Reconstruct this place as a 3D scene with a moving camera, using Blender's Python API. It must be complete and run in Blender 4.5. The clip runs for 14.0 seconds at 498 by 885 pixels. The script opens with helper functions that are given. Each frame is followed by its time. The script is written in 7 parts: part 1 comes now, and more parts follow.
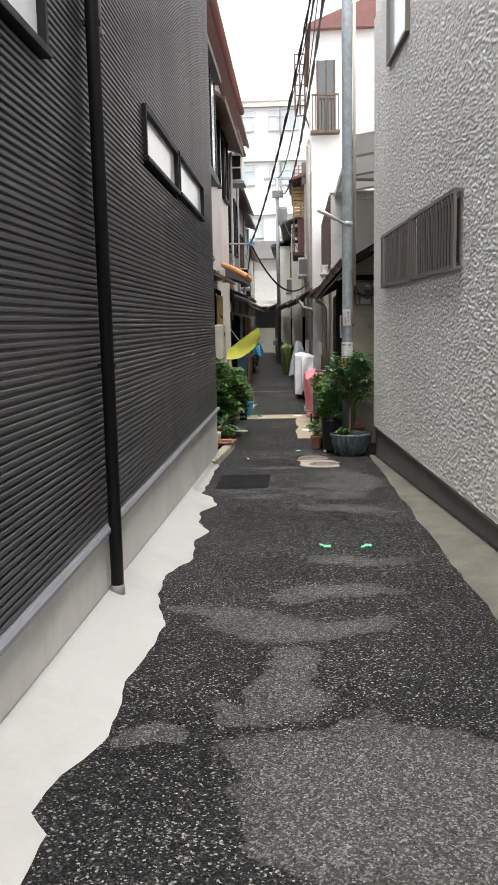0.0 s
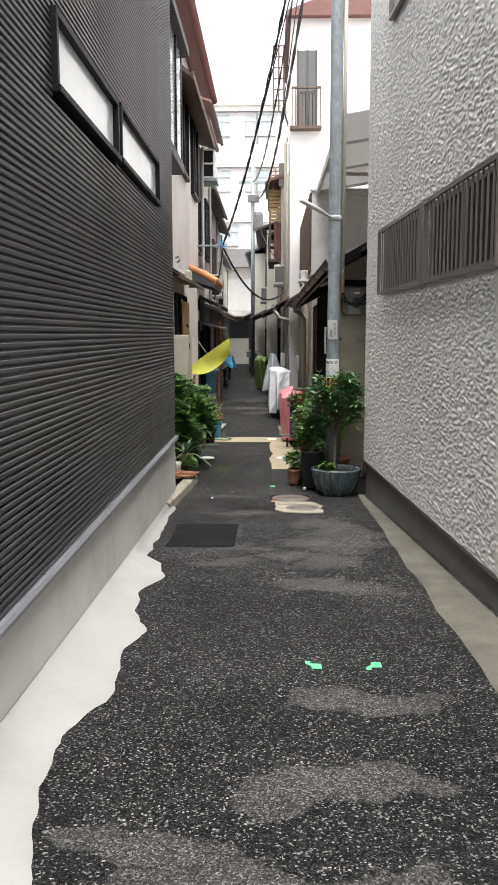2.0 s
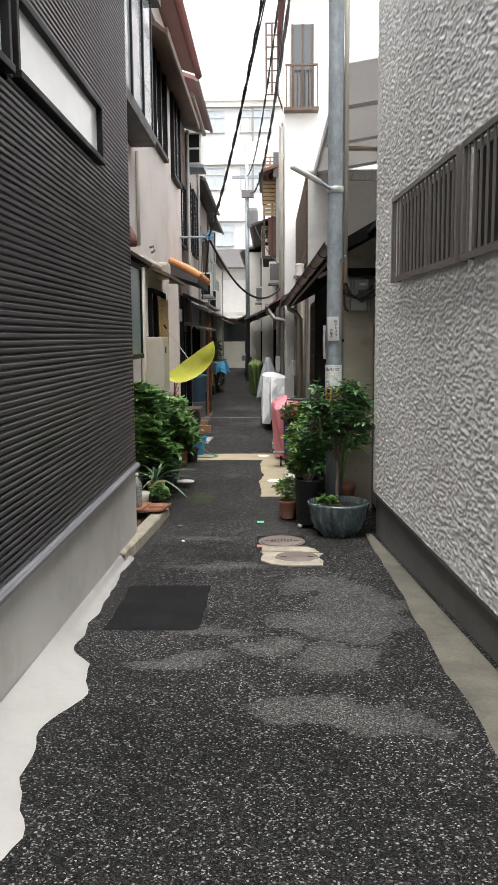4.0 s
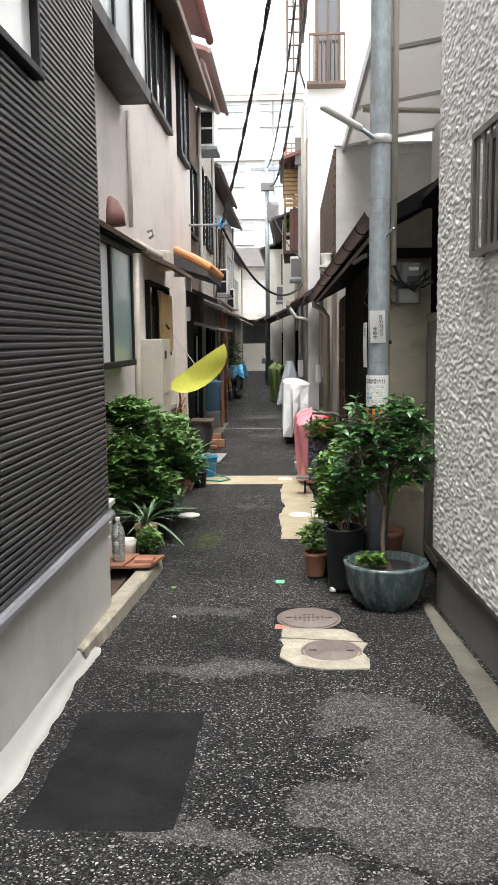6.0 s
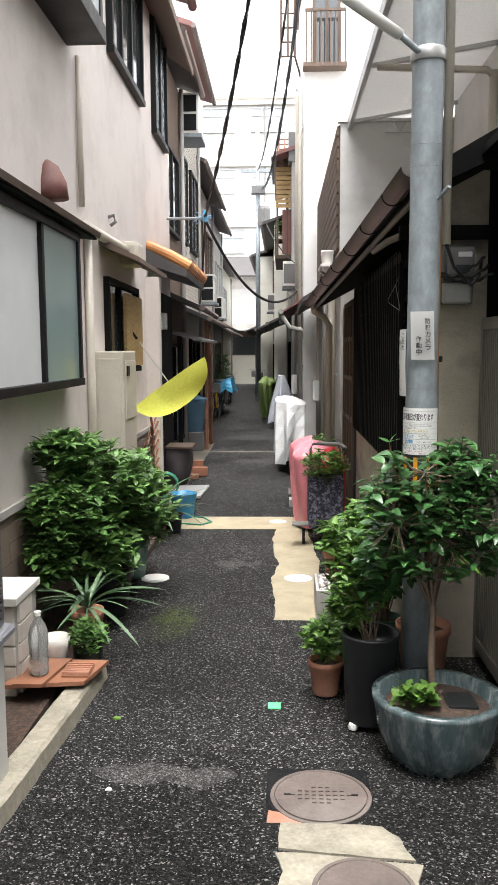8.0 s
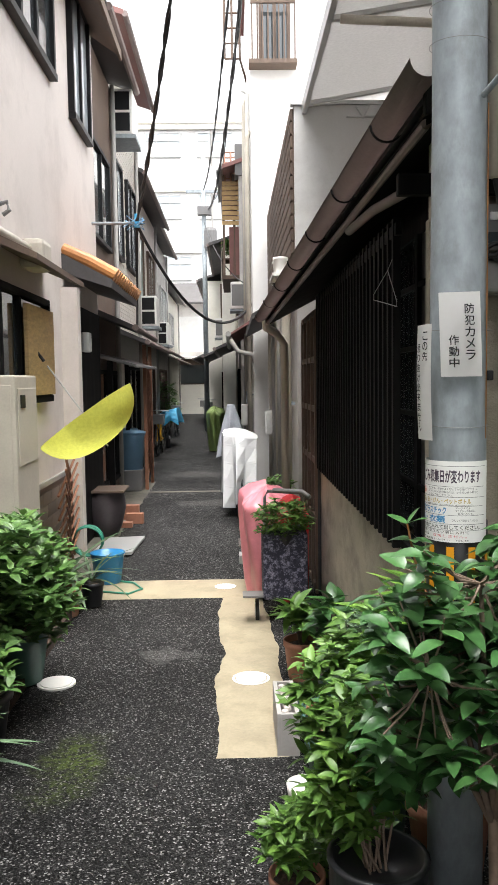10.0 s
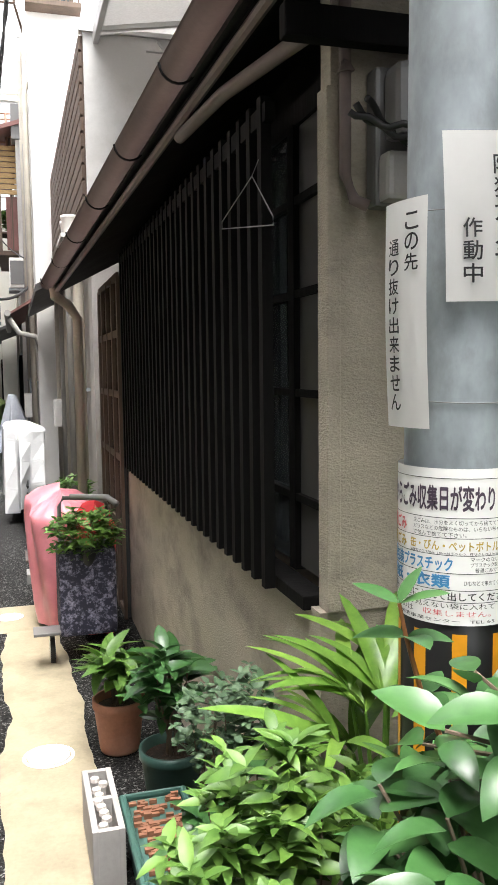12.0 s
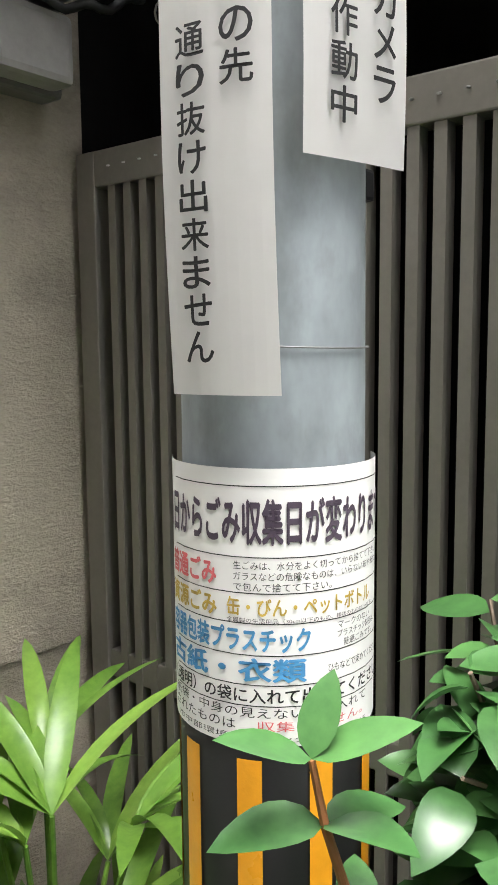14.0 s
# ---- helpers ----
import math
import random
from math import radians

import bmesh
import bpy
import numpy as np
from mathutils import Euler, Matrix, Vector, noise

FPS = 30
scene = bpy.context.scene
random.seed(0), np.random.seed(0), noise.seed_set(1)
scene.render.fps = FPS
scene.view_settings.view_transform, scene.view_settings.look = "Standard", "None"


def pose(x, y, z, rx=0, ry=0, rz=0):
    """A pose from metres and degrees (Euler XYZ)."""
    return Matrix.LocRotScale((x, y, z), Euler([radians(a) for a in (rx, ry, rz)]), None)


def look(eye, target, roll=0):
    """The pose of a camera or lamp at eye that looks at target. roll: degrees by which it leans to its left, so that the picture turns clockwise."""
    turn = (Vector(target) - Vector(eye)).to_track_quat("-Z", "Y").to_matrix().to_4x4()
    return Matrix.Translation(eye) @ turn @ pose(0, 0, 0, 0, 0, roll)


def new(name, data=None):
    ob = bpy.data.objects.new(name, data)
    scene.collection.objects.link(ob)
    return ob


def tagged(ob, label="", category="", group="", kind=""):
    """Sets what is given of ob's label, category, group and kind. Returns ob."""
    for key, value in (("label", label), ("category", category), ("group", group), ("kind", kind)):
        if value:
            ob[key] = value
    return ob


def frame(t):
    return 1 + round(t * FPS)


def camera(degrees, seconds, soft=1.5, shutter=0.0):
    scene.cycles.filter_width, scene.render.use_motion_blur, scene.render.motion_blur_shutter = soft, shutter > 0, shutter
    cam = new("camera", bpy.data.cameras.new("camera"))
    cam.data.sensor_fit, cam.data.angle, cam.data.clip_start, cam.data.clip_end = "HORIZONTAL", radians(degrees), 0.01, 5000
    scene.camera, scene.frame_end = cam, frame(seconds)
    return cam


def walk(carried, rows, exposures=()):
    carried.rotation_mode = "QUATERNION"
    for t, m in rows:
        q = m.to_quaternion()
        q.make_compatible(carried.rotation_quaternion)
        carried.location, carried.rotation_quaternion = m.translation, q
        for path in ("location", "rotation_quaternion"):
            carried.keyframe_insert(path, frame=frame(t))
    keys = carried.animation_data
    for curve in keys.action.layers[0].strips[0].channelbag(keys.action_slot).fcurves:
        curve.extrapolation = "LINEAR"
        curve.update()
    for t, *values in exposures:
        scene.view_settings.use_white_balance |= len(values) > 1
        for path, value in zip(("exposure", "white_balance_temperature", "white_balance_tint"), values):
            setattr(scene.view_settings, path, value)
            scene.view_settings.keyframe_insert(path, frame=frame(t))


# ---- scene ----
cam = camera(34.1, 14.0)
METRES, EYE, TILT, LEAN, TURN = 10.3, 1.5, 0.0, 0.0, 3.5
ROWS = [
    (0.0, 0.0, 0.0, 0.0, -0.17, -8.3, 1.18),
    (0.5, 0.0045, 0.0413, 0.0006, -1.58, -7.68, 0.47),
    (1.0, 0.0014, 0.0845, -0.0013, -1.75, -7.97, 1.12),
    (1.5, 0.0023, 0.1271, -0.0004, -2.56, -8.18, 1.06),
    (2.0, 0.008, 0.1702, 0.0013, -1.98, -7.62, 0.07),
    (2.5, 0.0122, 0.2131, 0.0007, -2.63, -7.7, 0.2),
    (3.0, 0.0212, 0.2578, -0.001, -3.7, -8.19, -0.01),
    (3.5, 0.0269, 0.2968, -0.0008, -2.87, -7.53, 0.28),
    (6.0, 0.0392, 0.5087, -0.0011, -0.56, -7.26, 0.64),
    (6.5, 0.0345, 0.5556, -0.0026, 0.04, -8.7, 1.37),
    (7.0, 0.0403, 0.601, -0.0049, -0.42, -9.95, 0.84),
    (7.5, 0.0434, 0.6396, -0.0037, -0.57, -8.91, 0.5),
    (8.0, 0.0449, 0.6799, -0.0001, -1.24, -6.47, 0.29),
    (10.5, 0.0609, 0.8596, -0.0061, -6.96, -4.44, 0.97),
    (11.0, 0.0615, 0.8871, -0.0076, -9.79, -4.62, 0.82),
    (11.5, 0.0645, 0.9145, -0.009, -12.32, -4.69, -0.0),
    (12.0, 0.0647, 0.9349, -0.012, -19.64, -5.22, 0.68),
    (12.5, 0.0631, 0.9536, -0.0109, -29.79, -4.88, 0.4),
    (13.0, 0.0664, 0.9677, -0.0115, -38.48, -4.31, -0.05),
    (13.5, 0.0716, 0.9818, -0.0139, -46.69, -5.04, 0.03),
    (14.0, 0.0748, 0.9919, -0.0165, -54.74, -6.69, 0.53),
]
walk(cam, [(t, pose(0, 0, EYE, TILT, LEAN, TURN) @ pose(METRES * x, METRES * y, METRES * z, 90 + pitch, roll, yaw)) for t, x, y, z, yaw, pitch, roll in ROWS],
     exposures=[(0.0, 1.75), (2.0, 1.9), (3.0, 1.65), (3.5, 1.7), (6.0, 2.2), (8.0, 2.3), (10.5, 2.3), (11.5, 2.5), (12.5, 2.8), (13.3, 2.7), (14.0, 2.95)])

# ---- world and light: an overcast noon over a narrow alley ----
world = bpy.data.worlds.new("overcast_sky")
scene.world = world
world.use_nodes = True
wn, wl = world.node_tree.nodes, world.node_tree.links
sky = wn.new("ShaderNodeTexSky")
sky.sky_type, sky.sun_disc = "NISHITA", False
sky.sun_elevation, sky.sun_rotation = radians(78), radians(175)
sky.air_density, sky.dust_density = 1.0, 4.0
grey = wn.new("ShaderNodeHueSaturation")
grey.inputs["Saturation"].default_value = 0.12
wl.new(sky.outputs["Color"], grey.inputs["Color"])
wl.new(grey.outputs["Color"], wn["Background"].inputs["Color"])
wn["Background"].inputs["Strength"].default_value = 0.15
sun_data = bpy.data.lights.new("sun", "SUN")
sun_data.energy, sun_data.angle, sun_data.color = 1.3, radians(40), (1.0, 0.97, 0.93)
sun = new("sun", sun_data)
sun.matrix_world = look((0.6, 3.6, 30), (0, 10, 0))
scene.view_settings.exposure = 0.0


# ---- materials ----
def nodes_of(name):
    m = bpy.data.materials.new(name)
    m.use_nodes = True
    nt = m.node_tree
    return m, nt.nodes, nt.links, nt.nodes["Principled BSDF"]


def ramp(n, l, fac, stops):
    r = n.new("ShaderNodeValToRGB")
    while len(r.color_ramp.elements) < len(stops):
        r.color_ramp.elements.new(0.5)
    for e, (p, c) in zip(r.color_ramp.elements, stops):
        e.position = p
        e.color = (*c, 1) if len(c) == 3 else (c[0], c[0], c[0], 1)
    l.new(fac, r.inputs["Fac"])
    return r.outputs["Color"]


def noise_at(n, l, vec, scale, detail=4, rough=0.6):
    t = n.new("ShaderNodeTexNoise")
    t.inputs["Scale"].default_value, t.inputs["Detail"].default_value, t.inputs["Roughness"].default_value = scale, detail, rough
    l.new(vec, t.inputs["Vector"])
    return t.outputs["Fac"]


def mix(n, l, fac, a, b, mode="MIX"):
    m = n.new("ShaderNodeMix")
    m.data_type, m.blend_type = "RGBA", mode
    for sock, v in ((m.inputs[0], fac), (m.inputs[6], a), (m.inputs[7], b)):
        if isinstance(v, (int, float)):
            sock.default_value = v
        elif isinstance(v, tuple):
            sock.default_value = (*v, 1)
        else:
            l.new(v, sock)
    return m.outputs[2]


def surf(name, col, var=0.25, scale=3.0, rough=0.6, bump=0.15, bscale=60.0, metal=0.0, stretch=(1, 1, 1),
         dirt=None, dirt_amount=0.4, random_tint=0.0, spec=0.5, dirt_scale=1.3):
    """A weathered surface: two scales of tone, dirt with its own shape, fine relief."""
    m, n, l, b = nodes_of(name)
    tc = n.new("ShaderNodeTexCoord")
    mp = n.new("ShaderNodeMapping")
    mp.inputs["Scale"].default_value = stretch
    l.new(tc.outputs["Object"], mp.inputs["Vector"])
    v = mp.outputs["Vector"]
    big, fine = noise_at(n, l, v, scale), noise_at(n, l, v, bscale, 3)
    lo = tuple(c * (1 - var) for c in col)
    hi = tuple(min(1, c * (1 + var)) for c in col)
    c = ramp(n, l, big, [(0.3, lo), (0.7, hi)])
    c = mix(n, l, 0.35, c, ramp(n, l, fine, [(0.3, lo), (0.7, hi)]))
    if dirt:
        mask = ramp(n, l, noise_at(n, l, v, dirt_scale, 6, 0.7), [(0.48, (0,)), (0.7, (dirt_amount,))])
        c = mix(n, l, mask, c, dirt)
    if random_tint:
        oi = n.new("ShaderNodeObjectInfo")
        k = ramp(n, l, oi.outputs["Random"], [(0.0, (1 - random_tint,)), (1.0, (1 + random_tint,))])
        c = mix(n, l, 1.0, c, k, "MULTIPLY")
    l.new(c, b.inputs["Base Color"])
    r = ramp(n, l, big, [(0.2, (max(0.02, rough - 0.12),)), (0.8, (min(1, rough + 0.1),))])
    l.new(r, b.inputs["Roughness"])
    b.inputs["Metallic"].default_value = metal
    b.inputs["Specular IOR Level"].default_value = spec
    if bump:
        bp = n.new("ShaderNodeBump")
        bp.inputs["Strength"].default_value, bp.inputs["Distance"].default_value = min(1, bump), 0.004
        l.new(fine, bp.inputs["Height"])
        l.new(bp.outputs["Normal"], b.inputs["Normal"])
    return m


def asphalt_material():
    m, n, l, b = nodes_of("worn_asphalt")
    tc = n.new("ShaderNodeTexCoord")
    v = tc.outputs["Object"]
    vor = n.new("ShaderNodeTexVoronoi")
    vor.inputs["Scale"].default_value = 165
    l.new(v, vor.inputs["Vector"])
    sep = n.new("ShaderNodeSeparateColor")
    l.new(vor.outputs["Color"], sep.inputs["Color"])
    chip = ramp(n, l, sep.outputs["Red"], [(0.0, (0.003, 0.003, 0.003)), (0.5, (0.011, 0.0109, 0.0108)), (0.88, (0.034, 0.0335, 0.0325)), (1.0, (0.24, 0.235, 0.23))])
    # sparse larger pale stones standing out of the binder
    big = n.new("ShaderNodeTexVoronoi")
    big.inputs["Scale"].default_value = 72
    l.new(v, big.inputs["Vector"])
    bsep = n.new("ShaderNodeSeparateColor")
    l.new(big.outputs["Color"], bsep.inputs["Color"])
    few = ramp(n, l, bsep.outputs["Blue"], [(0.925, (0,)), (0.95, (1,))])
    core = ramp(n, l, big.outputs["Distance"], [(0.28, (0.85,)), (0.5, (0,))])
    stone = mix(n, l, 1.0, few, core, "MULTIPLY")
    chip = mix(n, l, stone, chip, ramp(n, l, bsep.outputs["Green"], [(0.0, (0.09, 0.088, 0.085)), (1.0, (0.29, 0.285, 0.275))]))
    tone = ramp(n, l, noise_at(n, l, v, 0.9, 6), [(0.3, (0.6,)), (0.7, (1.5,))])
    c = mix(n, l, 1.0, chip, tone, "MULTIPLY")
    # dusty pale patches where the surface is worn smooth and dry
    warp = n.new("ShaderNodeTexNoise")
    warp.inputs["Scale"].default_value, warp.inputs["Detail"].default_value = 2.6, 5
    l.new(v, warp.inputs["Vector"])
    sh = n.new("ShaderNodeVectorMath")
    sh.operation = "MULTIPLY_ADD"
    sh.inputs[1].default_value, sh.inputs[2].default_value = (0.75, 0.75, 0), (-0.37, -0.37, 0)
    l.new(warp.outputs["Color"], sh.inputs[0])
    add = n.new("ShaderNodeVectorMath")
    l.new(v, add.inputs[0])
    l.new(sh.outputs["Vector"], add.inputs[1])
    total = None
    for cx, cy, rx, ry in ((.69, 8.13, .25, .4), (.42, 6.6, .38, .17), (.06, 7.47, .25, .12), (.4, 4.84, .32, .12), (.22, 4.2, .32, .2),
                           (.02, 3.64, .38, .17), (-.33, 3.85, .27, .12), (-.07, 3.03, .18, .38), (.27, 2.2, .5, .5), (-.42, 2.52, .15, .1),
                           (.37, 7.88, .27, .16), (.39, 7.25, .22, .14), (-.35, 7.18, .27, .1), (-.36, 9.1, .35, .13), (.5, 8.5, .27, .2),
                           (.6, 7.8, .3, .4), (-.32, 7.69, .25, .06), (.3, .8, .8, .8), (-.4, 10.0, .25, .12), (-.3, 13.4, .3, .15), (-.2, 19.5, .6, .3), (-.5, 23.0, .5, .5)):
        d = n.new("ShaderNodeVectorMath")
        d.operation = "MULTIPLY_ADD"
        d.inputs[1].default_value, d.inputs[2].default_value = (1.0 / rx, 1.0 / ry, 0), (-cx / rx, -cy / ry, 0)
        l.new(add.outputs["Vector"], d.inputs[0])
        le = n.new("ShaderNodeVectorMath")
        le.operation = "LENGTH"
        l.new(d.outputs["Vector"], le.inputs[0])
        if total is None:
            total = le.outputs["Value"]
        else:
            mi = n.new("ShaderNodeMath")
            mi.operation = "MINIMUM"
            l.new(total, mi.inputs[0])
            l.new(le.outputs["Value"], mi.inputs[1])
            total = mi.outputs["Value"]
    mask = ramp(n, l, total, [(0.4, (0.85,)), (0.95, (0.5,)), (1.3, (0.0,))])
    dust = ramp(n, l, sep.outputs["Green"], [(0.0, (0.028, 0.0272, 0.0265)), (0.7, (0.076, 0.0735, 0.071)), (1.0, (0.22, 0.214, 0.207))])
    c = mix(n, l, mask, c, dust)
    md = n.new("ShaderNodeVectorMath")
    md.operation = "MULTIPLY_ADD"
    md.inputs[1].default_value, md.inputs[2].default_value = (1 / 0.24, 1 / 0.35, 0), (0.66 / 0.24, -12.0 / 0.35, 0)
    l.new(add.outputs["Vector"], md.inputs[0])
    ml = n.new("ShaderNodeVectorMath")
    ml.operation = "LENGTH"
    l.new(md.outputs["Vector"], ml.inputs[0])
    patch = ramp(n, l, ml.outputs["Value"], [(0.3, (1,)), (1.1, (0,))])
    patch = mix(n, l, 1.0, patch, ramp(n, l, noise_at(n, l, v, 38, 4, 0.7), [(0.42, (0,)), (0.6, (0.8,))]), "MULTIPLY")
    c = mix(n, l, patch, c, (0.06, 0.085, 0.015))
    moss = ramp(n, l, noise_at(n, l, v, 1.7, 6, 0.7), [(0.62, (0,)), (0.78, (0.12,))])
    c = mix(n, l, moss, c, (0.05, 0.045, 0.03))
    l.new(c, b.inputs["Base Color"])
    b.inputs["Specular IOR Level"].default_value = 0.12
    l.new(ramp(n, l, total, [(0.6, (0.9,)), (1.2, (0.7,))]), b.inputs["Roughness"])
    bp = n.new("ShaderNodeBump")
    bp.inputs["Strength"].default_value, bp.inputs["Distance"].default_value = 0.7, 0.006
    l.new(vor.outputs["Distance"], bp.inputs["Height"])
    l.new(bp.outputs["Normal"], b.inputs["Normal"])
    return m


def stucco_material():
    m, n, l, b = nodes_of("trowelled_stucco")
    tc = n.new("ShaderNodeTexCoord")
    c = ramp(n, l, noise_at(n, l, tc.outputs["Object"], 0.8, 6), [(0.3, (0.71, 0.69, 0.67)), (0.7, (0.81, 0.79, 0.77))])
    l.new(c, b.inputs["Base Color"])
    b.inputs["Roughness"].default_value = 0.75
    bp = n.new("ShaderNodeBump")
    bp.inputs["Strength"].default_value, bp.inputs["Distance"].default_value = 0.5, 0.004
    l.new(noise_at(n, l, tc.outputs["Object"], 160, 4), bp.inputs["Height"])
    l.new(bp.outputs["Normal"], b.inputs["Normal"])
    return m


def leaf_material(name, col, back, rough=0.32, var=0.35):
    m, n, l, b = nodes_of(name)
    oi = n.new("ShaderNodeObjectInfo")
    ge = n.new("ShaderNodeNewGeometry")
    addn = n.new("ShaderNodeMath")
    addn.operation = "ADD"
    l.new(oi.outputs["Random"], addn.inputs[0])
    l.new(ge.outputs["Random Per Island"], addn.inputs[1])
    fr = n.new("ShaderNodeMath")
    fr.operation = "FRACT"
    l.new(addn.outputs[0], fr.inputs[0])
    tc = n.new("ShaderNodeTexCoord")
    c = ramp(n, l, fr.outputs[0], [(0.0, tuple(k * (1 - var) for k in col)), (0.6, col), (1.0, back)])
    fine = noise_at(n, l, tc.outputs["Object"], 45, 3)
    c = mix(n, l, 0.4, c, ramp(n, l, fine, [(0.3, tuple(k * 0.7 for k in col)), (0.7, back)]))
    l.new(c, b.inputs["Base Color"])
    b.inputs["Roughness"].default_value = rough
    b.inputs["Subsurface Weight"].default_value = 0.0
    b.inputs["Transmission Weight"].default_value = 0.0
    tr = n.new("ShaderNodeBsdfTranslucent")
    l.new(c, tr.inputs["Color"])
    ms = n.new("ShaderNodeMixShader")
    ms.inputs[0].default_value = 0.18
    l.new(b.outputs[0], ms.inputs[1])
    l.new(tr.outputs[0], ms.inputs[2])
    l.new(ms.outputs[0], n["Material Output"].inputs["Surface"])
    return m


def glass_material(name, col, rough):
    m, n, l, b = nodes_of(name)
    tc = n.new("ShaderNodeTexCoord")
    c = ramp(n, l, noise_at(n, l, tc.outputs["Object"], 1.5, 3), [(0.3, tuple(k * 0.85 for k in col)), (0.7, col)])
    l.new(c, b.inputs["Base Color"])
    b.inputs["Roughness"].default_value = rough
    b.inputs["Specular IOR Level"].default_value = 0.9
    b.inputs["Coat Weight"].default_value = 0.6
    b.inputs["Coat Roughness"].default_value = 0.03
    return m


ASPHALT = asphalt_material()
STUCCO = stucco_material()
SIDING = surf("charcoal_metal_siding", (0.055, 0.053, 0.056), 0.2, 1.2, 0.36, 0.05, 200, 0.0, spec=0.6)
BLACK_PAINT = surf("black_painted_metal", (0.007, 0.007, 0.008), 0.3, 4, 0.5, 0.03, 150, spec=0.25)
FLASHING = surf("blue_grey_flashing", (0.27, 0.275, 0.30), 0.15, 4, 0.35, 0.03, 120, 0.3)
FOUNDATION = surf("smooth_cement_render", (0.60, 0.585, 0.55), 0.08, 1.5, 0.8, 0.15, 90, dirt=(0.36, 0.35, 0.32), dirt_amount=0.5)
MORTAR = surf("fresh_white_mortar", (0.34, 0.334, 0.318), 0.07, 2.2, 0.75, 0.2, 40, dirt=(0.27, 0.262, 0.245), dirt_amount=0.6)
OLD_CONCRETE = surf("stained_concrete", (0.125, 0.117, 0.094), 0.45, 4, 0.85, 0.4, 70, dirt=(0.055, 0.05, 0.042), dirt_amount=0.85)
DARK_BASE = surf("dark_cement_base", (0.13, 0.125, 0.12), 0.25, 2, 0.75, 0.25, 60, dirt=(0.07, 0.07, 0.065), dirt_amount=0.6)
PALE_CONCRETE = surf("pale_worn_concrete", (0.29, 0.265, 0.21), 0.45, 6, 0.85, 0.5, 60, dirt=(0.16, 0.14, 0.11), dirt_amount=0.7, dirt_scale=5)
YELLOW_CONCRETE = surf("buff_concrete", (0.34, 0.29, 0.20), 0.18, 3, 0.85, 0.4, 60, dirt=(0.22, 0.19, 0.13), dirt_amount=0.8, dirt_scale=3.5)
PATCH = surf("fresh_asphalt_patch", (0.011, 0.011, 0.012), 0.7, 5, 0.85, 0.8, 120, dirt=(0.035, 0.035, 0.035), dirt_amount=0.5, spec=0.1)
IRON = surf("rusty_cast_iron", (0.125, 0.098, 0.088), 0.3, 9, 0.7, 0.5, 60, dirt=(0.24, 0.22, 0.20), dirt_amount=0.6)
# dark-stained timber, taken near black so its colour carries the eave's shade
WOOD_DARK = surf("shade_dark_timber", (0.006, 0.0057, 0.0056), 0.4, 5, 0.75, 0.4, 40, stretch=(1, 1, 0.15), spec=0.1)
WOOD_BROWN = surf("weathered_brown_timber", (0.11, 0.075, 0.055), 0.35, 5, 0.75, 0.4, 50, stretch=(1, 1, 0.2))
WOOD_RED = surf("red_brown_board", (0.26, 0.115, 0.065), 0.3, 5, 0.6, 0.3, 50, stretch=(1, 0.2, 1))
BEIGE_PLASTER = surf("beige_plaster", (0.43, 0.38, 0.305), 0.2, 2.5, 0.85, 1.0, 110, stretch=(1, 1, 1.8), dirt=(0.19, 0.165, 0.14), dirt_amount=0.8, dirt_scale=2.2)
PINK_PLASTER = surf("pinkish_house_render", (0.66, 0.60, 0.56), 0.08, 0.8, 0.8, 0.25, 70, dirt=(0.46, 0.41, 0.38), dirt_amount=0.55)
WHITE_WALL = surf("white_painted_wall", (0.78, 0.77, 0.75), 0.05, 0.8, 0.7, 0.1, 60, dirt=(0.6, 0.58, 0.55), dirt_amount=0.4)
DULL_WHITE = surf("dull_white_wall", (0.60, 0.595, 0.58), 0.06, 0.8, 0.75, 0.1, 60, dirt=(0.36, 0.35, 0.33), dirt_amount=0.5)
CREAM_WALL = surf("cream_wall", (0.74, 0.72, 0.65), 0.06, 0.8, 0.75, 0.1, 60, dirt=(0.52, 0.49, 0.43), dirt_amount=0.4)
GREY_WALL = surf("grey_mortar_wall", (0.42, 0.40, 0.38), 0.12, 1, 0.8, 0.2, 60, dirt=(0.24, 0.22, 0.2), dirt_amount=0.6)
TILE_WALL = surf("pale_wall_tiles", (0.58, 0.55, 0.5), 0.1, 4, 0.5, 0.1, 60, random_tint=0.1)
BROWN_TILE = surf("brown_wall_tiles", (0.20, 0.155, 0.125), 0.25, 4, 0.55, 0.2, 60, random_tint=0.2)
GALVANIZED = surf("galvanised_steel", (0.285, 0.32, 0.34), 0.28, 16, 0.55, 0.06, 45, 0.2, stretch=(1, 1, 0.55), dirt=(0.16, 0.17, 0.165), dirt_amount=0.7, dirt_scale=9)
ALU = surf("bronze_aluminium", (0.17, 0.155, 0.14), 0.12, 5, 0.4, 0.05, 90, 0.5)
GATE_ALU = surf("umber_aluminium_gate", (0.22, 0.205, 0.18), 0.12, 5, 0.45, 0.05, 90, 0.4)
ALU_PALE = surf("pale_aluminium", (0.5, 0.5, 0.49), 0.1, 5, 0.4, 0.05, 90, 0.5)
PVC = surf("beige_plastic_pipe", (0.50, 0.46, 0.39), 0.15, 3, 0.5, 0.05, 80, dirt=(0.3, 0.27, 0.22), dirt_amount=0.5)
PVC_GREY = surf("grey_plastic_pipe", (0.33, 0.32, 0.30), 0.15, 3, 0.5, 0.05, 80)
GUTTER = surf("mauve_brown_gutter", (0.165, 0.125, 0.115), 0.2, 3, 0.5, 0.08, 60, dirt=(0.26, 0.22, 0.2), dirt_amount=0.4)
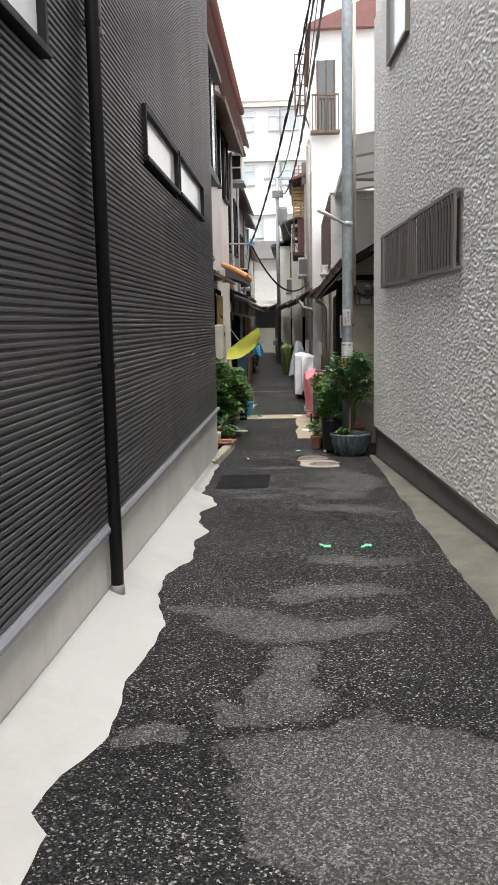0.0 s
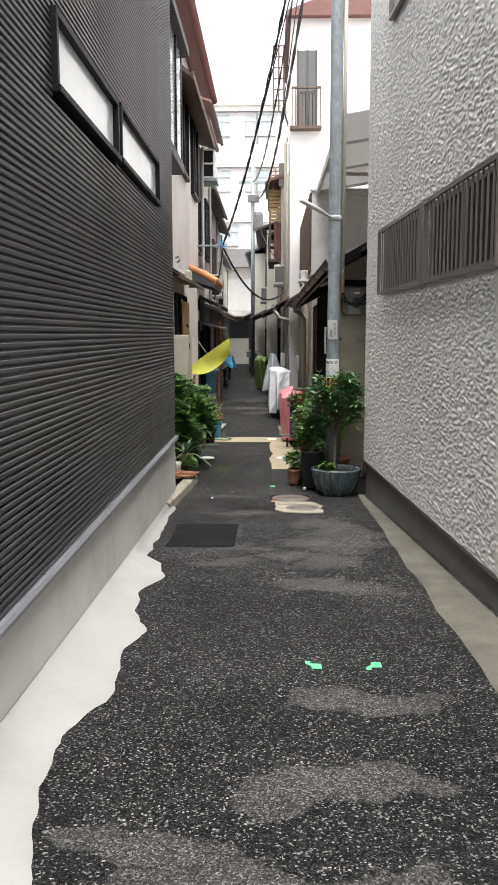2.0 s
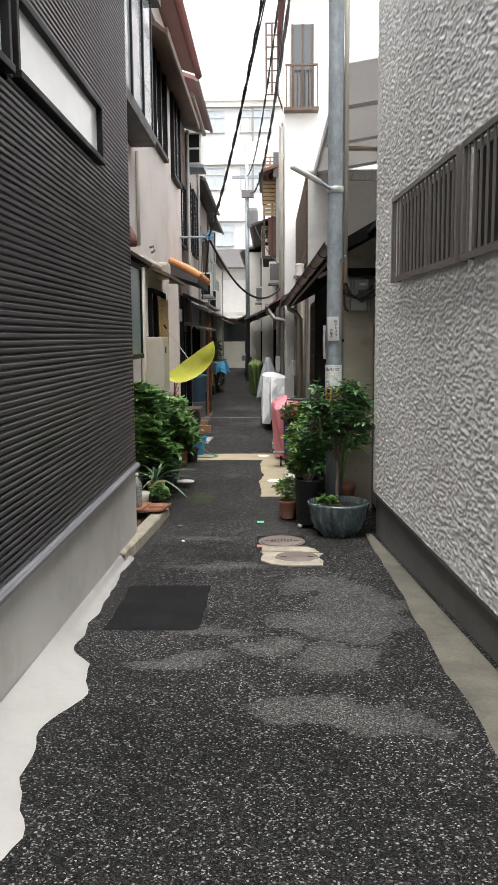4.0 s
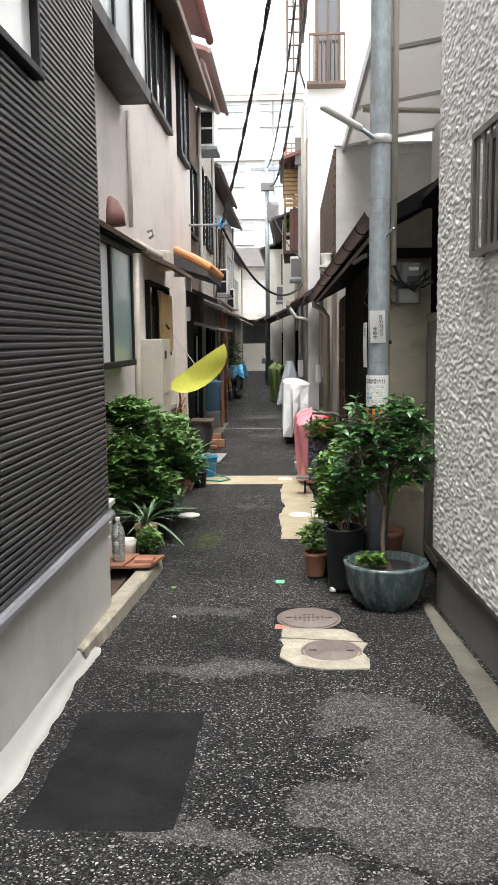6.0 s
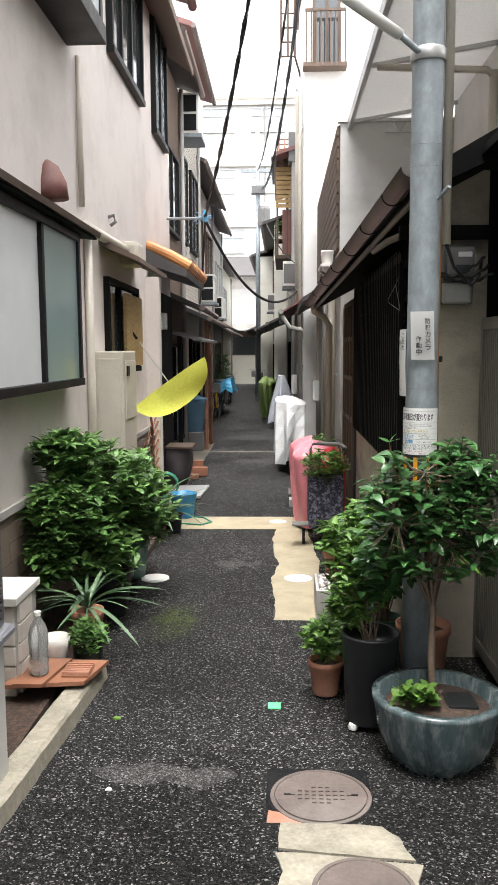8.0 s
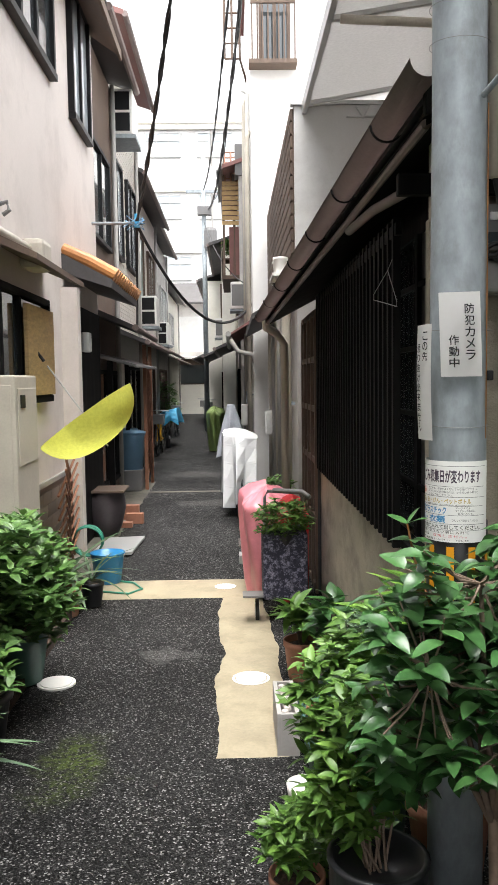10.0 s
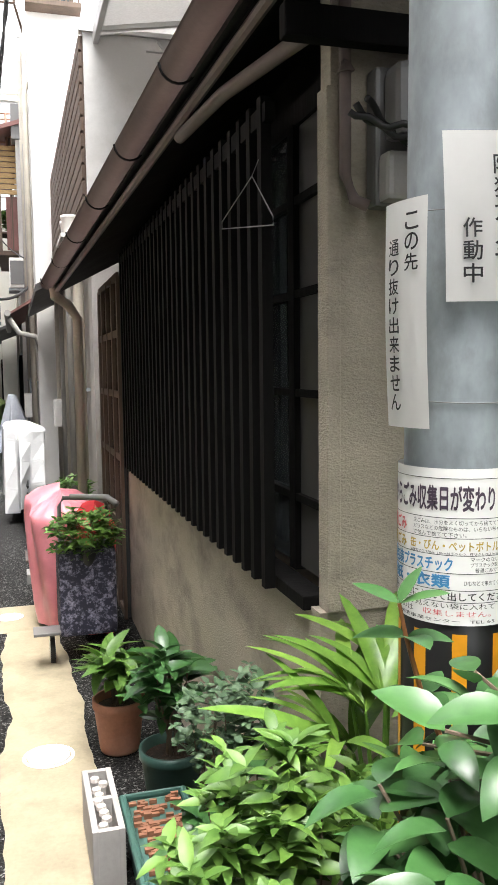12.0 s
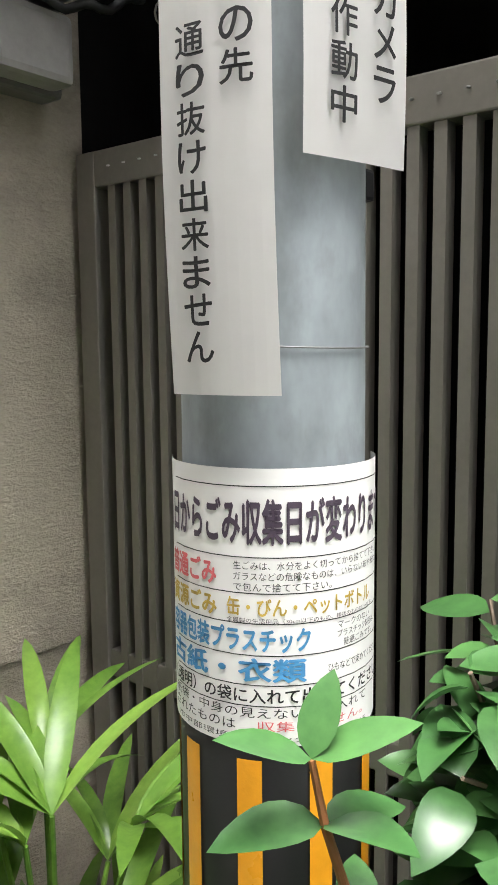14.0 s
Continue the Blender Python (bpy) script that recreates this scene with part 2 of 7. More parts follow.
FROSTED = glass_material("frosted_glass", (0.84, 0.86, 0.86), 0.35)
GREEN_GLASS = glass_material("greenish_frosted_glass", (0.26, 0.36, 0.35), 0.3)
DARK_GLASS = glass_material("dark_window_glass", (0.05, 0.06, 0.065), 0.08)
SASH_GLASS = surf("dark_figured_glass", (0.02, 0.02, 0.019), 0.3, 6, 0.5, 0.3, 60, spec=0.15)
GREY_PANE = glass_material("dusty_grey_glass", (0.075, 0.073, 0.07), 0.3)
PALE_GLASS = glass_material("pale_window_glass", (0.5, 0.55, 0.58), 0.15)
WHITE_PLASTIC = surf("white_plastic", (0.74, 0.73, 0.70), 0.06, 3, 0.45, 0.03, 80, dirt=(0.55, 0.53, 0.48), dirt_amount=0.3)
GREY_PLASTIC = surf("grey_plastic_housing", (0.16, 0.157, 0.155), 0.12, 4, 0.45, 0.04, 90)
CABLE = surf("black_cable", (0.015, 0.015, 0.016), 0.3, 8, 0.55, 0.1, 80)
PAPER = surf("white_plastic_sheet", (0.80, 0.79, 0.77), 0.03, 4, 0.4, 0.03, 60)
INK = surf("black_ink", (0.012, 0.012, 0.013), 0.1, 5, 0.5, 0)
INK_PURPLE = surf("aubergine_ink", (0.07, 0.05, 0.075), 0.15, 30, 0.5, 0)
INK_RED = surf("faded_red_ink", (0.62, 0.13, 0.14), 0.2, 30, 0.5, 0)
INK_YELLOW = surf("ochre_ink", (0.48, 0.34, 0.06), 0.25, 30, 0.5, 0)
INK_BLUE = surf("blue_ink", (0.06, 0.24, 0.46), 0.25, 30, 0.5, 0)
HAZARD_YELLOW = surf("reflective_yellow_sheet", (0.70, 0.30, 0.015), 0.1, 20, 0.35, 0.1, 120)
HAZARD_BLACK = surf("black_rubber_sheet", (0.008, 0.008, 0.008), 0.2, 9, 0.4, 0.05, 90)
RUST = surf("rust_stain", (0.42, 0.19, 0.06), 0.3, 9, 0.8, 0.2, 60)
GLAZE = surf("blue_green_glaze", (0.06, 0.085, 0.09), 0.5, 6, 0.22, 0.1, 40, stretch=(1.5, 1.5, 0.35), dirt=(0.30, 0.33, 0.32), dirt_amount=0.5, dirt_scale=14)
BLACK_POT = surf("black_plastic_pot", (0.015, 0.016, 0.018), 0.3, 6, 0.4, 0.1, 60)
TERRACOTTA = surf("terracotta", (0.36, 0.16, 0.10), 0.25, 6, 0.8, 0.3, 60, dirt=(0.4, 0.33, 0.28), dirt_amount=0.4)
GREEN_POT = surf("green_plastic_planter", (0.05, 0.12, 0.10), 0.2, 6, 0.45, 0.1, 60)
SOIL = surf("potting_soil", (0.045, 0.03, 0.022), 0.5, 30, 0.95, 1.0, 90, dirt=(0.16, 0.09, 0.06), dirt_amount=0.7, dirt_scale=40)
BARK = surf("grey_brown_bark", (0.16, 0.115, 0.085), 0.4, 12, 0.85, 0.6, 60)
TWIG = surf("orange_brown_twig", (0.34, 0.13, 0.05), 0.3, 12, 0.6, 0.2, 60)
ORANGE_TILE = surf("orange_clay_roof_tile", (0.52, 0.22, 0.07), 0.3, 5, 0.5, 0.2, 60, random_tint=0.15)
ROOF_DARK = surf("dark_roofing", (0.06, 0.055, 0.055), 0.3, 3, 0.6, 0.3, 40)
ROOF_RED = surf("red_brown_roofing", (0.19, 0.085, 0.075), 0.25, 4, 0.6, 0.2, 60)
YELLOW_CLOTH = leaf_material("yellow_umbrella_cloth", (0.80, 0.82, 0.16), (0.86, 0.87, 0.20), 0.5, 0.06)
YELLOW_CLOTH.node_tree.nodes["Mix Shader"].inputs[0].default_value = 0.62
SILVER_CLOTH = surf("silver_cover_cloth", (0.56, 0.565, 0.57), 0.06, 4, 0.75, 0.15, 30, spec=0.2)
GREY_CLOTH = surf("grey_cover_cloth", (0.33, 0.35, 0.39), 0.15, 4, 0.45, 0.2, 30)
GREEN_CLOTH = surf("olive_cover_cloth", (0.15, 0.21, 0.06), 0.2, 4, 0.6, 0.2, 30)
PINK_CLOTH = surf("pink_plastic_sheet", (0.72, 0.25, 0.30), 0.12, 5, 0.35, 0.2, 25)
RED_CLOTH = surf("red_nylon", (0.55, 0.03, 0.04), 0.2, 5, 0.5, 0.2, 30)
BLUE_PLASTIC = surf("blue_plastic", (0.03, 0.27, 0.60), 0.12, 5, 0.35, 0.03, 60)
DULL_BLUE = surf("dull_blue_bin", (0.16, 0.32, 0.48), 0.12, 5, 0.45, 0.05, 60)
SKY_TARP = surf("light_blue_tarp", (0.08, 0.42, 0.68), 0.2, 6, 0.5, 0.2, 30)
HOSE_GREEN = surf("green_hose", (0.04, 0.25, 0.17), 0.2, 9, 0.4, 0.05, 90)
BIKE_YELLOW = surf("yellow_bicycle_paint", (0.75, 0.42, 0.02), 0.1, 5, 0.35, 0.02, 60)
RUBBER = surf("black_rubber", (0.02, 0.02, 0.02), 0.2, 6, 0.7, 0.1, 90)
MARKING = surf("green_marking_tape", (0.12, 0.60, 0.26), 0.12, 20, 0.5, 0.1, 80)
DARK_POT = surf("dark_stoneware", (0.06, 0.05, 0.055), 0.25, 4, 0.4, 0.1, 40)
STRAW = surf("reed_screen", (0.42, 0.28, 0.13), 0.35, 12, 0.8, 0.5, 90, stretch=(1, 1, 4))
BOTTLE = surf("clear_plastic_with_water", (0.55, 0.58, 0.58), 0.1, 9, 0.06, 0.1, 40)
BOTTLE.node_tree.nodes["Principled BSDF"].inputs["Transmission Weight"].default_value = 0.75
LEAF_CAMELLIA = leaf_material("camellia_leaf", (0.042, 0.125, 0.036), (0.085, 0.21, 0.06), 0.3)
LEAF_PALM = leaf_material("lady_palm_leaf", (0.11, 0.25, 0.035), (0.24, 0.40, 0.07), 0.32)
LEAF_LIGHT = leaf_material("light_green_leaf", (0.075, 0.175, 0.03), (0.17, 0.31, 0.055), 0.45)
LEAF_SHRUB = leaf_material("shrub_leaf", (0.075, 0.17, 0.045), (0.17, 0.31, 0.075), 0.42)
LEAF_GREY = leaf_material("grey_green_leaf", (0.08, 0.15, 0.08), (0.17, 0.26, 0.14), 0.45)
CANOPY = leaf_material("milky_polycarbonate", (0.62, 0.61, 0.60), (0.66, 0.65, 0.64), 0.4, 0.04)
CANOPY.node_tree.nodes["Mix Shader"].inputs[0].default_value = 0.4
FLORAL = surf("navy_floral_cloth", (0.016, 0.017, 0.035), 0.3, 9, 0.7, 0.1, 60, dirt=(0.36, 0.35, 0.45), dirt_amount=0.9, dirt_scale=42)


# ---- mesh helpers ----
def base_of(ob):
    v = Vector((0, 0, 0))
    while ob:
        v += ob.location
        ob = ob.parent
    return v


def thing(name, at, label, category, group="", kind=""):
    ob = new(name)
    ob.empty_display_size = 0.1
    ob.location = at
    return tagged(ob, label, category, group, kind)


def part(name, bm, material, parent=None, label="", smooth=False):
    """Links a bmesh in world coordinates as one mesh under its thing or part."""
    if parent:
        bmesh.ops.translate(bm, verts=bm.verts, vec=-base_of(parent))
    me = bpy.data.meshes.new(name)
    bm.normal_update()
    bm.to_mesh(me)
    bm.free()
    me.materials.append(material)
    if smooth:
        for p in me.polygons:
            p.use_smooth = True
    ob = new(name, me)
    if parent:
        ob.parent = parent
    if label:
        ob["label"] = label
    return ob


def piece(name, me, parent, m):
    ob = new(name, me)
    ob.parent = parent
    ob.matrix_local = Matrix.Translation(-base_of(parent)) @ m
    return ob


def box(x0, x1, y0, y1, z0, z1, bevel=0.0, bm=None):
    bm = bm or bmesh.new()
    r = bmesh.ops.create_cube(bm, size=1)
    vs = r["verts"]
    bmesh.ops.scale(bm, vec=(abs(x1 - x0), abs(y1 - y0), abs(z1 - z0)), verts=vs)
    bmesh.ops.translate(bm, vec=((x0 + x1) / 2, (y0 + y1) / 2, (z0 + z1) / 2), verts=vs)
    if bevel:
        es = list({e for v in vs for e in v.link_edges})
        bmesh.ops.bevel(bm, geom=es, offset=bevel, segments=2, affect="EDGES", profile=0.6)
    return bm


def prism(poly, axis, a, b, bm=None):
    """A polygon in the plane across one axis, given thickness from a to b."""
    bm = bm or bmesh.new()

    def at(p, c):
        return {"x": (c, p[0], p[1]), "y": (p[0], c, p[1]), "z": (p[0], p[1], c)}[axis]
    lo = [bm.verts.new(at(p, a)) for p in poly]
    hi = [bm.verts.new(at(p, b)) for p in poly]
    k = len(poly)
    faces = [bm.faces.new(lo), bm.faces.new(hi)]
    faces += [bm.faces.new((lo[i], lo[(i + 1) % k], hi[(i + 1) % k], hi[i])) for i in range(k)]
    bmesh.ops.recalc_face_normals(bm, faces=faces)
    return bm


def tube(points, r, sides=10, bm=None, r_end=None):
    bm = bm or bmesh.new()
    pts = [Vector(p) for p in points]
    rings = []
    for i, p in enumerate(pts):
        d = (pts[min(i + 1, len(pts) - 1)] - pts[max(i - 1, 0)]).normalized()
        u = d.orthogonal().normalized() if abs(d.z) > 0.95 else d.cross(Vector((0, 0, 1))).normalized()
        if abs(d.z) > 0.95:
            u = (Vector((1, 0, 0)) - d * d.x).normalized()
        w = d.cross(u)
        rr = r if r_end is None else r + (r_end - r) * i / (len(pts) - 1)
        rings.append([bm.verts.new(p + (u * math.cos(a) + w * math.sin(a)) * rr) for a in (2 * math.pi * k / sides for k in range(sides))])
    fs = []
    for a, b in zip(rings, rings[1:]):
        fs += [bm.faces.new((a[k], a[(k + 1) % sides], b[(k + 1) % sides], b[k])) for k in range(sides)]
    fs += [bm.faces.new(rings[0][::-1]), bm.faces.new(rings[-1])]
    bmesh.ops.recalc_face_normals(bm, faces=fs)
    return bm


def lathe(profile, at, sides=32, bm=None):
    """Turns (radius, height) pairs about an upright axis at a place."""
    bm = bm or bmesh.new()
    x, y, z = at
    rings = [[bm.verts.new((x + max(r, 0.0005) * math.cos(a), y + max(r, 0.0005) * math.sin(a), z + h)) for a in (2 * math.pi * k / sides for k in range(sides))] for r, h in profile]
    fs = []
    for a, b in zip(rings, rings[1:]):
        fs += [bm.faces.new((a[k], a[(k + 1) % sides], b[(k + 1) % sides], b[k])) for k in range(sides)]
    fs += [bm.faces.new(rings[0][::-1]), bm.faces.new(rings[-1])]
    bmesh.ops.recalc_face_normals(bm, faces=fs)
    return bm


def sheet(f, nu, nv, bm=None, thick=0.0):
    """A curved sheet from a function of two parameters in 0..1."""
    bm = bm or bmesh.new()
    g = [[bm.verts.new(f(i / nu, j / nv)) for j in range(nv + 1)] for i in range(nu + 1)]
    fs = [bm.faces.new((g[i][j], g[i + 1][j], g[i + 1][j + 1], g[i][j + 1])) for i in range(nu) for j in range(nv)]
    if thick:
        bmesh.ops.solidify(bm, geom=fs, thickness=thick)
    return bm


def fz(y):
    """Height of the alley's surface, which falls gently and then runs level."""
    y = max(y, -6.0)
    z = 0.033 - 0.04 * (y - 5.23)
    return z if z > -0.17 else -0.21 + 0.04 * math.exp((z + 0.17) / 0.04)


def fbm(x, y, s):
    return noise.fractal(Vector((x * s, y * s, 0.37)), 0.7, 2.0, 4)


# ---- the ground ----
ys = [-300, -60, -6] + [-5 + 0.5 * i for i in range(40)] + [15, 16, 20, 30, 48, 70, 400]
ys = sorted(set(ys))
bm = bmesh.new()
cols = [[bm.verts.new((x, y, fz(y))) for x in (-400, -30, -8, -2, -1, 0, 1, 2, 8, 30, 400)] for y in ys]
for a, b in zip(cols, cols[1:]):
    for i in range(len(a) - 1):
        bm.faces.new((a[i], a[i + 1], b[i + 1], b[i]))
tagged(part("ground", bm, ASPHALT), "dark worn asphalt alley surface with pale patches", "ground", kind="structure")


def film_on_ground(name, left, right, y0, y1, n, lift, material, label, category, rise=0.0, m=6):
    """A thin layer laid on the ground between two edges that wander along y; rise lifts its left edge."""
    def f(u, w):
        y = y0 + (y1 - y0) * u
        a, b = left(y), right(y)
        x = a + (b - a) * w
        edge = 0.0 if 0 < w < 1 and 0 < u < 1 else -0.012
        return (x, y, fz(y) + lift + edge + rise * (1 - w) ** 2)
    return tagged(part(name, sheet(f, n, m), material, None, "", True), label, category, kind="structure")


def white_edge(y):
    """Ragged outer edge of the white mortar."""
    ys = (-4, 0, 1.95, 2.06, 2.27, 2.5, 3.02, 3.67, 3.98, 4.53, 4.92, 5.44, 5.73, 6.05, 6.45, 6.8, 7.14, 7.33, 9.31, 9.5)
    xs = (-.7, -.72, -.67, -.75, -.74, -.65, -.68, -.64, -.74, -.79, -.67, -.73, -.65, -.78, -.81, -.69, -.78, -.89, -.93, -.95)
    return float(np.interp(y, ys, xs)) + 0.022 * fbm(y, 3.1, 4.0)


def right_wall_x(y):
    return 0.955 + 0.06 * (10.2 - y)


film_on_ground("pavement_white_mortar", lambda y: -0.985, white_edge, -4, 9.35, 260, 0.012, MORTAR, "fresh white mortar strip with ragged edge along the house", "mortar strip", 0.075, 8)
film_on_ground("pavement_gutter_strip", lambda y: right_wall_x(y) - 0.07 - 0.056 * (10.2 - y) - 0.025 * fbm(y, 9.1, 2.0), lambda y: right_wall_x(y) - 0.004, -4, 10.25, 120, 0.01, OLD_CONCRETE, "stained concrete strip along the stucco wall", "concrete strip")
film_on_ground("pavement_asphalt_patch", lambda y: -0.87 + 0.02 * fbm(y, 1.0, 3), lambda y: -0.24 + 0.012 * fbm(y, 5.0, 4), 7.62, 8.57, 24, 0.006, PATCH, "dark rectangular asphalt repair patch", "asphalt patch")
film_on_ground("pavement_buff_strip", lambda y: -0.05 + 0.035 * fbm(y, 2.0, 2.6) - 0.02 * math.sin(y * 5), lambda y: 0.36 + 0.02 * fbm(y, 7.0, 3) - 0.05 * max(0, (y - 13.5)), 12.0, 14.72, 60, 0.008, YELLOW_CONCRETE, "buff concrete trench strip in the asphalt", "concrete strip")
film_on_ground("pavement_buff_cross_strip", lambda y: -1.15, lambda y: 0.30 + 0.02 * fbm(y, 4, 3), 14.68, 15.25, 16, 0.011, YELLOW_CONCRETE, "buff concrete strip crossing the alley", "concrete strip", 0, 30)
film_on_ground("pavement_pale_seam", lambda y: -1.3, lambda y: 0.5, 20.6, 20.75, 4, 0.006, OLD_CONCRETE, "pale concrete seam across the alley", "concrete strip", 0, 12)
film_on_ground("pavement_house_edge", lambda y: -1.6, lambda y: -1.12 - 0.01 * (y - 15) + 0.03 * fbm(y, 3, 2), 15.3, 22, 40, 0.009, OLD_CONCRETE, "mossy concrete edge under the house fronts", "concrete strip")

# ---- the charcoal house with corrugated siding ----
def siding(parent, y0, y1, z0, z1, x, holes, pitch=0.031):
    """Horizontal corrugation, course by course: a flat face with a recessed groove; windows are cut out of the courses."""
    shared = {}
    for i in range(int((z1 - z0) / pitch)):
        z = z0 + i * pitch
        spans = [(y0, y1)]
        for a, b, c, d in holes:
            if c - pitch < z < d:
                spans = [s for (p, q) in spans for s in ((p, min(q, a)), (max(p, b), q)) if s[1] - s[0] > 0.01]
        for p, q in spans:
            if (p, q) not in shared:
                bm = bmesh.new()
                prof = ((x - 0.010, 0), (x - 0.001, 0.004), (x, 0.007), (x, 0.018), (x - 0.003, 0.021), (x - 0.012, 0.025), (x - 0.012, pitch))
                a = [bm.verts.new((u, p, w)) for u, w in prof]
                b = [bm.verts.new((u, q, w)) for u, w in prof]
                for k in range(len(prof) - 1):
                    bm.faces.new((a[k], a[k + 1], b[k + 1], b[k]))
                bmesh.ops.recalc_face_normals(bm, faces=bm.faces)
                me = bpy.data.meshes.new("siding_course")
                bm.to_mesh(me)
                bm.free()
                me.materials.append(SIDING)
                shared[(p, q)] = me
            piece("siding_course", shared[(p, q)], parent, Matrix.Translation((0, 0, z)))


def window_in_x(parent, x, y0, y1, z0, z1, frame_mat, glass, side=1, depth=0.05, bar=0.045, name="window", mullions=(), set_back=0.02):
    """A window in a wall that runs along y; side is the way it faces along x."""
    xs = sorted((x - side * 0.05, x + side * depth))
    w = part(name, box(xs[0], xs[1], y0, y1, z1 - bar, z1, 0.004), frame_mat, parent)
    part("sill", box(xs[0], xs[1] + (0.01 if side > 0 else 0), y0, y1, z0, z0 + bar, 0.004), frame_mat, w)
    for y in (y0, y1 - bar):
        part("jamb", box(xs[0], xs[1], y, y + bar, z0 + bar, z1 - bar, 0.004), frame_mat, w)
    for y in mullions:
        part("mullion", box(xs[0], xs[1] - 0.01, y - bar / 2, y + bar / 2, z0 + bar, z1 - bar, 0.003), frame_mat, w)
    gx = x + side * (depth - set_back - 0.02)
    edges = [y0 + bar * 0.7, *mullions, y1 - bar * 0.7]
    for a, b in zip(edges, edges[1:]):
        part("pane", box(gx - 0.004, gx + 0.004, a, b, z0 + bar * 0.7, z1 - bar * 0.7), glass, w)
    return w


charcoal = thing("house", (-3.5, 3, 0), "charcoal house clad in horizontal corrugated metal siding", "house")
holes = [(5.47, 6.95, 2.57, 2.93), (7.03, 8.80, 2.58, 2.95), (1.6, 3.34, 2.55, 3.7)]
siding(charcoal, -1.5, 9.87, 0.50, 5.7, -0.985, holes)
bm = box(-6.5, -1.10, -1.5, 9.86, -0.4, 5.7)
part("wall_core", bm, SIDING, charcoal)
part("corner_trim", box(-1.11, -0.990, 9.862, 9.892, 0.50, 5.7, 0.004), SIDING, charcoal)
part("flashing", prism([(-1.1, 0.50), (-0.965, 0.498), (-0.955, 0.484), (-0.955, 0.466), (-1.1, 0.466)], "y", -1.5, 9.90), FLASHING, charcoal, "blue-grey metal flashing strip")
part("foundation", box(-1.10, -0.99, -1.5, 9.87, -0.5, 0.465, 0.003), FOUNDATION, charcoal, "smooth pale cement foundation")
for (a, b, c, d) in holes:
    window_in_x(charcoal, -0.99, a, b, c, d, BLACK_PAINT, FROSTED, 1, 0.032, 0.034)

pipe = thing("downpipe", (-0.94, 4.0, 0.1), "black square-edged drain pipe down the charcoal wall", "drain pipe")
part("pipe", tube([(-0.94, 4.0, 0.17), (-0.94, 4.0, 3.5), (-0.94, 4.0, 5.7)], 0.033, 20), BLACK_PAINT, pipe, "", True)
part("boot", lathe([(0.036, 0), (0.038, 0.05), (0.036, 0.085)], (-0.94, 4.0, 0.10), 20), GREY_PLASTIC, pipe, "grey plastic boot", True)
for z in (1.3, 2.9, 4.5):
    part("bracket", box(-0.99, -0.90, 3.985, 4.015, z, z + 0.02), BLACK_PAINT, pipe)
cond = thing("conduit", (-0.955, 4.22, 2.93), "short pale conduit end clipped to the charcoal wall", "conduit")
part("tube", tube([(-0.955, 4.22, 2.95), (-0.955, 4.22, 5.7)], 0.011, 10), ALU_PALE, cond, "", True)
part("cap", box(-0.985, -0.94, 4.2, 4.24, 2.93, 2.96, 0.004), GREY_PLASTIC, cond)

# ---- the stucco house ----
stucco = thing("house", (3.5, 4, 0), "house with pale grey rough trowelled stucco wall", "house")
bm = prism([(right_wall_x(-1) + 0.012, -1), (right_wall_x(10.2) + 0.012, 10.2), (5, 10.2), (5, -1)], "z", 0.213, 5.8)
part("wall", bm, STUCCO, stucco)


def stucco_skin(y0, y1, z0, z1, step):
    """The coarse dragged relief of the render, as real depth."""
    ny, nz = int((y1 - y0) / step), int((z1 - z0) / (0.8 * step))
    verts = []
    for j in range(nz + 1):
        z = z0 + 0.8 * step * j
        for i in range(ny + 1):
            y = y0 + step * i
            w = noise.noise(Vector((y * 7, z * 9, 5.0)))
            # short combed ridges, drawn out along the wall and stacked like ripples
            h = noise.noise(Vector((y * 25 + 1.0 * w, (z + 0.07 * y) * 72 + 1.2 * w, 1.7))) + 0.35 * noise.noise(Vector((y * 40, z * 95, 8.1)))
            h = max(-0.42, min(0.5, h))
            verts.append((right_wall_x(y) - 0.006 - 0.0078 * h, y, z))
    faces = [(a, a + 1, a + ny + 2, a + ny + 1) for j in range(nz) for a in range(j * (ny + 1), j * (ny + 1) + ny)]
    me = bpy.data.meshes.new("stucco_skin")
    me.from_pydata(verts, [], faces)
    me.materials.append(STUCCO)
    me.polygons.foreach_set("use_smooth", [True] * len(me.polygons))
    me.flip_normals()
    ob = new("stucco_skin", me)
    ob.parent = stucco
    ob.matrix_local = Matrix.Translation(-base_of(stucco))
    return ob


stucco_skin(2.2, 10.2, 0.213, 5.0, 0.0092)
bm = prism([(right_wall_x(-1) + 0.02, -1), (right_wall_x(10.19) + 0.02, 10.18), (5, 10.18), (5, -1)], "z", -0.6, 0.19)
part("foundation", bm, DARK_BASE, stucco, "dark cement base course")
bm = prism([(right_wall_x(-1) - 0.008, -1), (right_wall_x(10.2) - 0.008, 10.205), (5, 10.205), (5, -1)], "z", 0.188, 0.212)
part("drip_edge", bm, ALU, stucco, "thin metal drip edge")


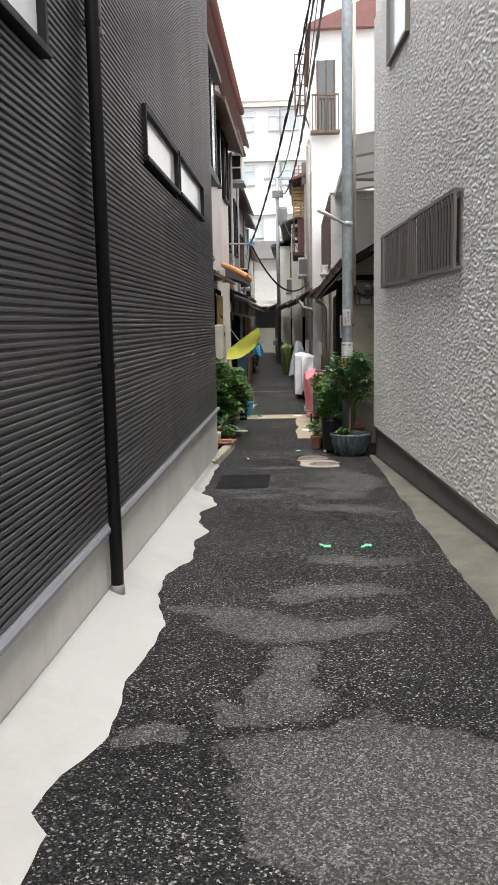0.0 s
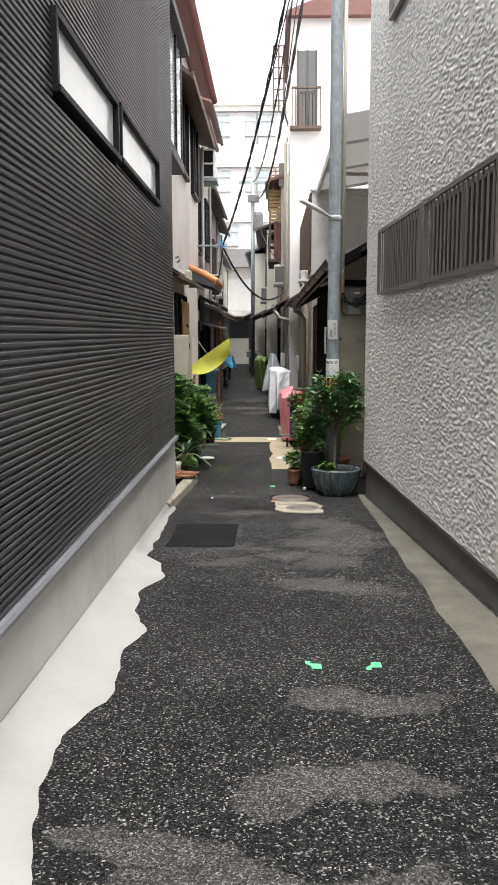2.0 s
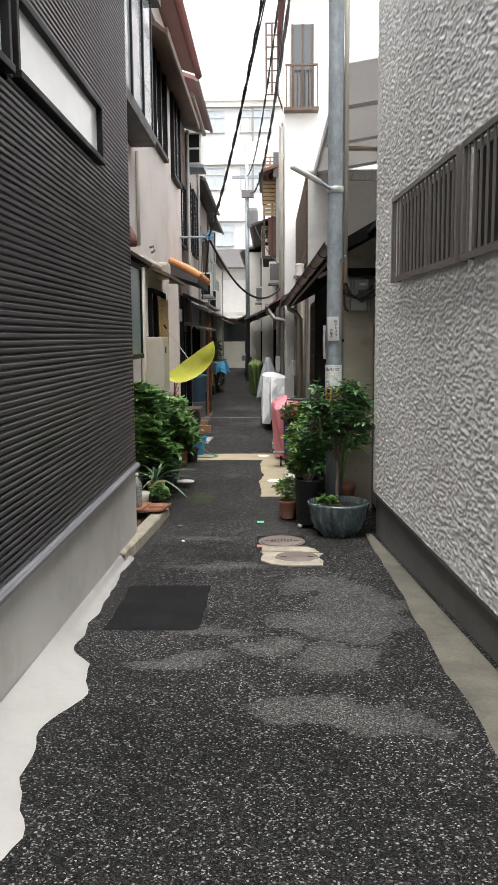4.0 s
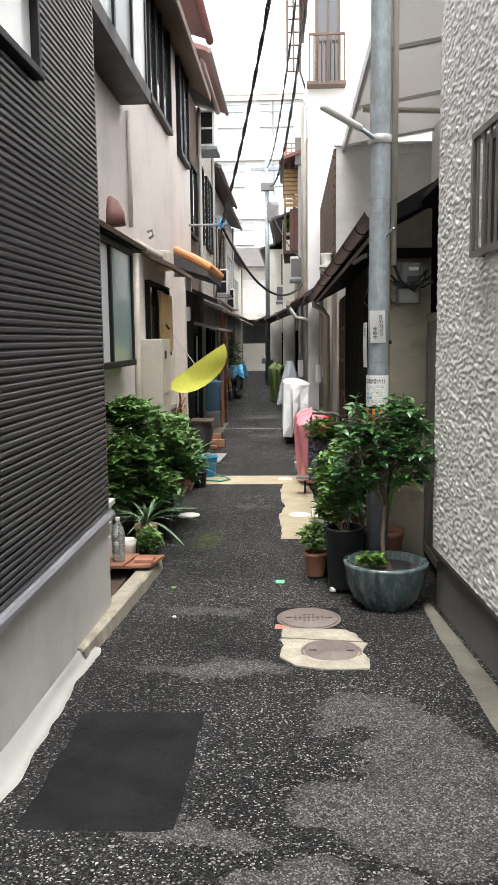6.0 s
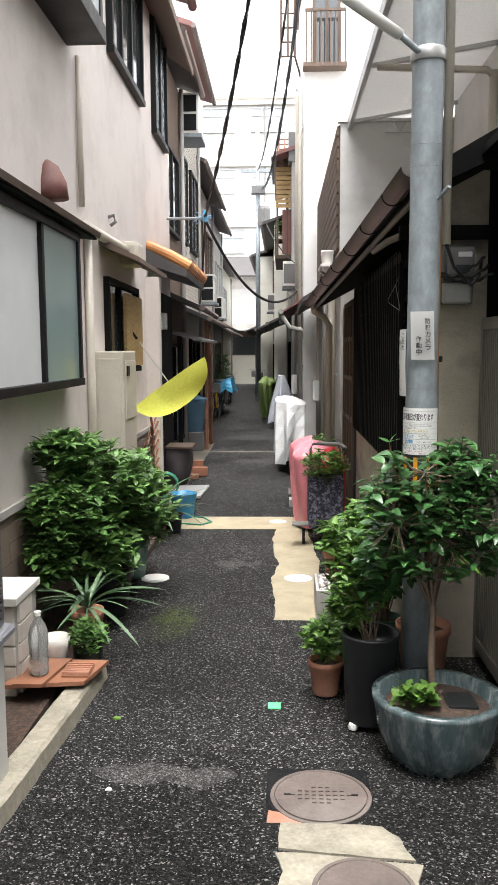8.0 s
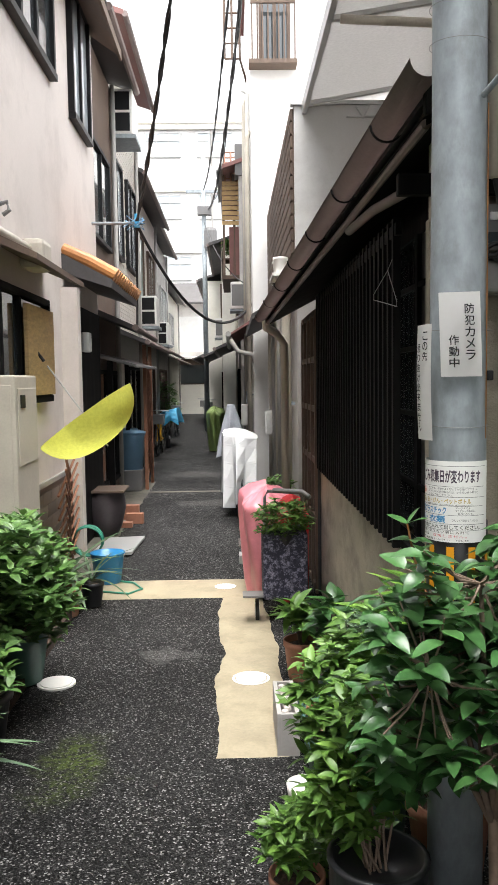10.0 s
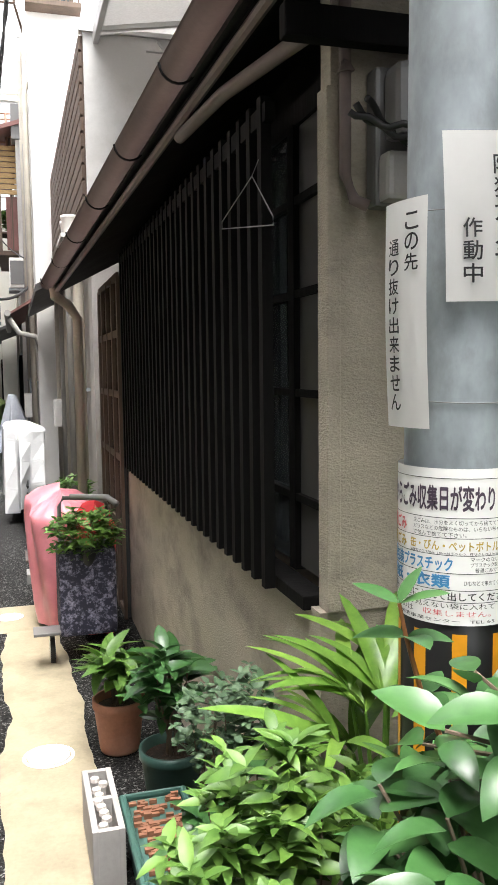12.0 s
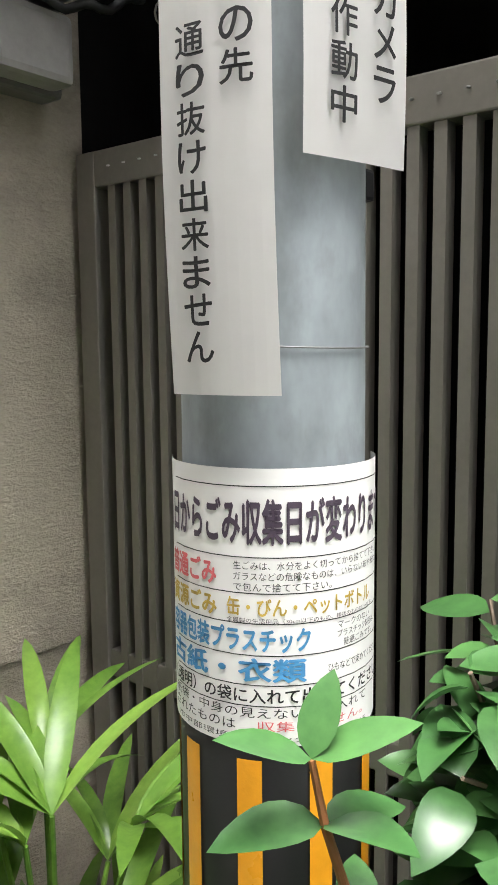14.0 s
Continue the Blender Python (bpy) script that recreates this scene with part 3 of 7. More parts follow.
def right_window(y0, y1, z0, z1, proud, grille):
    """A window on the slanting stucco wall, with an aluminium bar grille standing off it."""
    w = thing("window_grille" if grille else "window", (right_wall_x((y0 + y1) / 2), (y0 + y1) / 2, z0),
              "brown aluminium bar grille over a frosted window" if grille else "small brown aluminium window on the stucco wall", "window")

    def at(y, out):
        return right_wall_x(y) - out

    def slab(name, a, b, c, d, o0, o1, mat, parent):
        return part(name, prism([(at(a, o0), a), (at(b, o0), b), (at(b, o1), b), (at(a, o1), a)], "z", c, d), mat, parent)
    slab("pane", y0 + 0.03, y1 - 0.03, z0 + 0.04, z1 - 0.04, 0.003, 0.012, SASH_GLASS if grille else PALE_GLASS, w)
    inner = proud - 0.022 if grille else -0.02
    slab("frame_top", y0, y1, z1 - 0.03, z1, inner, proud, ALU, w)
    slab("frame_bottom", y0, y1, z0, z0 + 0.03, inner, proud, ALU, w)
    for a in (y0, y1 - 0.03):
        slab("frame_side", a, a + 0.03, z0 + 0.03, z1 - 0.03, inner, proud, ALU, w)
    if grille:
        slab("sash_top", y0 + 0.02, y1 - 0.02, z1 - 0.055, z1 - 0.015, -0.02, 0.02, ALU, w)
        slab("sash_bottom", y0 + 0.02, y1 - 0.02, z0 + 0.015, z0 + 0.055, -0.02, 0.02, ALU, w)
        for a in (y0 + 0.02, (y0 + y1) / 2 - 0.02, y1 - 0.06):
            slab("sash_stile", a, a + 0.04, z0 + 0.055, z1 - 0.055, -0.02, 0.02, ALU, w)
        for a in (y0 + 0.002, y1 - 0.022):
            for z in (z0 + 0.004, z1 - 0.024):
                slab("stand_off", a, a + 0.02, z, z + 0.02, -0.01, inner - 0.001, ALU, w)
        k = int((y1 - y0) / 0.092)
        for i in range(1, k):
            y = y0 + (y1 - y0) * i / k
            slab("bar", y - 0.006, y + 0.006, z0 + 0.03, z1 - 0.03, proud - 0.014, proud - 0.003, ALU, w)
    return w


right_window(6.05, 7.62, 1.86, 2.43, 0.075, True)
right_window(7.70, 9.27, 1.86, 2.43, 0.075, True)
right_window(8.05, 9.1, 4.15, 5.1, 0.05, False)

# ---- the utility pole with its notices ----
PX, PY, PR = 0.655, 10.63, 0.072
pole = thing("utility_pole", (PX, PY, fz(PY)), "galvanised steel utility pole with hazard sleeve and notices", "utility pole")
part("shaft", lathe([(PR, 0), (PR, 1.5), (PR * 0.93, 2.3), (PR * 0.90, 5.0), (PR * 0.82, 8.6)], (PX, PY, fz(PY) - 0.02), 40), GALVANIZED, pole, "", True)
sleeve = part("sleeve", lathe([(PR + 0.003, 0.80), (PR + 0.005, 0.802), (PR + 0.005, 1.268), (PR + 0.003, 1.27)], (PX, PY, fz(PY)), 40), HAZARD_BLACK, pole, "black hazard sleeve", True)


def around(a0, a1, z0, z1, r, slant=0.0, k=14):
    """A strip wrapped round the pole between two bearings (degrees, 0 towards +x)."""
    def f(u, w):
        a = radians(a0 + (a1 - a0) * u)
        return (PX + r * math.cos(a), PY + r * math.sin(a), z0 + (z1 - z0) * w + slant * (u - 0.5))
    return sheet(f, k, 2)


for i in range(9):
    a = i * 40 - 4
    part("stripe", around(a, a + 14, 0.64, 1.03, PR + 0.0065), HAZARD_YELLOW, sleeve, "yellow reflective stripe", True)
TOP, BOT = 1.268, 1.112


def nz(z):
    return 1.042 + (z - 1.112) / 0.156 * 0.204


notice = part("notice", around(126, 318, nz(BOT), nz(TOP), PR + 0.008, 0, 40), PAPER, pole, "white waste-collection notice wrapped round the pole", True)


def letters(body, size, name="lettering", spacing=1.0, line=1.0, bold=0.0, align="LEFT"):
    """The outline of some words, flat in x and y, as a mesh."""
    cu = bpy.data.curves.new(name, "FONT")
    cu.body, cu.size, cu.space_character, cu.space_line, cu.align_x = body, size, spacing, line, align
    cu.resolution_u = 3
    ob = bpy.data.objects.new(name, cu)
    scene.collection.objects.link(ob)
    dg = bpy.context.evaluated_depsgraph_get()
    dg.update()
    me = bpy.data.meshes.new_from_object(ob.evaluated_get(dg))
    bpy.data.objects.remove(ob)
    if bold:
        one = bmesh.new()
        for dx, dy in ((-bold, 0), (bold, 0), (0, bold), (0, -bold)):
            k = len(one.verts)
            one.from_mesh(me)
            one.verts.ensure_lookup_table()
            for v in one.verts[k:]:
                v.co.x += dx
                v.co.y += dy
        one.to_mesh(me)
        one.free()
    return me


def fit_mesh(me, width, height):
    """Scale and move flat lettering so that it fills 0..width by 0..height."""
    xs = [v.co.x for v in me.vertices] or [0, 1]
    zs = [v.co.y for v in me.vertices] or [0, 1]
    for v in me.vertices:
        v.co.x = (v.co.x - min(xs)) / max(1e-6, max(xs) - min(xs)) * width
        v.co.y = (v.co.y - min(zs)) / max(1e-6, max(zs) - min(zs)) * height
    return me


def wrapped_words(body, a0, a1, z0, z1, mat, name="lettering", bold=0.0):
    me = letters(body, 1.0, name, bold=bold)
    arc = radians(a1 - a0)
    xs = [v.co.x for v in me.vertices]
    zs = [v.co.y for v in me.vertices]
    x0, dx, y0, dy = min(xs), max(xs) - min(xs), min(zs), max(zs) - min(zs)
    r = PR + 0.0088
    for v in me.vertices:
        a = radians(a0) + arc * (v.co.x - x0) / dx
        z = nz(z0) + (nz(z1) - nz(z0)) * (v.co.y - y0) / dy
        v.co = (PX + r * math.cos(a), PY + r * math.sin(a), z)
    bm = bmesh.new()
    bm.from_mesh(me)
    bpy.data.meshes.remove(me)
    part(name, bm, mat, notice)


def band(z, h=0.0008, a0=150, a1=310):
    part("rule_line", around(a0, a1, nz(z), nz(z) + h, PR + 0.0087), INK, notice)


LA, RA = 150, 298
wrapped_words("1日からごみ収集日が変わります", LA - 8, RA, 1.226, 1.252, INK_PURPLE, bold=0.03)
for z in (1.258, 1.219, 1.199, 1.182, 1.164, 1.147, 1.135):
    band(z)
wrapped_words("普通ごみ", LA - 6, 186, 1.202, 1.2165, INK_RED, bold=0.03)
wrapped_words("生ごみは、水分をよく切ってから捨てて下さい。", 196, 292, 1.2125, 1.2172, INK)
wrapped_words("ガラスなどの危険なものは、いらない布や紙など", 196, 294, 1.2065, 1.2112, INK)
wrapped_words("で包んで捨てて下さい。", 196, 248, 1.2005, 1.2052, INK)
wrapped_words("資源ごみ", LA - 6, 186, 1.1845, 1.1975, INK_YELLOW, bold=0.03)
wrapped_words("缶・びん・ペットボトル", 192, 280, 1.1865, 1.197, INK_YELLOW, bold=0.02)
wrapped_words("金属製の生活用品（30cm以下のもの、棒状のものは1m以下）", 192, 284, 1.1827, 1.1855, INK)
wrapped_words("容器包装プラスチック", LA - 6, 236, 1.166, 1.1805, INK_BLUE, bold=0.03)
wrapped_words("マークのない", 252, 280, 1.1765, 1.1808, INK)
wrapped_words("プラスチック製品は、", 252, 288, 1.1712, 1.1755, INK)
wrapped_words("普通ごみです。", 256, 284, 1.1658, 1.1702, INK)
wrapped_words("古紙・衣類", LA - 6, 234, 1.149, 1.163, INK_BLUE, bold=0.03)
wrapped_words("ひもなどで束めてください。", 246, 294, 1.1525, 1.1575, INK)
wrapped_words("（透明）の袋に入れて出してください。", LA - 4, 298, 1.1368, 1.1458, INK, bold=0.015)
wrapped_words("紙袋・中身の見えない袋に入れて", LA - 4, 276, 1.1285, 1.1345, INK)
wrapped_words("されたものは", LA - 4, 196, 1.121, 1.127, INK)
wrapped_words("収集しません。", 208, 272, 1.121, 1.127, INK_RED)
wrapped_words("市中部環境事業センター　TEL 65", LA, 276, 1.1145, 1.1185, INK)


def hanging_sign(name, centre, facing, width, height, columns, label, bow=0.0, lean=0.0):
    """A flat plastic card tied to the pole; facing is the bearing of its normal in degrees; columns are words that run downward."""
    a = radians(facing)
    n = Vector((math.cos(a), math.sin(a), 0))
    u = Vector((-math.sin(a), math.cos(a), 0))
    up = Vector((0, 0, 1)) + u * lean
    c = Vector(centre)
    s = thing(name, c, label, "sign")

    def f(i, j):
        x, z = (i - 0.5) * width, (j - 0.5) * height
        return c + u * x + up * z + n * (bow * (1 - (2 * i - 1) ** 2) + 0.004 * math.sin(j * 3))
    bm = sheet(f, 10, 14)
    bmesh.ops.solidify(bm, geom=bm.faces[:], thickness=0.0016)
    part("card", bm, PAPER, s)
    for body, cx, top, bottom, cw in columns:
        k = len(body)
        step = (top - bottom) / k
        for j, ch in enumerate(body):
            me = fit_mesh(letters(ch, 1.0, "character", bold=0.012), cw, step * 0.86)
            bmx = bmesh.new()
            bmx.from_mesh(me)
            bpy.data.meshes.remove(me)
            small = 0.62 if ch in "けりの" else 1.0
            for v in bmx.verts:
                x = (cx + v.co.x - cw / 2)
                z = top - (j + 1) * step + v.co.y - 0.0
                ii, jj = x / width + 0.5, z / height + 0.5
                v.co = Vector(f(ii, jj)) + n * 0.0026
            part("character", bmx, INK, s)
    return s


hanging_sign("hanging_sign", (0.638, 10.548, 1.558), 257, 0.098, 0.205,
             [("防犯カメラ", 0.023, 0.078, -0.062, 0.023), ("作動中", -0.016, 0.002, -0.080, 0.024)],
             "white plastic card about a crime-prevention camera tied to the pole", 0.0015, -0.035)
hanging_sign("hanging_sign", (0.566, 10.606, 1.442), 191, 0.084, 0.288,
             [("この先", 0.020, 0.130, 0.054, 0.023), ("通り抜け出来ません", -0.014, 0.100, -0.122, 0.023)],
             "tall white plastic card about a dead end tied to the pole", 0.006, -0.02)
wires = thing("tie_wire", (PX, PY, 1.575), "thin steel tie wires holding cards to the pole", "wire")
for z in (1.572, 1.333, 2.27, 2.36):
    part("loop", tube([(PX + (PR + 0.002 + (0.012 if 1.5 < z < 1.6 else 0)) * math.cos(t), PY + (PR + 0.002 + (0.012 if 1.5 < z < 1.6 else 0)) * math.sin(t), z + 0.004 * math.sin(t)) for t in (2 * math.pi * i / 40 for i in range(41))], 0.0008, 6), GREY_PLASTIC, wires)
trunking = thing("cable_trunking", (PX + 0.09, PY - 0.02, 1.9), "beige cable conduit running up the pole", "conduit")
part("pipe", tube([(PX + 0.088, PY - 0.01, 1.95), (PX + 0.088, PY - 0.01, 6.2)], 0.020, 14), PVC, trunking, "", True)
part("rust_streak", around(-38, -30, 1.3, 2.12, PR + 0.0012, 0, 3), RUST, pole, "rust streak")
part("bolt", tube([(PX + 0.04, PY - 0.06, 2.13), (PX + 0.075, PY - 0.12, 2.17)], 0.008, 8), GALVANIZED, pole)
part("clamp", box(PX + 0.062, PX + 0.078, PY - 0.045, PY - 0.03, 1.445, 1.47, 0.003), BLACK_PAINT, pole)
lamp = thing("street_lamp", (PX, PY, 2.9), "small white street light on a short arm from the pole", "street lamp")
part("head", tube([(0.28, 10.38, 2.88), (0.35, 10.43, 2.85), (0.52, 10.52, 2.775)], 0.028, 12, None, 0.022), WHITE_PLASTIC, lamp, "", True)
part("arm", tube([(0.52, 10.52, 2.775), (0.60, 10.58, 2.735), (PX, PY - 0.05, 2.72)], 0.014, 10), GALVANIZED, lamp, "", True)
part("bracket", lathe([(PR + 0.001, 0), (PR + 0.003, 0.002), (PR + 0.003, 0.05), (PR + 0.001, 0.052)], (PX, PY, 2.70), 24), ALU_PALE, lamp, "", True)

# ---- the old dark house ----
dark = thing("house", (1.6, 13.5, -0.2), "old low house with dark timber lattice front and tiled eave", "house")
part("wall", box(0.75, 4.0, 11.40, 15.9, -0.25, 0.80), BEIGE_PLASTER, dark)
part("end_wall", box(0.778, 1.115, 11.395, 11.455, 0.801, 2.42), BEIGE_PLASTER, dark)
part("end_post", box(0.766, 0.80, 11.388, 11.45, 0.801, 2.0, 0.004), BEIGE_PLASTER, dark)
# inner wall, window frame and lattice get their under-eave shade from WOOD_DARK's colour
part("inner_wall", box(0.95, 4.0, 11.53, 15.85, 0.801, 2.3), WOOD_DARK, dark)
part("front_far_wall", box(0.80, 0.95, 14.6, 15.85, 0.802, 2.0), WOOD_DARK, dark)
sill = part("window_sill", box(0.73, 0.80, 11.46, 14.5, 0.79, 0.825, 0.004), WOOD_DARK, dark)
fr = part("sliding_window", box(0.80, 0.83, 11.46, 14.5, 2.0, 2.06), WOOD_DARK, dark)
for y in (11.46, 11.70, 12.4, 13.1, 13.8, 14.45):
    part("stile", box(0.795, 0.835, y, y + 0.045, 0.83, 2.0), WOOD_DARK, fr)
for z in (1.02, 1.30, 1.56, 1.80):
    part("glazing_bar", box(0.797, 0.83, 11.46, 14.5, z, z + 0.02), WOOD_DARK, fr)
part("pane", box(0.812, 0.818, 11.47, 11.72, 0.84, 2.0), GREY_PANE, fr)
part("pane", box(0.812, 0.818, 11.725, 14.49, 0.84, 2.0), DARK_GLASS, fr)
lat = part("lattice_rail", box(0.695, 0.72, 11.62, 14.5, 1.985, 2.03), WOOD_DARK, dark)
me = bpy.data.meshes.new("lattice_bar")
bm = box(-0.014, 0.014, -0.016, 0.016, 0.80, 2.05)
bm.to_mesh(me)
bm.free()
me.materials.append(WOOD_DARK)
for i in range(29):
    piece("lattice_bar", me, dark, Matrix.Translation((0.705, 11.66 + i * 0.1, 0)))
door_d = part("door", box(0.72, 0.745, 14.72, 15.8, -0.2, 1.95), DARK_GLASS, dark, "dark glazed sliding door")
for y in (14.7, 15.0, 15.3, 15.6, 15.82):
    part("door_stile", box(0.70, 0.72, y, y + 0.05, -0.2, 1.95), WOOD_BROWN, door_d)
for z in (-0.2, 0.35, 0.8, 1.2, 1.58, 1.93):
    part("door_rail", box(0.705, 0.719, 14.72, 15.86, z, z + 0.045), WOOD_BROWN, door_d)
# the pent roof: boards under, roofing over, fascia and gutter at its lip
roof = part("roof", prism([(0.40, 2.065), (0.40, 2.10), (1.10, 2.50), (4.0, 2.85), (4.0, 2.80), (1.10, 2.45)], "y", 11.0, 15.75), ROOF_DARK, dark)
# the soffit's shade is likewise held in the timber colour
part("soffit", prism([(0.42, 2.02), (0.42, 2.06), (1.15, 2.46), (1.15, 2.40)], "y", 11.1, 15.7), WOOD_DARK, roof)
part("barge_board", prism([(0.39, 2.01), (0.39, 2.10), (1.10, 2.50), (2.5, 2.67), (2.5, 2.55), (1.10, 2.38), (0.72, 2.16)], "y", 10.97, 10.998), WOOD_DARK, roof)
part("tie_beam", box(0.64, 1.10, 11.30, 11.34, 2.06, 2.13, 0.004), WOOD_DARK, dark)
part("batten", tube([(0.42, 15.6, 2.03), (0.43, 11.1, 2.03)], 0.016, 8), GUTTER, roof)


def half_pipe(p, q, r):
    p, q = Vector(p), Vector(q)

    def f(u, w):
        c = p.lerp(q, u)
        a = math.pi * (1 + w)
        return (c.x + r * math.cos(a), c.y, c.z + r * math.sin(a))
    bm = sheet(f, 12, 10)
    bmesh.ops.solidify(bm, geom=bm.faces[:], thickness=0.003)
    return bm


gut = part("gutter", half_pipe((0.36, 10.85, 2.115), (0.36, 15.6, 2.09), 0.05), GUTTER, dark, "mauve-brown half-round gutter", True)
for y in (11.3, 12.0, 12.7, 13.4, 14.1, 14.8, 15.5):
    part("gutter_hook", tube([(0.36 + 0.054 * math.cos(t), y, 2.10 + 0.054 * math.sin(t)) for t in (math.pi * (1 + i / 10) for i in range(11))], 0.004, 6), BLACK_PAINT, gut)

# the eave rises towards the near gable and stands a little askew
for o in (roof, gut, *roof.children, *gut.children):
    for v in o.data.vertices:
        v.co.x += 0.235 - 0.063 * (v.co.y + 13.5 - 11.4)
        v.co.z += 0.065 * (15.5 - (v.co.y + 13.5)) - 0.09
for o in dark.children:
    if o.name.startswith("batten"):
        o.data.transform(Matrix.Translation((0.2, 0, 0)))

dp = thing("downpipe", (0.52, 16.25, -0.2), "beige plastic drain pipe bent under the eave", "drain pipe")
part("pipe", tube([(0.37, 15.55, 1.98), (0.38, 15.6, 1.90), (0.48, 15.75, 1.85), (0.55, 15.85, 1.76), (0.55, 15.85, -0.2)], 0.036, 14), PVC, dp, "", True)
elbow = thing("downpipe", (0.6, 11.2, 2.05), "brown drain elbow crossing under the roof end", "drain pipe")
part("pipe", tube([(0.62, 12.3, 2.12), (0.66, 11.9, 2.13), (0.75, 11.44, 2.13), (0.79, 11.36, 2.10), (0.80, 11.36, 2.02)], 0.02, 12), GUTTER, elbow, "", True)
hanger = thing("wire_hanger", (0.68, 11.7, 1.75), "bent wire clothes hanger hooked on the dark lattice", "clothes hanger")
part("wire", tube([(0.69, 11.66, 1.90), (0.675, 11.67, 1.86), (0.675, 11.5, 1.73), (0.675, 11.5, 1.71), (0.675, 11.98, 1.78), (0.675, 11.98, 1.80), (0.675, 11.67, 1.86)], 0.0016, 6), GREY_PLASTIC, hanger)

# electricity meter on the end wall
meter = thing("electricity_meter", (0.96, 11.36, 1.74), "grey electricity meter with glass cover on the plaster wall", "electricity meter")
part("back_box", box(0.86, 1.03, 11.335, 11.39, 1.73, 2.03, 0.01), GREY_PLASTIC, meter)
part("terminal_cover", box(0.865, 1.01, 11.28, 11.335, 1.735, 1.84, 0.012), PVC_GREY, meter)
mc = part("cover", box(0.875, 1.02, 11.25, 11.335, 1.865, 2.02, 0.02), GREY_PLASTIC, meter)
part("label_plate", box(0.93, 1.00, 11.243, 11.2495, 1.965, 1.99), PAPER, mc)
part("display", box(0.92, 0.99, 11.243, 11.2495, 1.89, 1.925), DARK_GLASS, mc)
leads = thing("meter_cable", (0.95, 11.25, 1.86), "twisted black service cables looping round the meter", "cable")
for k in range(3):
    part("cable", tube([(0.80 + 0.3 * t - 0.02 * k, 11.25 - 0.015 * k + 0.03 * math.sin(t * 5 + k), 1.93 - 0.09 * math.sin(t * 2.6 + 0.3 * k) + 0.012 * k + 0.006 * math.sin(30 * t + 2 * k)) for t in (i / 24 for i in range(25))], 0.0075, 8), CABLE, leads, "", True)
part("cable", tube([(PX + 0.09, PY, 1.96), (0.80, 10.72, 1.86), (0.93, 10.95, 1.80), (1.02, 11.18, 1.86), (1.06, 11.3, 1.95)], 0.008, 8), CABLE, leads, "", True)
cd = thing("conduit", (0.80, 11.36, 1.74), "brown rusted conduit beside the meter", "conduit")
part("pipe", tube([(0.80, 11.365, 2.3), (0.80, 11.365, 1.80), (0.815, 11.35, 1.745), (0.845, 11.34, 1.73)], 0.014, 10), GUTTER, cd, "", True)

# the recessed entry with its slatted gate
gate = thing("metal_gate", (1.1, 10.8, -0.18), "umber aluminium gate with close upright slats", "gate")
gf = part("gate_frame", box(1.085, 1.125, 10.22, 11.37, 1.60, 1.66, 0.003), GATE_ALU, gate)
part("bottom_rail", box(1.085, 1.125, 10.22, 11.37, -0.12, -0.05, 0.003), GATE_ALU, gf)
part("middle_rail", box(1.09, 1.12, 10.25, 11.34, 0.74, 0.79, 0.003), GATE_ALU, gf)
for y in (10.22, 11.33):
    part("gate_post", box(1.083, 1.127, y, y + 0.045, -0.17, 1.66, 0.003), GATE_ALU, gf)
for i in range(28):
    y = 10.285 + i * 0.037
    part("slat", box(1.088, 1.112, y, y + 0.017, -0.05, 1.60), GATE_ALU, gate)
    part("screw", lathe([(0.003, 0), (0.003, 0.002)], (1.083, y + 0.009, 1.63), 6), ALU_PALE, gate)
entry = thing("entry_porch", (1.6, 10.8, -0.2), "dark recessed entry behind the slatted gate", "porch")
# recess boards share WOOD_DARK, so its painted-in shade darkens the entry too
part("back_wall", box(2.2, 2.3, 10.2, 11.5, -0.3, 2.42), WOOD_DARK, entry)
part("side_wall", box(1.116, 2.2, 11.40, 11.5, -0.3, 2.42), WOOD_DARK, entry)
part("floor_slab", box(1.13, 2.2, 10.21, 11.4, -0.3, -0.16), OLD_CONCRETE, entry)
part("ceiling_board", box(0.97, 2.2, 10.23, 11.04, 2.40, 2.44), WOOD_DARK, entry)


# ---- the pinkish rendered house ----
pink = thing("house", (-3, 14, -0.2), "two-storey house with stained pinkish render", "house")
part("wall", box(-6, -1.45, 9.95, 18.0, 0.62, 6.05), PINK_PLASTER, pink)
part("base_wall", box(-6, -1.452, 9.95, 18.0, -0.4, 0.619), BROWN_TILE, pink)
me = bpy.data.meshes.new("tile")
bm = box(-0.006, 0.006, -0.147, 0.147, -0.052, 0.052, 0.003)
bm.to_mesh(me)
bm.free()
me.materials.append(BROWN_TILE)
for r in range(7):
    for i in range(26):
        y = 10.1 + i * 0.3 + (0.15 if r % 2 else 0)
        if y < 17.8:
            piece("tile", me, pink, Matrix.Translation((-1.452, y, -0.14 + r * 0.108)))
part("string_line", box(-1.455, -1.43, 9.95, 18.0, 0.615, 0.66, 0.003), GREY_WALL, pink)
w = window_in_x(pink, -1.45, 10.7, 12.56, 1.27, 2.28, BLACK_PAINT, FROSTED, 1, 0.13, 0.05, mullions=(11.72,))
part("green_pane", box(-1.345, -1.338, 11.745, 12.51, 1.32, 2.23), GREEN_GLASS, w, "greenish frosted pane")
part("window_hood", prism([(-1.45, 2.36), (-1.26, 2.30), (-1.25, 2.335), (-1.45, 2.43)], "y", 10.3, 12.9), WOOD_BROWN, pink, "dark sheet-metal hood over the window")
part("hood_board", prism([(-1.45, 2.30), (-1.28, 2.285), (-1.28, 2.30), (-1.45, 2.355)], "y", 10.32, 12.88), WOOD_DARK, pink)
bay = part("bay_window", box(-1.45, -1.17, 10.6, 12.86, 3.60, 3.72, 0.006), BLACK_PAINT, pink, "projecting upstairs window box")
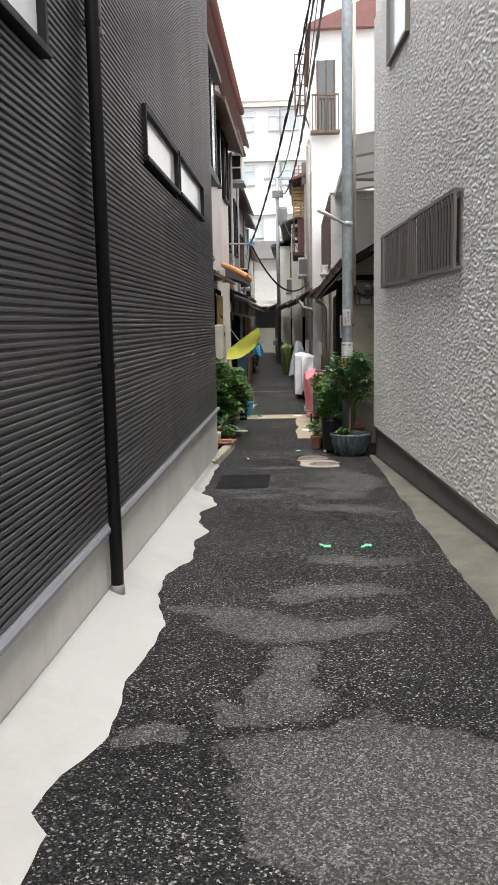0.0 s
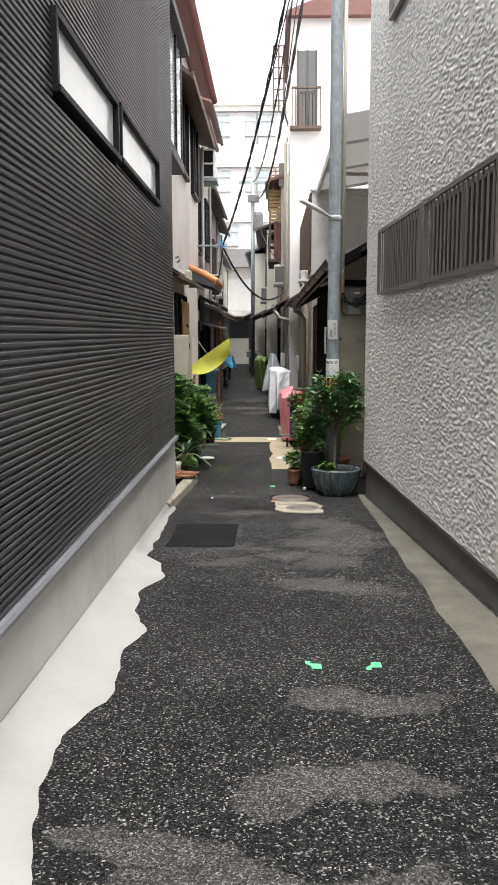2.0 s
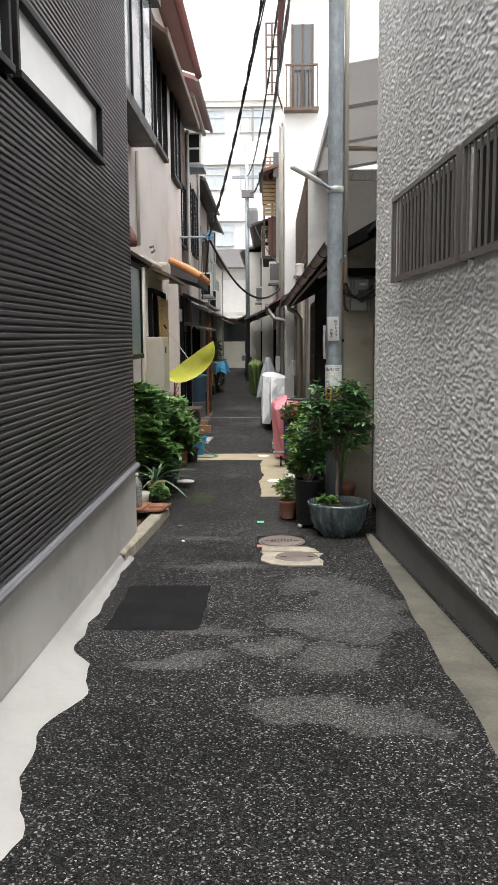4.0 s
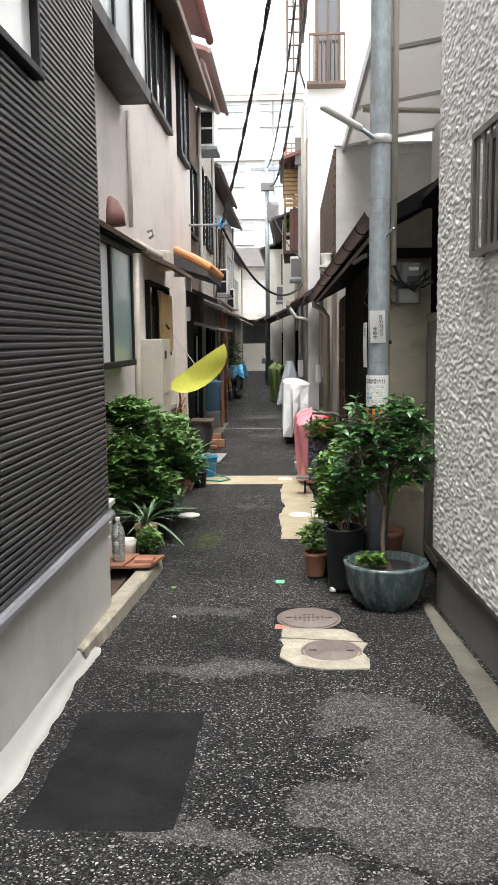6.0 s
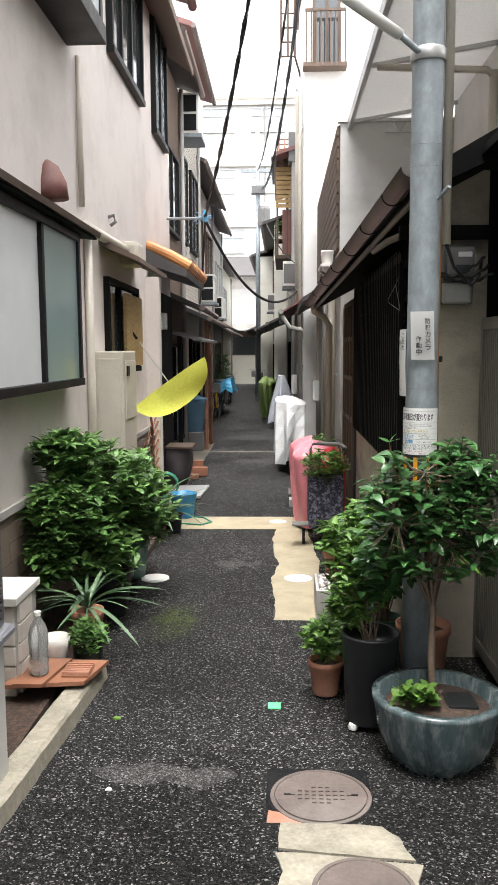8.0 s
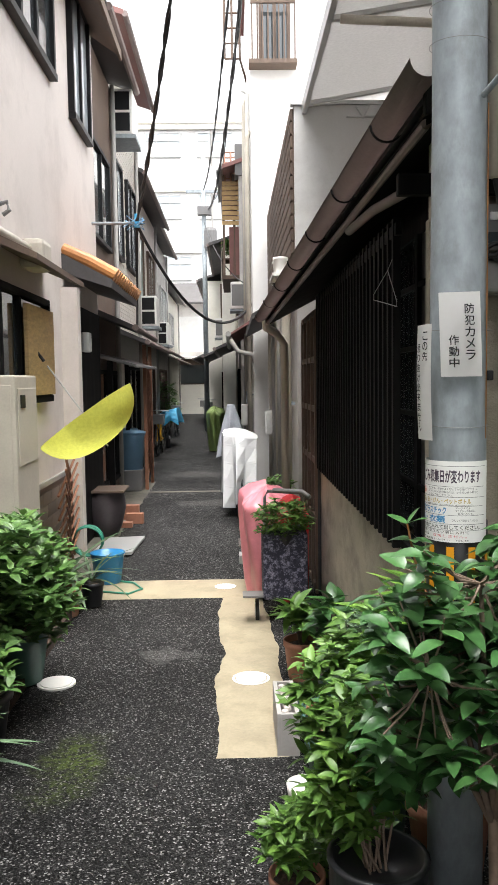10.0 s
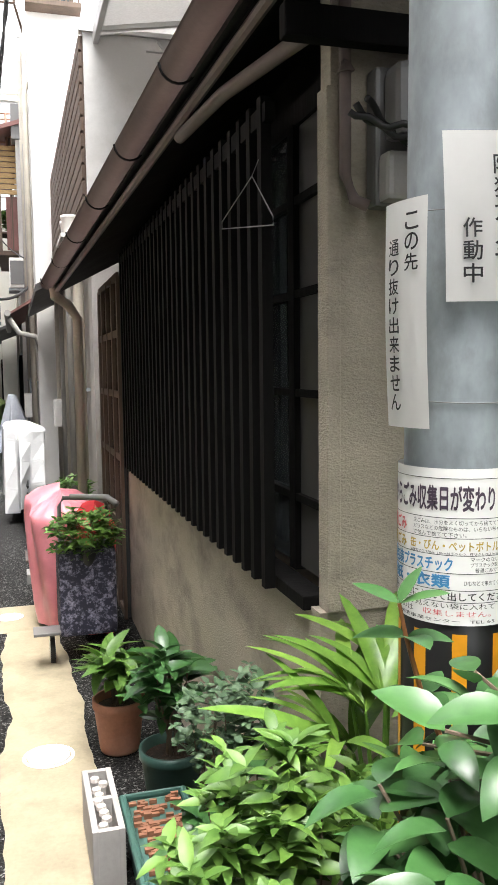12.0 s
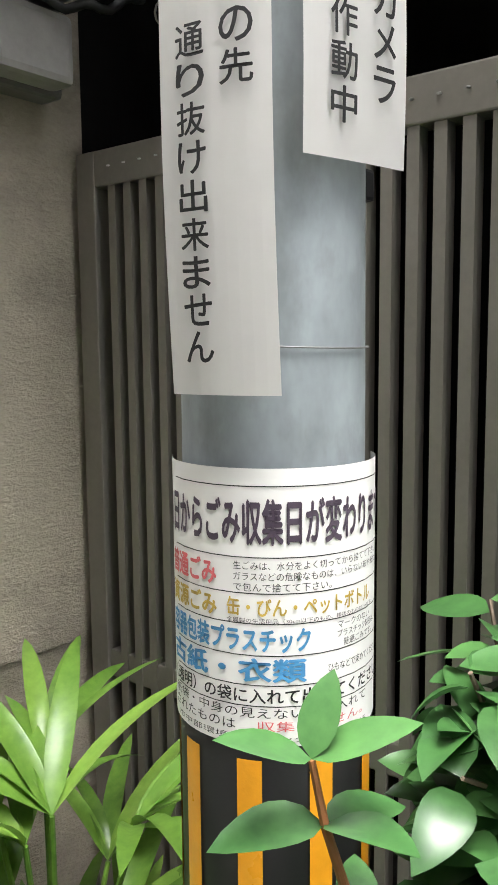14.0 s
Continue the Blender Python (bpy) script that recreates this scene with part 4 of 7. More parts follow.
part("bay_side", box(-1.45, -1.19, 12.78, 12.85, 3.72, 5.1), BLACK_PAINT, bay)
part("pane", box(-1.21, -1.20, 10.6, 12.78, 3.74, 5.1), PALE_GLASS, bay)
for y in (11.4, 12.1):
    part("mullion", box(-1.22, -1.18, y, y + 0.05, 3.72, 5.1), BLACK_PAINT, bay)
part("bay_roof", box(-1.46, -1.1, 10.5, 12.95, 5.1, 5.2), ROOF_DARK, bay)
window_in_x(pink, -1.45, 14.2, 15.8, 4.03, 5.6, BLACK_PAINT, DARK_GLASS, 1, 0.06, 0.06, mullions=(14.7, 15.2))
window_in_x(pink, -1.45, 16.6, 17.6, 3.98, 5.3, BLACK_PAINT, PALE_GLASS, 1, 0.06, 0.06, mullions=(17.1,))
hood = part("eave", prism([(-1.45, 5.28), (-1.12, 5.05), (-1.12, 5.10), (-1.45, 5.38)], "y", 13.6, 17.9), WOOD_BROWN, pink, "brown sheet-metal upstairs eave")
part("fascia", box(-1.125, -1.10, 13.55, 17.95, 5.02, 5.12), WOOD_BROWN, hood)
roofp = part("roof", prism([(-6, 7.5), (-1.15, 6.0), (-1.15, 6.1), (-6, 7.6)], "y", 9.7, 18.2), ROOF_RED, pink)
part("gutter", half_pipe((-1.13, 9.7, 6.05), (-1.13, 18.25, 6.0), 0.06), ROOF_RED, roofp, "", True)
part("drain", tube([(-1.42, 13.05, 3.6), (-1.42, 13.05, 2.55)], 0.022, 10), PVC, pink, "", True)
part("drain", tube([(-1.42, 13.2, 2.36), (-1.42, 13.2, -0.2)], 0.034, 12), PVC, pink, "", True)
part("vent_pipe", tube([(-1.39, 12.95, 2.40), (-1.39, 14.6, 2.42)], 0.04, 12), PVC, pink, "", True)
part("vent_box", box(-1.45, -1.27, 14.55, 14.85, 2.28, 2.5, 0.04), PVC, pink)
part("hook", tube([(-1.45, 14.1, 2.64), (-1.40, 14.1, 2.655), (-1.385, 14.1, 2.60), (-1.43, 14.1, 2.57)], 0.016, 8), GREY_PLASTIC, pink)
part("door_hood", prism([(-1.45, 2.36), (-1.12, 2.22), (-1.12, 2.26), (-1.45, 2.42)], "y", 13.7, 15.3), WOOD_BROWN, pink)
w = window_in_x(pink, -1.45, 13.85, 15.3, 1.3, 2.12, WOOD_DARK, DARK_GLASS, 1, 0.05, 0.05, mullions=(14.4,))
part("reed_blind", box(-1.395, -1.365, 14.4, 15.25, 1.36, 2.02, 0.004), STRAW, w, "straw-coloured reed blind")
part("entry_post", box(-1.45, -1.30, 15.95, 16.1, -0.2, 2.3), PINK_PLASTER, pink)
part("door", box(-1.449, -1.42, 16.2, 17.9, -0.2, 2.2), WOOD_DARK, pink, "dark timber entry door")
part("entry_lamp", box(-1.42, -1.34, 16.75, 16.9, 1.75, 1.95, 0.02), FROSTED, pink)
part("red_hood", lathe([(0.13, 0), (0.12, 0.1), (0.07, 0.2), (0.01, 0.24)], (-1.44, 12.25, 2.46), 16), ROOF_RED, pink, "small red vent hood", True)
tiled = part("tiled_canopy", prism([(-1.45, 2.45), (-1.0, 2.30), (-1.0, 2.38), (-1.45, 2.62)], "y", 16.05, 18.0), ROOF_DARK, pink)
me = bpy.data.meshes.new("roof_tile")
bm = tube([(-1.45, 0, 2.66), (-1.2, 0, 2.55), (-0.97, 0, 2.42)], 0.062, 12)
bm.to_mesh(me)
bm.free()
me.materials.append(ORANGE_TILE)
for i in range(14):
    piece("roof_tile", me, pink, Matrix.Translation((0, 16.12 + i * 0.14, 0)))

boiler = thing("water_heater", (-1.29, 13.8, 0), "beige outdoor water heater cabinet against the rendered wall", "water heater")
part("body", box(-1.448, -1.21, 13.42, 13.95, 0.35, 1.50, 0.012), PVC, boiler)
part("panel", box(-1.42, -1.235, 13.412, 13.419, 0.4, 1.44, 0.004), PVC, boiler)
part("access_door", box(-1.209, -1.202, 13.46, 13.91, 0.95, 1.42, 0.004), PVC, boiler)
part("vent", box(-1.201, -1.195, 13.5, 13.6, 1.3, 1.38), BLACK_PAINT, boiler)
part("stand", box(-1.42, -1.24, 13.46, 13.9, -0.2, 0.349), GREY_PLASTIC, boiler)


# ---- houses further along ----
def alley_x(side, y):
    """Line of the house fronts, as the alley bends gently."""
    t = max(0.0, y - 18)
    return (-1.55 - 0.038 * t) if side < 0 else (0.68 - 0.03 * t - 0.045 * max(0.0, y - 27))


def row_house(side, y0, y1, h, wall, label, roof_mat, windows, eave=None, proud=0.0, roof_rise=0.9):
    """A narrow town house: rendered body, pitched roof with gutter, eave over the ground floor, windows."""
    xm = alley_x(side, (y0 + y1) / 2) - side * proud
    far = xm + side * 4.5
    hs = thing("house", (xm + side * 2, (y0 + y1) / 2, -0.21), label, "house")
    a, b = sorted((xm, far))
    part("wall", box(a, b, y0 + 0.01, y1 - 0.01, -0.3, h), wall, hs)
    r = part("roof", prism([(xm - side * 0.35, h - 0.02), (xm - side * 0.35, h + 0.06), (xm + side * 2.2, h + roof_rise), (far, h), (far, h - 0.05), (xm + side * 2.2, h + roof_rise - 0.08)], "y", y0 - 0.1, y1 + 0.1), roof_mat, hs)
    part("gutter", tube([(xm - side * 0.37, y0 - 0.1, h), (xm - side * 0.37, y1 + 0.1, h - 0.02)], 0.045, 8), GUTTER, r)
    if eave:
        e = part("eave", prism([(xm, eave + 0.22), (xm - side * 0.55, eave), (xm - side * 0.55, eave + 0.05), (xm, eave + 0.3)], "y", y0 + 0.05, y1 - 0.05), ROOF_DARK, hs)
        part("gutter", tube([(xm - side * 0.57, y0, eave + 0.02), (xm - side * 0.57, y1, eave)], 0.04, 8), GUTTER, e)
    for (wy0, wy1, z0, z1, fm, gm) in windows:
        window_in_x(hs, xm, wy0, wy1, z0, z1, fm, gm, -side, 0.06, 0.05, mullions=((wy0 + wy1) / 2,))
    part("drain", tube([(xm - side * 0.05, y1 - 0.15, -0.2), (xm - side * 0.05, y1 - 0.15, h)], 0.035, 8), PVC if side > 0 else PVC_GREY, hs, "", True)
    return hs


h3 = row_house(-1, 18.02, 20.5, 5.6, WOOD_BROWN, "narrow dark brown timber-clad house", ROOF_DARK, [(18.4, 20.1, 0.1, 1.6, WOOD_DARK, DARK_GLASS), (18.5, 19.9, 3.2, 4.4, BLACK_PAINT, DARK_GLASS)], 2.05)
h4 = row_house(-1, 20.52, 24.4, 6.6, TILE_WALL, "house faced in pale narrow tiles", ROOF_RED, [(21.0, 22.2, 3.4, 4.9, BLACK_PAINT, PALE_GLASS), (22.8, 24.0, 3.4, 4.9, BLACK_PAINT, PALE_GLASS), (22.5, 24.0, 0.1, 1.7, WOOD_DARK, DARK_GLASS)], 2.0)
h5 = row_house(-1, 24.42, 30.0, 5.4, PINK_PLASTER, "old rendered house with brown shutters", ROOF_DARK, [(25.0, 27.0, 3.2, 4.6, WOOD_BROWN, GREEN_GLASS), (28.0, 29.4, 3.2, 4.5, WOOD_BROWN, PALE_GLASS), (25, 29, 0.0, 1.8, WOOD_BROWN, DARK_GLASS)], 2.1)
h6 = row_house(-1, 30.02, 36.5, 5.6, GREY_WALL, "grey mortar house with low eave", ROOF_DARK, [(31, 33, 3.0, 4.4, ALU_PALE, PALE_GLASS), (34, 36, 3.0, 4.4, ALU_PALE, PALE_GLASS), (31, 35.5, 0.0, 1.8, WOOD_BROWN, DARK_GLASS)], 2.2)
h7 = row_house(-1, 36.52, 47.5, 5.0, CREAM_WALL, "cream house near the alley's end", ROOF_DARK, [(38, 40, 2.9, 4.2, ALU_PALE, PALE_GLASS), (42, 44, 2.9, 4.2, ALU_PALE, PALE_GLASS)], 2.2)
# narrow tiles on the tiled house, joined
bm = bmesh.new()
for r in range(60):
    for i in range(16):
        y = 20.65 + i * 0.235 + (0.11 if r % 2 else 0)
        z = 2.4 + r * 0.068
        if y < 24.2 and not any(a - 0.15 < y < b + 0.15 and 3.35 < z < 4.95 for a, b in ((21.0, 22.2), (22.8, 24.0))):
            box(alley_x(-1, 22.46) - 0.002, alley_x(-1, 22.46) + 0.012, y - 0.105, y + 0.105, z - 0.027, z + 0.027, 0, bm)
tagged(part("wall_tiles", bm, TILE_WALL, h4), kind="stuff")
dark_frame = thing("lean_to", (-1.4, 19.3, -0.2), "dark timber lean-to with sheet roof in front of the house", "lean-to")
part("roof", prism([(-1.55, 1.75), (-1.05, 1.62), (-1.05, 1.65), (-1.55, 1.80)], "y", 18.2, 20.9), GREY_PLASTIC, dark_frame)
part("post", box(-1.40, -1.34, 18.25, 18.31, -0.2, 1.70), WOOD_DARK, dark_frame)
part("post", box(-1.53, -1.47, 20.8, 20.86, -0.2, 1.74), WOOD_DARK, dark_frame)
trellis = thing("trellis", (-1.25, 21.3, -0.2), "red-brown diagonal wooden trellis panel", "trellis")
for i in range(12):
    z = -0.15 + i * 0.14
    part("lath", tube([(-1.25, 20.95, z), (-1.25, 21.75, z + 0.5)], 0.013, 4), WOOD_RED, trellis)
    part("lath", tube([(-1.235, 21.75, z), (-1.235, 20.95, z + 0.5)], 0.013, 4), WOOD_RED, trellis)
for y in (20.93, 21.77):
    part("stile", box(-1.27, -1.22, y - 0.02, y + 0.02, -0.2, 2.0), WOOD_RED, trellis)

# right-hand rows
boxy = thing("house", (2.4, 18.5, -0.2), "white plastered house with dark slatted balcony side", "house")
part("front_wall", box(0.68, 4.5, 16.2, 21.2, 2.55, 3.95), DULL_WHITE, boxy)
part("lower_wall", box(0.70, 4.5, 16.25, 21.2, -0.3, 2.549), GREY_WALL, boxy)
part("coping", box(0.65, 4.5, 16.17, 16.26, 3.95, 3.985), ALU_PALE, boxy)
slats = part("slatted_screen", box(0.665, 0.679, 16.22, 21.1, 2.6, 3.93), WOOD_BROWN, boxy, "weathered slatted balcony screen")
for i in range(11):
    part("slat", box(0.645, 0.663, 16.2, 21.15, 2.62 + i * 0.12, 2.72 + i * 0.12), WOOD_BROWN, slats)
part("panel", box(0.66, 0.70, 17.4, 18.2, 0.9, 2.2), ALU_PALE, boxy, "corrugated pale aluminium panel")
for i in range(9):
    part("panel_rib", box(0.645, 0.659, 17.42 + i * 0.085, 17.46 + i * 0.085, 0.9, 2.2), ALU_PALE, boxy)
for y, r, m in ((17.3, 0.04, PVC_GREY), (17.9, 0.03, PVC), (18.6, 0.035, PVC_GREY), (19.6, 0.03, PVC)):
    part("drain", tube([(0.60, y, -0.2), (0.60, y, 2.3), (0.66, y, 2.55)], r, 10), m, boxy, "", True)
part("gas_meter", box(0.50, 0.66, 18.9, 19.15, 0.75, 1.05, 0.02), WHITE_PLASTIC, boxy)
part("roof_edge", prism([(0.3, 2.1), (0.3, 2.16), (0.7, 2.4), (0.7, 2.3)], "y", 17.4, 21.2), ROOF_DARK, boxy)
part("flower_shelf", box(0.48, 0.66, 16.4, 17.0, 2.44, 2.47), WHITE_PLASTIC, boxy, "white shelf for flower pots")
for y in (16.45, 16.95):
    part("shelf_bracket", tube([(0.66, y, 2.22), (0.50, y, 2.435)], 0.012, 6), WHITE_PLASTIC, boxy)
side_house = thing("house", (3, 13, 3), "pale rendered house rising behind the low dark house", "house")
part("wall", box(1.9, 6, 11.6, 16.19, 2.4, 5.0), DULL_WHITE, side_house)
eav = part("canopy", prism([(0.80, 3.93), (0.80, 3.938), (1.899, 4.12), (1.899, 4.112)], "y", 11.2, 16.35), CANOPY, side_house, "milky translucent canopy sheet")
for y in (12.6, 14.3, 16.0):
    part("rafter", prism([(0.80, 3.895), (0.80, 3.927), (1.898, 4.108), (1.898, 4.07)], "y", y, y + 0.04), ALU_PALE, eav)
part("fascia", box(0.755, 0.799, 11.2, 16.4, 3.87, 3.99, 0.008), ALU_PALE, eav)
part("drain", tube([(1.84, 14.3, 3.85), (1.84, 14.3, 2.5)], 0.04, 10), PVC, side_house, "", True)
part("drain", tube([(0.85, 14.25, 3.88), (1.3, 14.25, 3.86), (1.78, 14.28, 3.85), (1.84, 14.3, 3.8)], 0.03, 10), PVC, side_house, "", True)
part("wall_panel", box(1.885, 1.899, 12.6, 13.3, 2.95, 3.75, 0.003), DULL_WHITE, side_house)
bar = thing("drying_bracket", (1.3, 16.1, 4.0), "thin steel clothes-drying bracket under the eave", "drying bracket")
for dx in (0.0, 0.28):
    part("arm", tube([(1.25 + dx, 16.18, 3.93), (1.30 + dx, 16.1, 3.80), (1.36 + dx, 16.05, 3.92)], 0.008, 6), ALU_PALE, bar)
part("rail", tube([(1.15, 16.1, 3.815), (1.75, 16.1, 3.815)], 0.01, 6), ALU_PALE, bar)
tall = thing("house", (2.6, 24, -0.2), "tall white house with railed balcony window", "house")
part("wall", box(0.42, 5, 21.3, 26, -0.3, 8.6), WHITE_WALL, tall)
part("roof", prism([(0.3, 8.6), (0.3, 8.7), (2.7, 9.6), (5.2, 8.6)], "y", 21.1, 26.1), ROOF_RED, tall)
wt = part("window", box(0.58, 1.0, 21.27, 21.3, 6.2, 7.9), DARK_GLASS, tall)
for x in (0.56, 0.78, 0.98):
    part("frame", box(x, x + 0.04, 21.24, 21.27, 6.2, 7.9), WOOD_BROWN, wt)
rl = part("railing", box(0.43, 1.1, 21.05, 21.09, 7.02, 7.06), WOOD_BROWN, tall)
part("sill", box(0.40, 1.12, 21.0, 21.29, 6.14, 6.20), WOOD_BROWN, tall)
for i in range(9):
    part("baluster", box(0.44 + i * 0.08, 0.46 + i * 0.08, 21.06, 21.08, 6.20, 7.02), WOOD_BROWN, rl)


def drying_rack(x0, x1, y0, y1, z, tilt, mat, label):
    """An upstairs laundry platform: joists, cross bars and a sloped ladder-like roof frame."""
    d = thing("drying_platform", ((x0 + x1) / 2, (y0 + y1) / 2, z), label, "laundry platform")
    for x in (x0, (x0 + x1) / 2, x1):
        part("beam", tube([(x, y0, z), (x, y0 + 0.3, z + tilt)], 0.022, 6), mat, d)
    for i in range(7):
        t = i / 6
        part("cross_bar", tube([(x0, y0 + 0.3 * t, z + tilt * t), (x1, y0 + 0.3 * t, z + tilt * t)], 0.018, 6), mat, d)
    part("brace", tube([(x1, y0, z), (x1 + 0.30, y1, z - 0.5)], 0.02, 6), mat, d)
    part("brace", tube([(x1, y0 + 0.3, z + tilt), (x1 + 0.30, y1, z + tilt - 0.3)], 0.02, 6), mat, d)
    return d


drying_rack(0.03, 0.30, 23.5, 24.8, 7.15, 1.7, WOOD_BROWN, "brown timber laundry platform frame hung off the house")
drying_rack(-0.02, 0.25, 26.6, 27.6, 5.7, 0.75, WOOD_RED, "reddish timber laundry platform further along")
bal = thing("balcony", (0.15, 27.6, 3.7), "patched timber balcony with yellowed boards and rusty sheet sides", "balcony")
fl = part("floor", box(-0.10, 0.41, 26.6, 29.4, 3.66, 3.74), WOOD_BROWN, bal)
for x in (-0.08, 0.14, 0.36):
    part("post", box(x, x + 0.05, 26.58, 26.63, 3.74, 5.9), WOOD_BROWN, bal)
for i in range(9):
    part("board", box(-0.09 + 0.004 * (i % 3), 0.41, 26.565, 26.579, 4.82 + i * 0.105, 4.905 + i * 0.105), STRAW, bal, "yellowed weathered board")
part("sheet", box(0.06, 0.40, 26.59, 26.605, 3.75, 4.78), ROOF_RED, bal, "rusty corrugated sheet")
for i in range(8):
    part("sheet_rib", box(0.065 + i * 0.042, 0.08 + i * 0.042, 26.575, 26.589, 3.75, 4.78), ROOF_RED, bal)
for i in range(5):
    part("side_board", box(-0.115, -0.10, 26.6, 29.4, 3.75 + i * 0.155, 3.89 + i * 0.155), WOOD_BROWN, bal)
part("roof_sheet", prism([(-0.2, 5.92), (0.42, 6.1), (0.42, 6.13), (-0.2, 5.95)], "y", 26.4, 29.5), GREY_PLASTIC, bal)
shed = thing("roof_box", (0.4, 26.4, 5.8), "grey sheet-metal box and red roof end above the balcony", "roof box")
part("box", box(0.20, 0.419, 26.05, 26.5, 5.75, 6.4, 0.01), GREY_PLASTIC, shed)
part("red_sheet", prism([(0.42, 6.45), (0.56, 6.45), (0.56, 7.2)], "y", 25.9, 26.05), ROOF_RED, shed)
part("vent_pipe", tube([(0.38, 21.9, 2.6), (0.38, 21.9, 6.0), (0.30, 21.9, 6.05)], 0.03, 8), WHITE_PLASTIC, shed)
r3 = row_house(1, 26.1, 31.5, 5.9, GREY_WALL, "grey old house with rusted sheet eaves", ROOF_RED, [(27, 28.6, 3.2, 4.6, WOOD_BROWN, PALE_GLASS), (29.5, 31, 3.2, 4.6, WOOD_BROWN, DARK_GLASS), (27, 30.5, 0.0, 1.7, WOOD_DARK, DARK_GLASS)], 2.1)
r4 = row_house(1, 31.6, 38.0, 5.2, CREAM_WALL, "cream house with small eaves", ROOF_DARK, [(33, 35, 3, 4.3, WOOD_BROWN, PALE_GLASS), (33, 36, 0.0, 1.7, WOOD_DARK, DARK_GLASS)], 2.1)
r5 = row_house(1, 38.1, 47.0, 5.0, CREAM_WALL, "yellowish house near the alley's end", ROOF_DARK, [(40, 42, 3, 4.3, ALU_PALE, PALE_GLASS)], 2.2)
for y, z, s in ((26.2, 2.95, 1), (33.0, 2.7, 1)):
    a = thing("air_conditioner", (alley_x(1, y) - 0.2, y, z), "white outdoor air conditioner on a wall bracket", "air conditioner", "wall units")
    x = alley_x(1, y)
    part("body", box(x - 0.36, x - 0.04, y - 0.38, y + 0.38, z, z + 0.56, 0.02), WHITE_PLASTIC, a)
    part("grille", box(x - 0.34, x - 0.08, y - 0.39, y - 0.381, z + 0.06, z + 0.5), GREY_PLASTIC, a)
    part("bracket", box(x - 0.38, x, y - 0.35, y + 0.35, z - 0.05, z - 0.002), GALVANIZED, a)
for y, z in ((20.75, 4.95), (26.0, 2.6), (31.5, 2.45), (33.0, 2.5)):
    x = alley_x(-1, y)
    a = thing("air_conditioner", (x + 0.2, y, z), "white outdoor air conditioner on a wall bracket", "air conditioner", "wall units")
    part("body", box(x + 0.04, x + 0.38, y - 0.35, y + 0.35, z, z + 0.62, 0.02), WHITE_PLASTIC, a)
    for k in range(2):
        part("fan_grille", box(x + 0.08, x + 0.34, y - 0.36, y - 0.351, z + 0.04 + 0.29 * k, z + 0.29 + 0.29 * k), BLACK_PAINT, a)
    part("bracket", box(x, x + 0.42, y - 0.36, y + 0.36, z - 0.06, z - 0.002), GALVANIZED, a)

# ---- the alley's end ----
end = thing("house", (-2, 49, -0.2), "low house closing the alley with beige panel and dark window", "house")
part("wall", box(-8, 5, 49.0, 54, -0.3, 2.5), WOOD_BROWN, end)
part("lower_panel", box(-2.6, -1.3, 48.93, 48.99, -0.21, 1.25), CREAM_WALL, end)
part("window", box(-2.6, -1.3, 48.95, 48.99, 1.3, 2.2), DARK_GLASS, end)
part("roof", prism([(-8, 2.5), (5, 2.5), (5, 2.62), (-8, 2.62)], "y", 48.2, 54), WHITE_WALL, end)
part("upper_wall", box(-6, 0.5, 50.5, 54, 2.62, 5.4), GREY_WALL, end)
part("upper_roof", prism([(50.0, 5.3), (54, 6.7), (54, 6.8), (50.0, 5.4)], "x", -6.5, 1), ROOF_DARK, end)
part("shutter", box(-2.9, -1.2, 50.42, 50.49, 2.9, 4.7), ALU_PALE, end)
apt = thing("apartment_building", (0, 60, -0.2), "white mid-rise apartment building with rows of windows", "apartment building")
part("wall", box(-18, 14, 55.0, 66, -0.3, 15.7), WHITE_WALL, apt)
part("parapet", box(-18.1, 14.1, 54.85, 66.1, 15.7, 15.95), CREAM_WALL, apt)
for f in range(4):
    z = 3.7 + f * 3.38
    part("floor_ledge", box(-18, 14, 54.82, 54.99, z + 1.50, z + 1.62), CREAM_WALL, apt)
    for i in range(10):
        x = -16.2 + i * 2.9 + (0.5 if f == 1 else 0.0)
        w = part("window", box(x, x + 2.0, 54.95, 54.99, z, z + 1.35), PALE_GLASS, apt)
        for q in (0.0, 0.62, 1.3, 1.93):
            part("frame", box(x + q, x + q + 0.07, 54.90, 54.945, z, z + 1.35), ALU_PALE, w)
        for q in (0.0, 0.88, 1.29):
            part("frame", box(x, x + 2.0, 54.905, 54.944, z + q, z + q + 0.06), ALU_PALE, w)
        part("curtain", box(x + 0.1, x + 0.55, 54.945, 54.949, z + 0.07, z + 0.86), WHITE_PLASTIC, w)
    part("rain_pipe", tube([(-0.9, 54.9, z - 0.5), (-0.9, 54.9, z + 1.45)], 0.05, 8), PVC_GREY, apt)

# ---- poles and wires overhead ----
far_pole = thing("utility_pole", (-0.75, 35, -0.2), "slim grey utility pole far along the alley", "utility pole")
part("shaft", lathe([(0.085, 0), (0.07, 9.0)], (-0.75, 35, -0.2), 16), GALVANIZED, far_pole, "", True)
part("transformer", lathe([(0.2, 0), (0.22, 0.1), (0.22, 0.6), (0.18, 0.7)], (-0.55, 35, 5.6), 14), GREY_PLASTIC, far_pole)
part("cross_arm", box(-1.3, -0.2, 34.95, 35.03, 7.4, 7.5), GALVANIZED, far_pole)
part("insulator_box", box(-0.95, -0.5, 34.8, 35.1, 6.7, 6.95), GREY_PLASTIC, far_pole)
brk = thing("wire_bracket", (-1.2, 17.75, 3.2), "steel wall bracket holding a knot of blue-tied cables", "bracket")
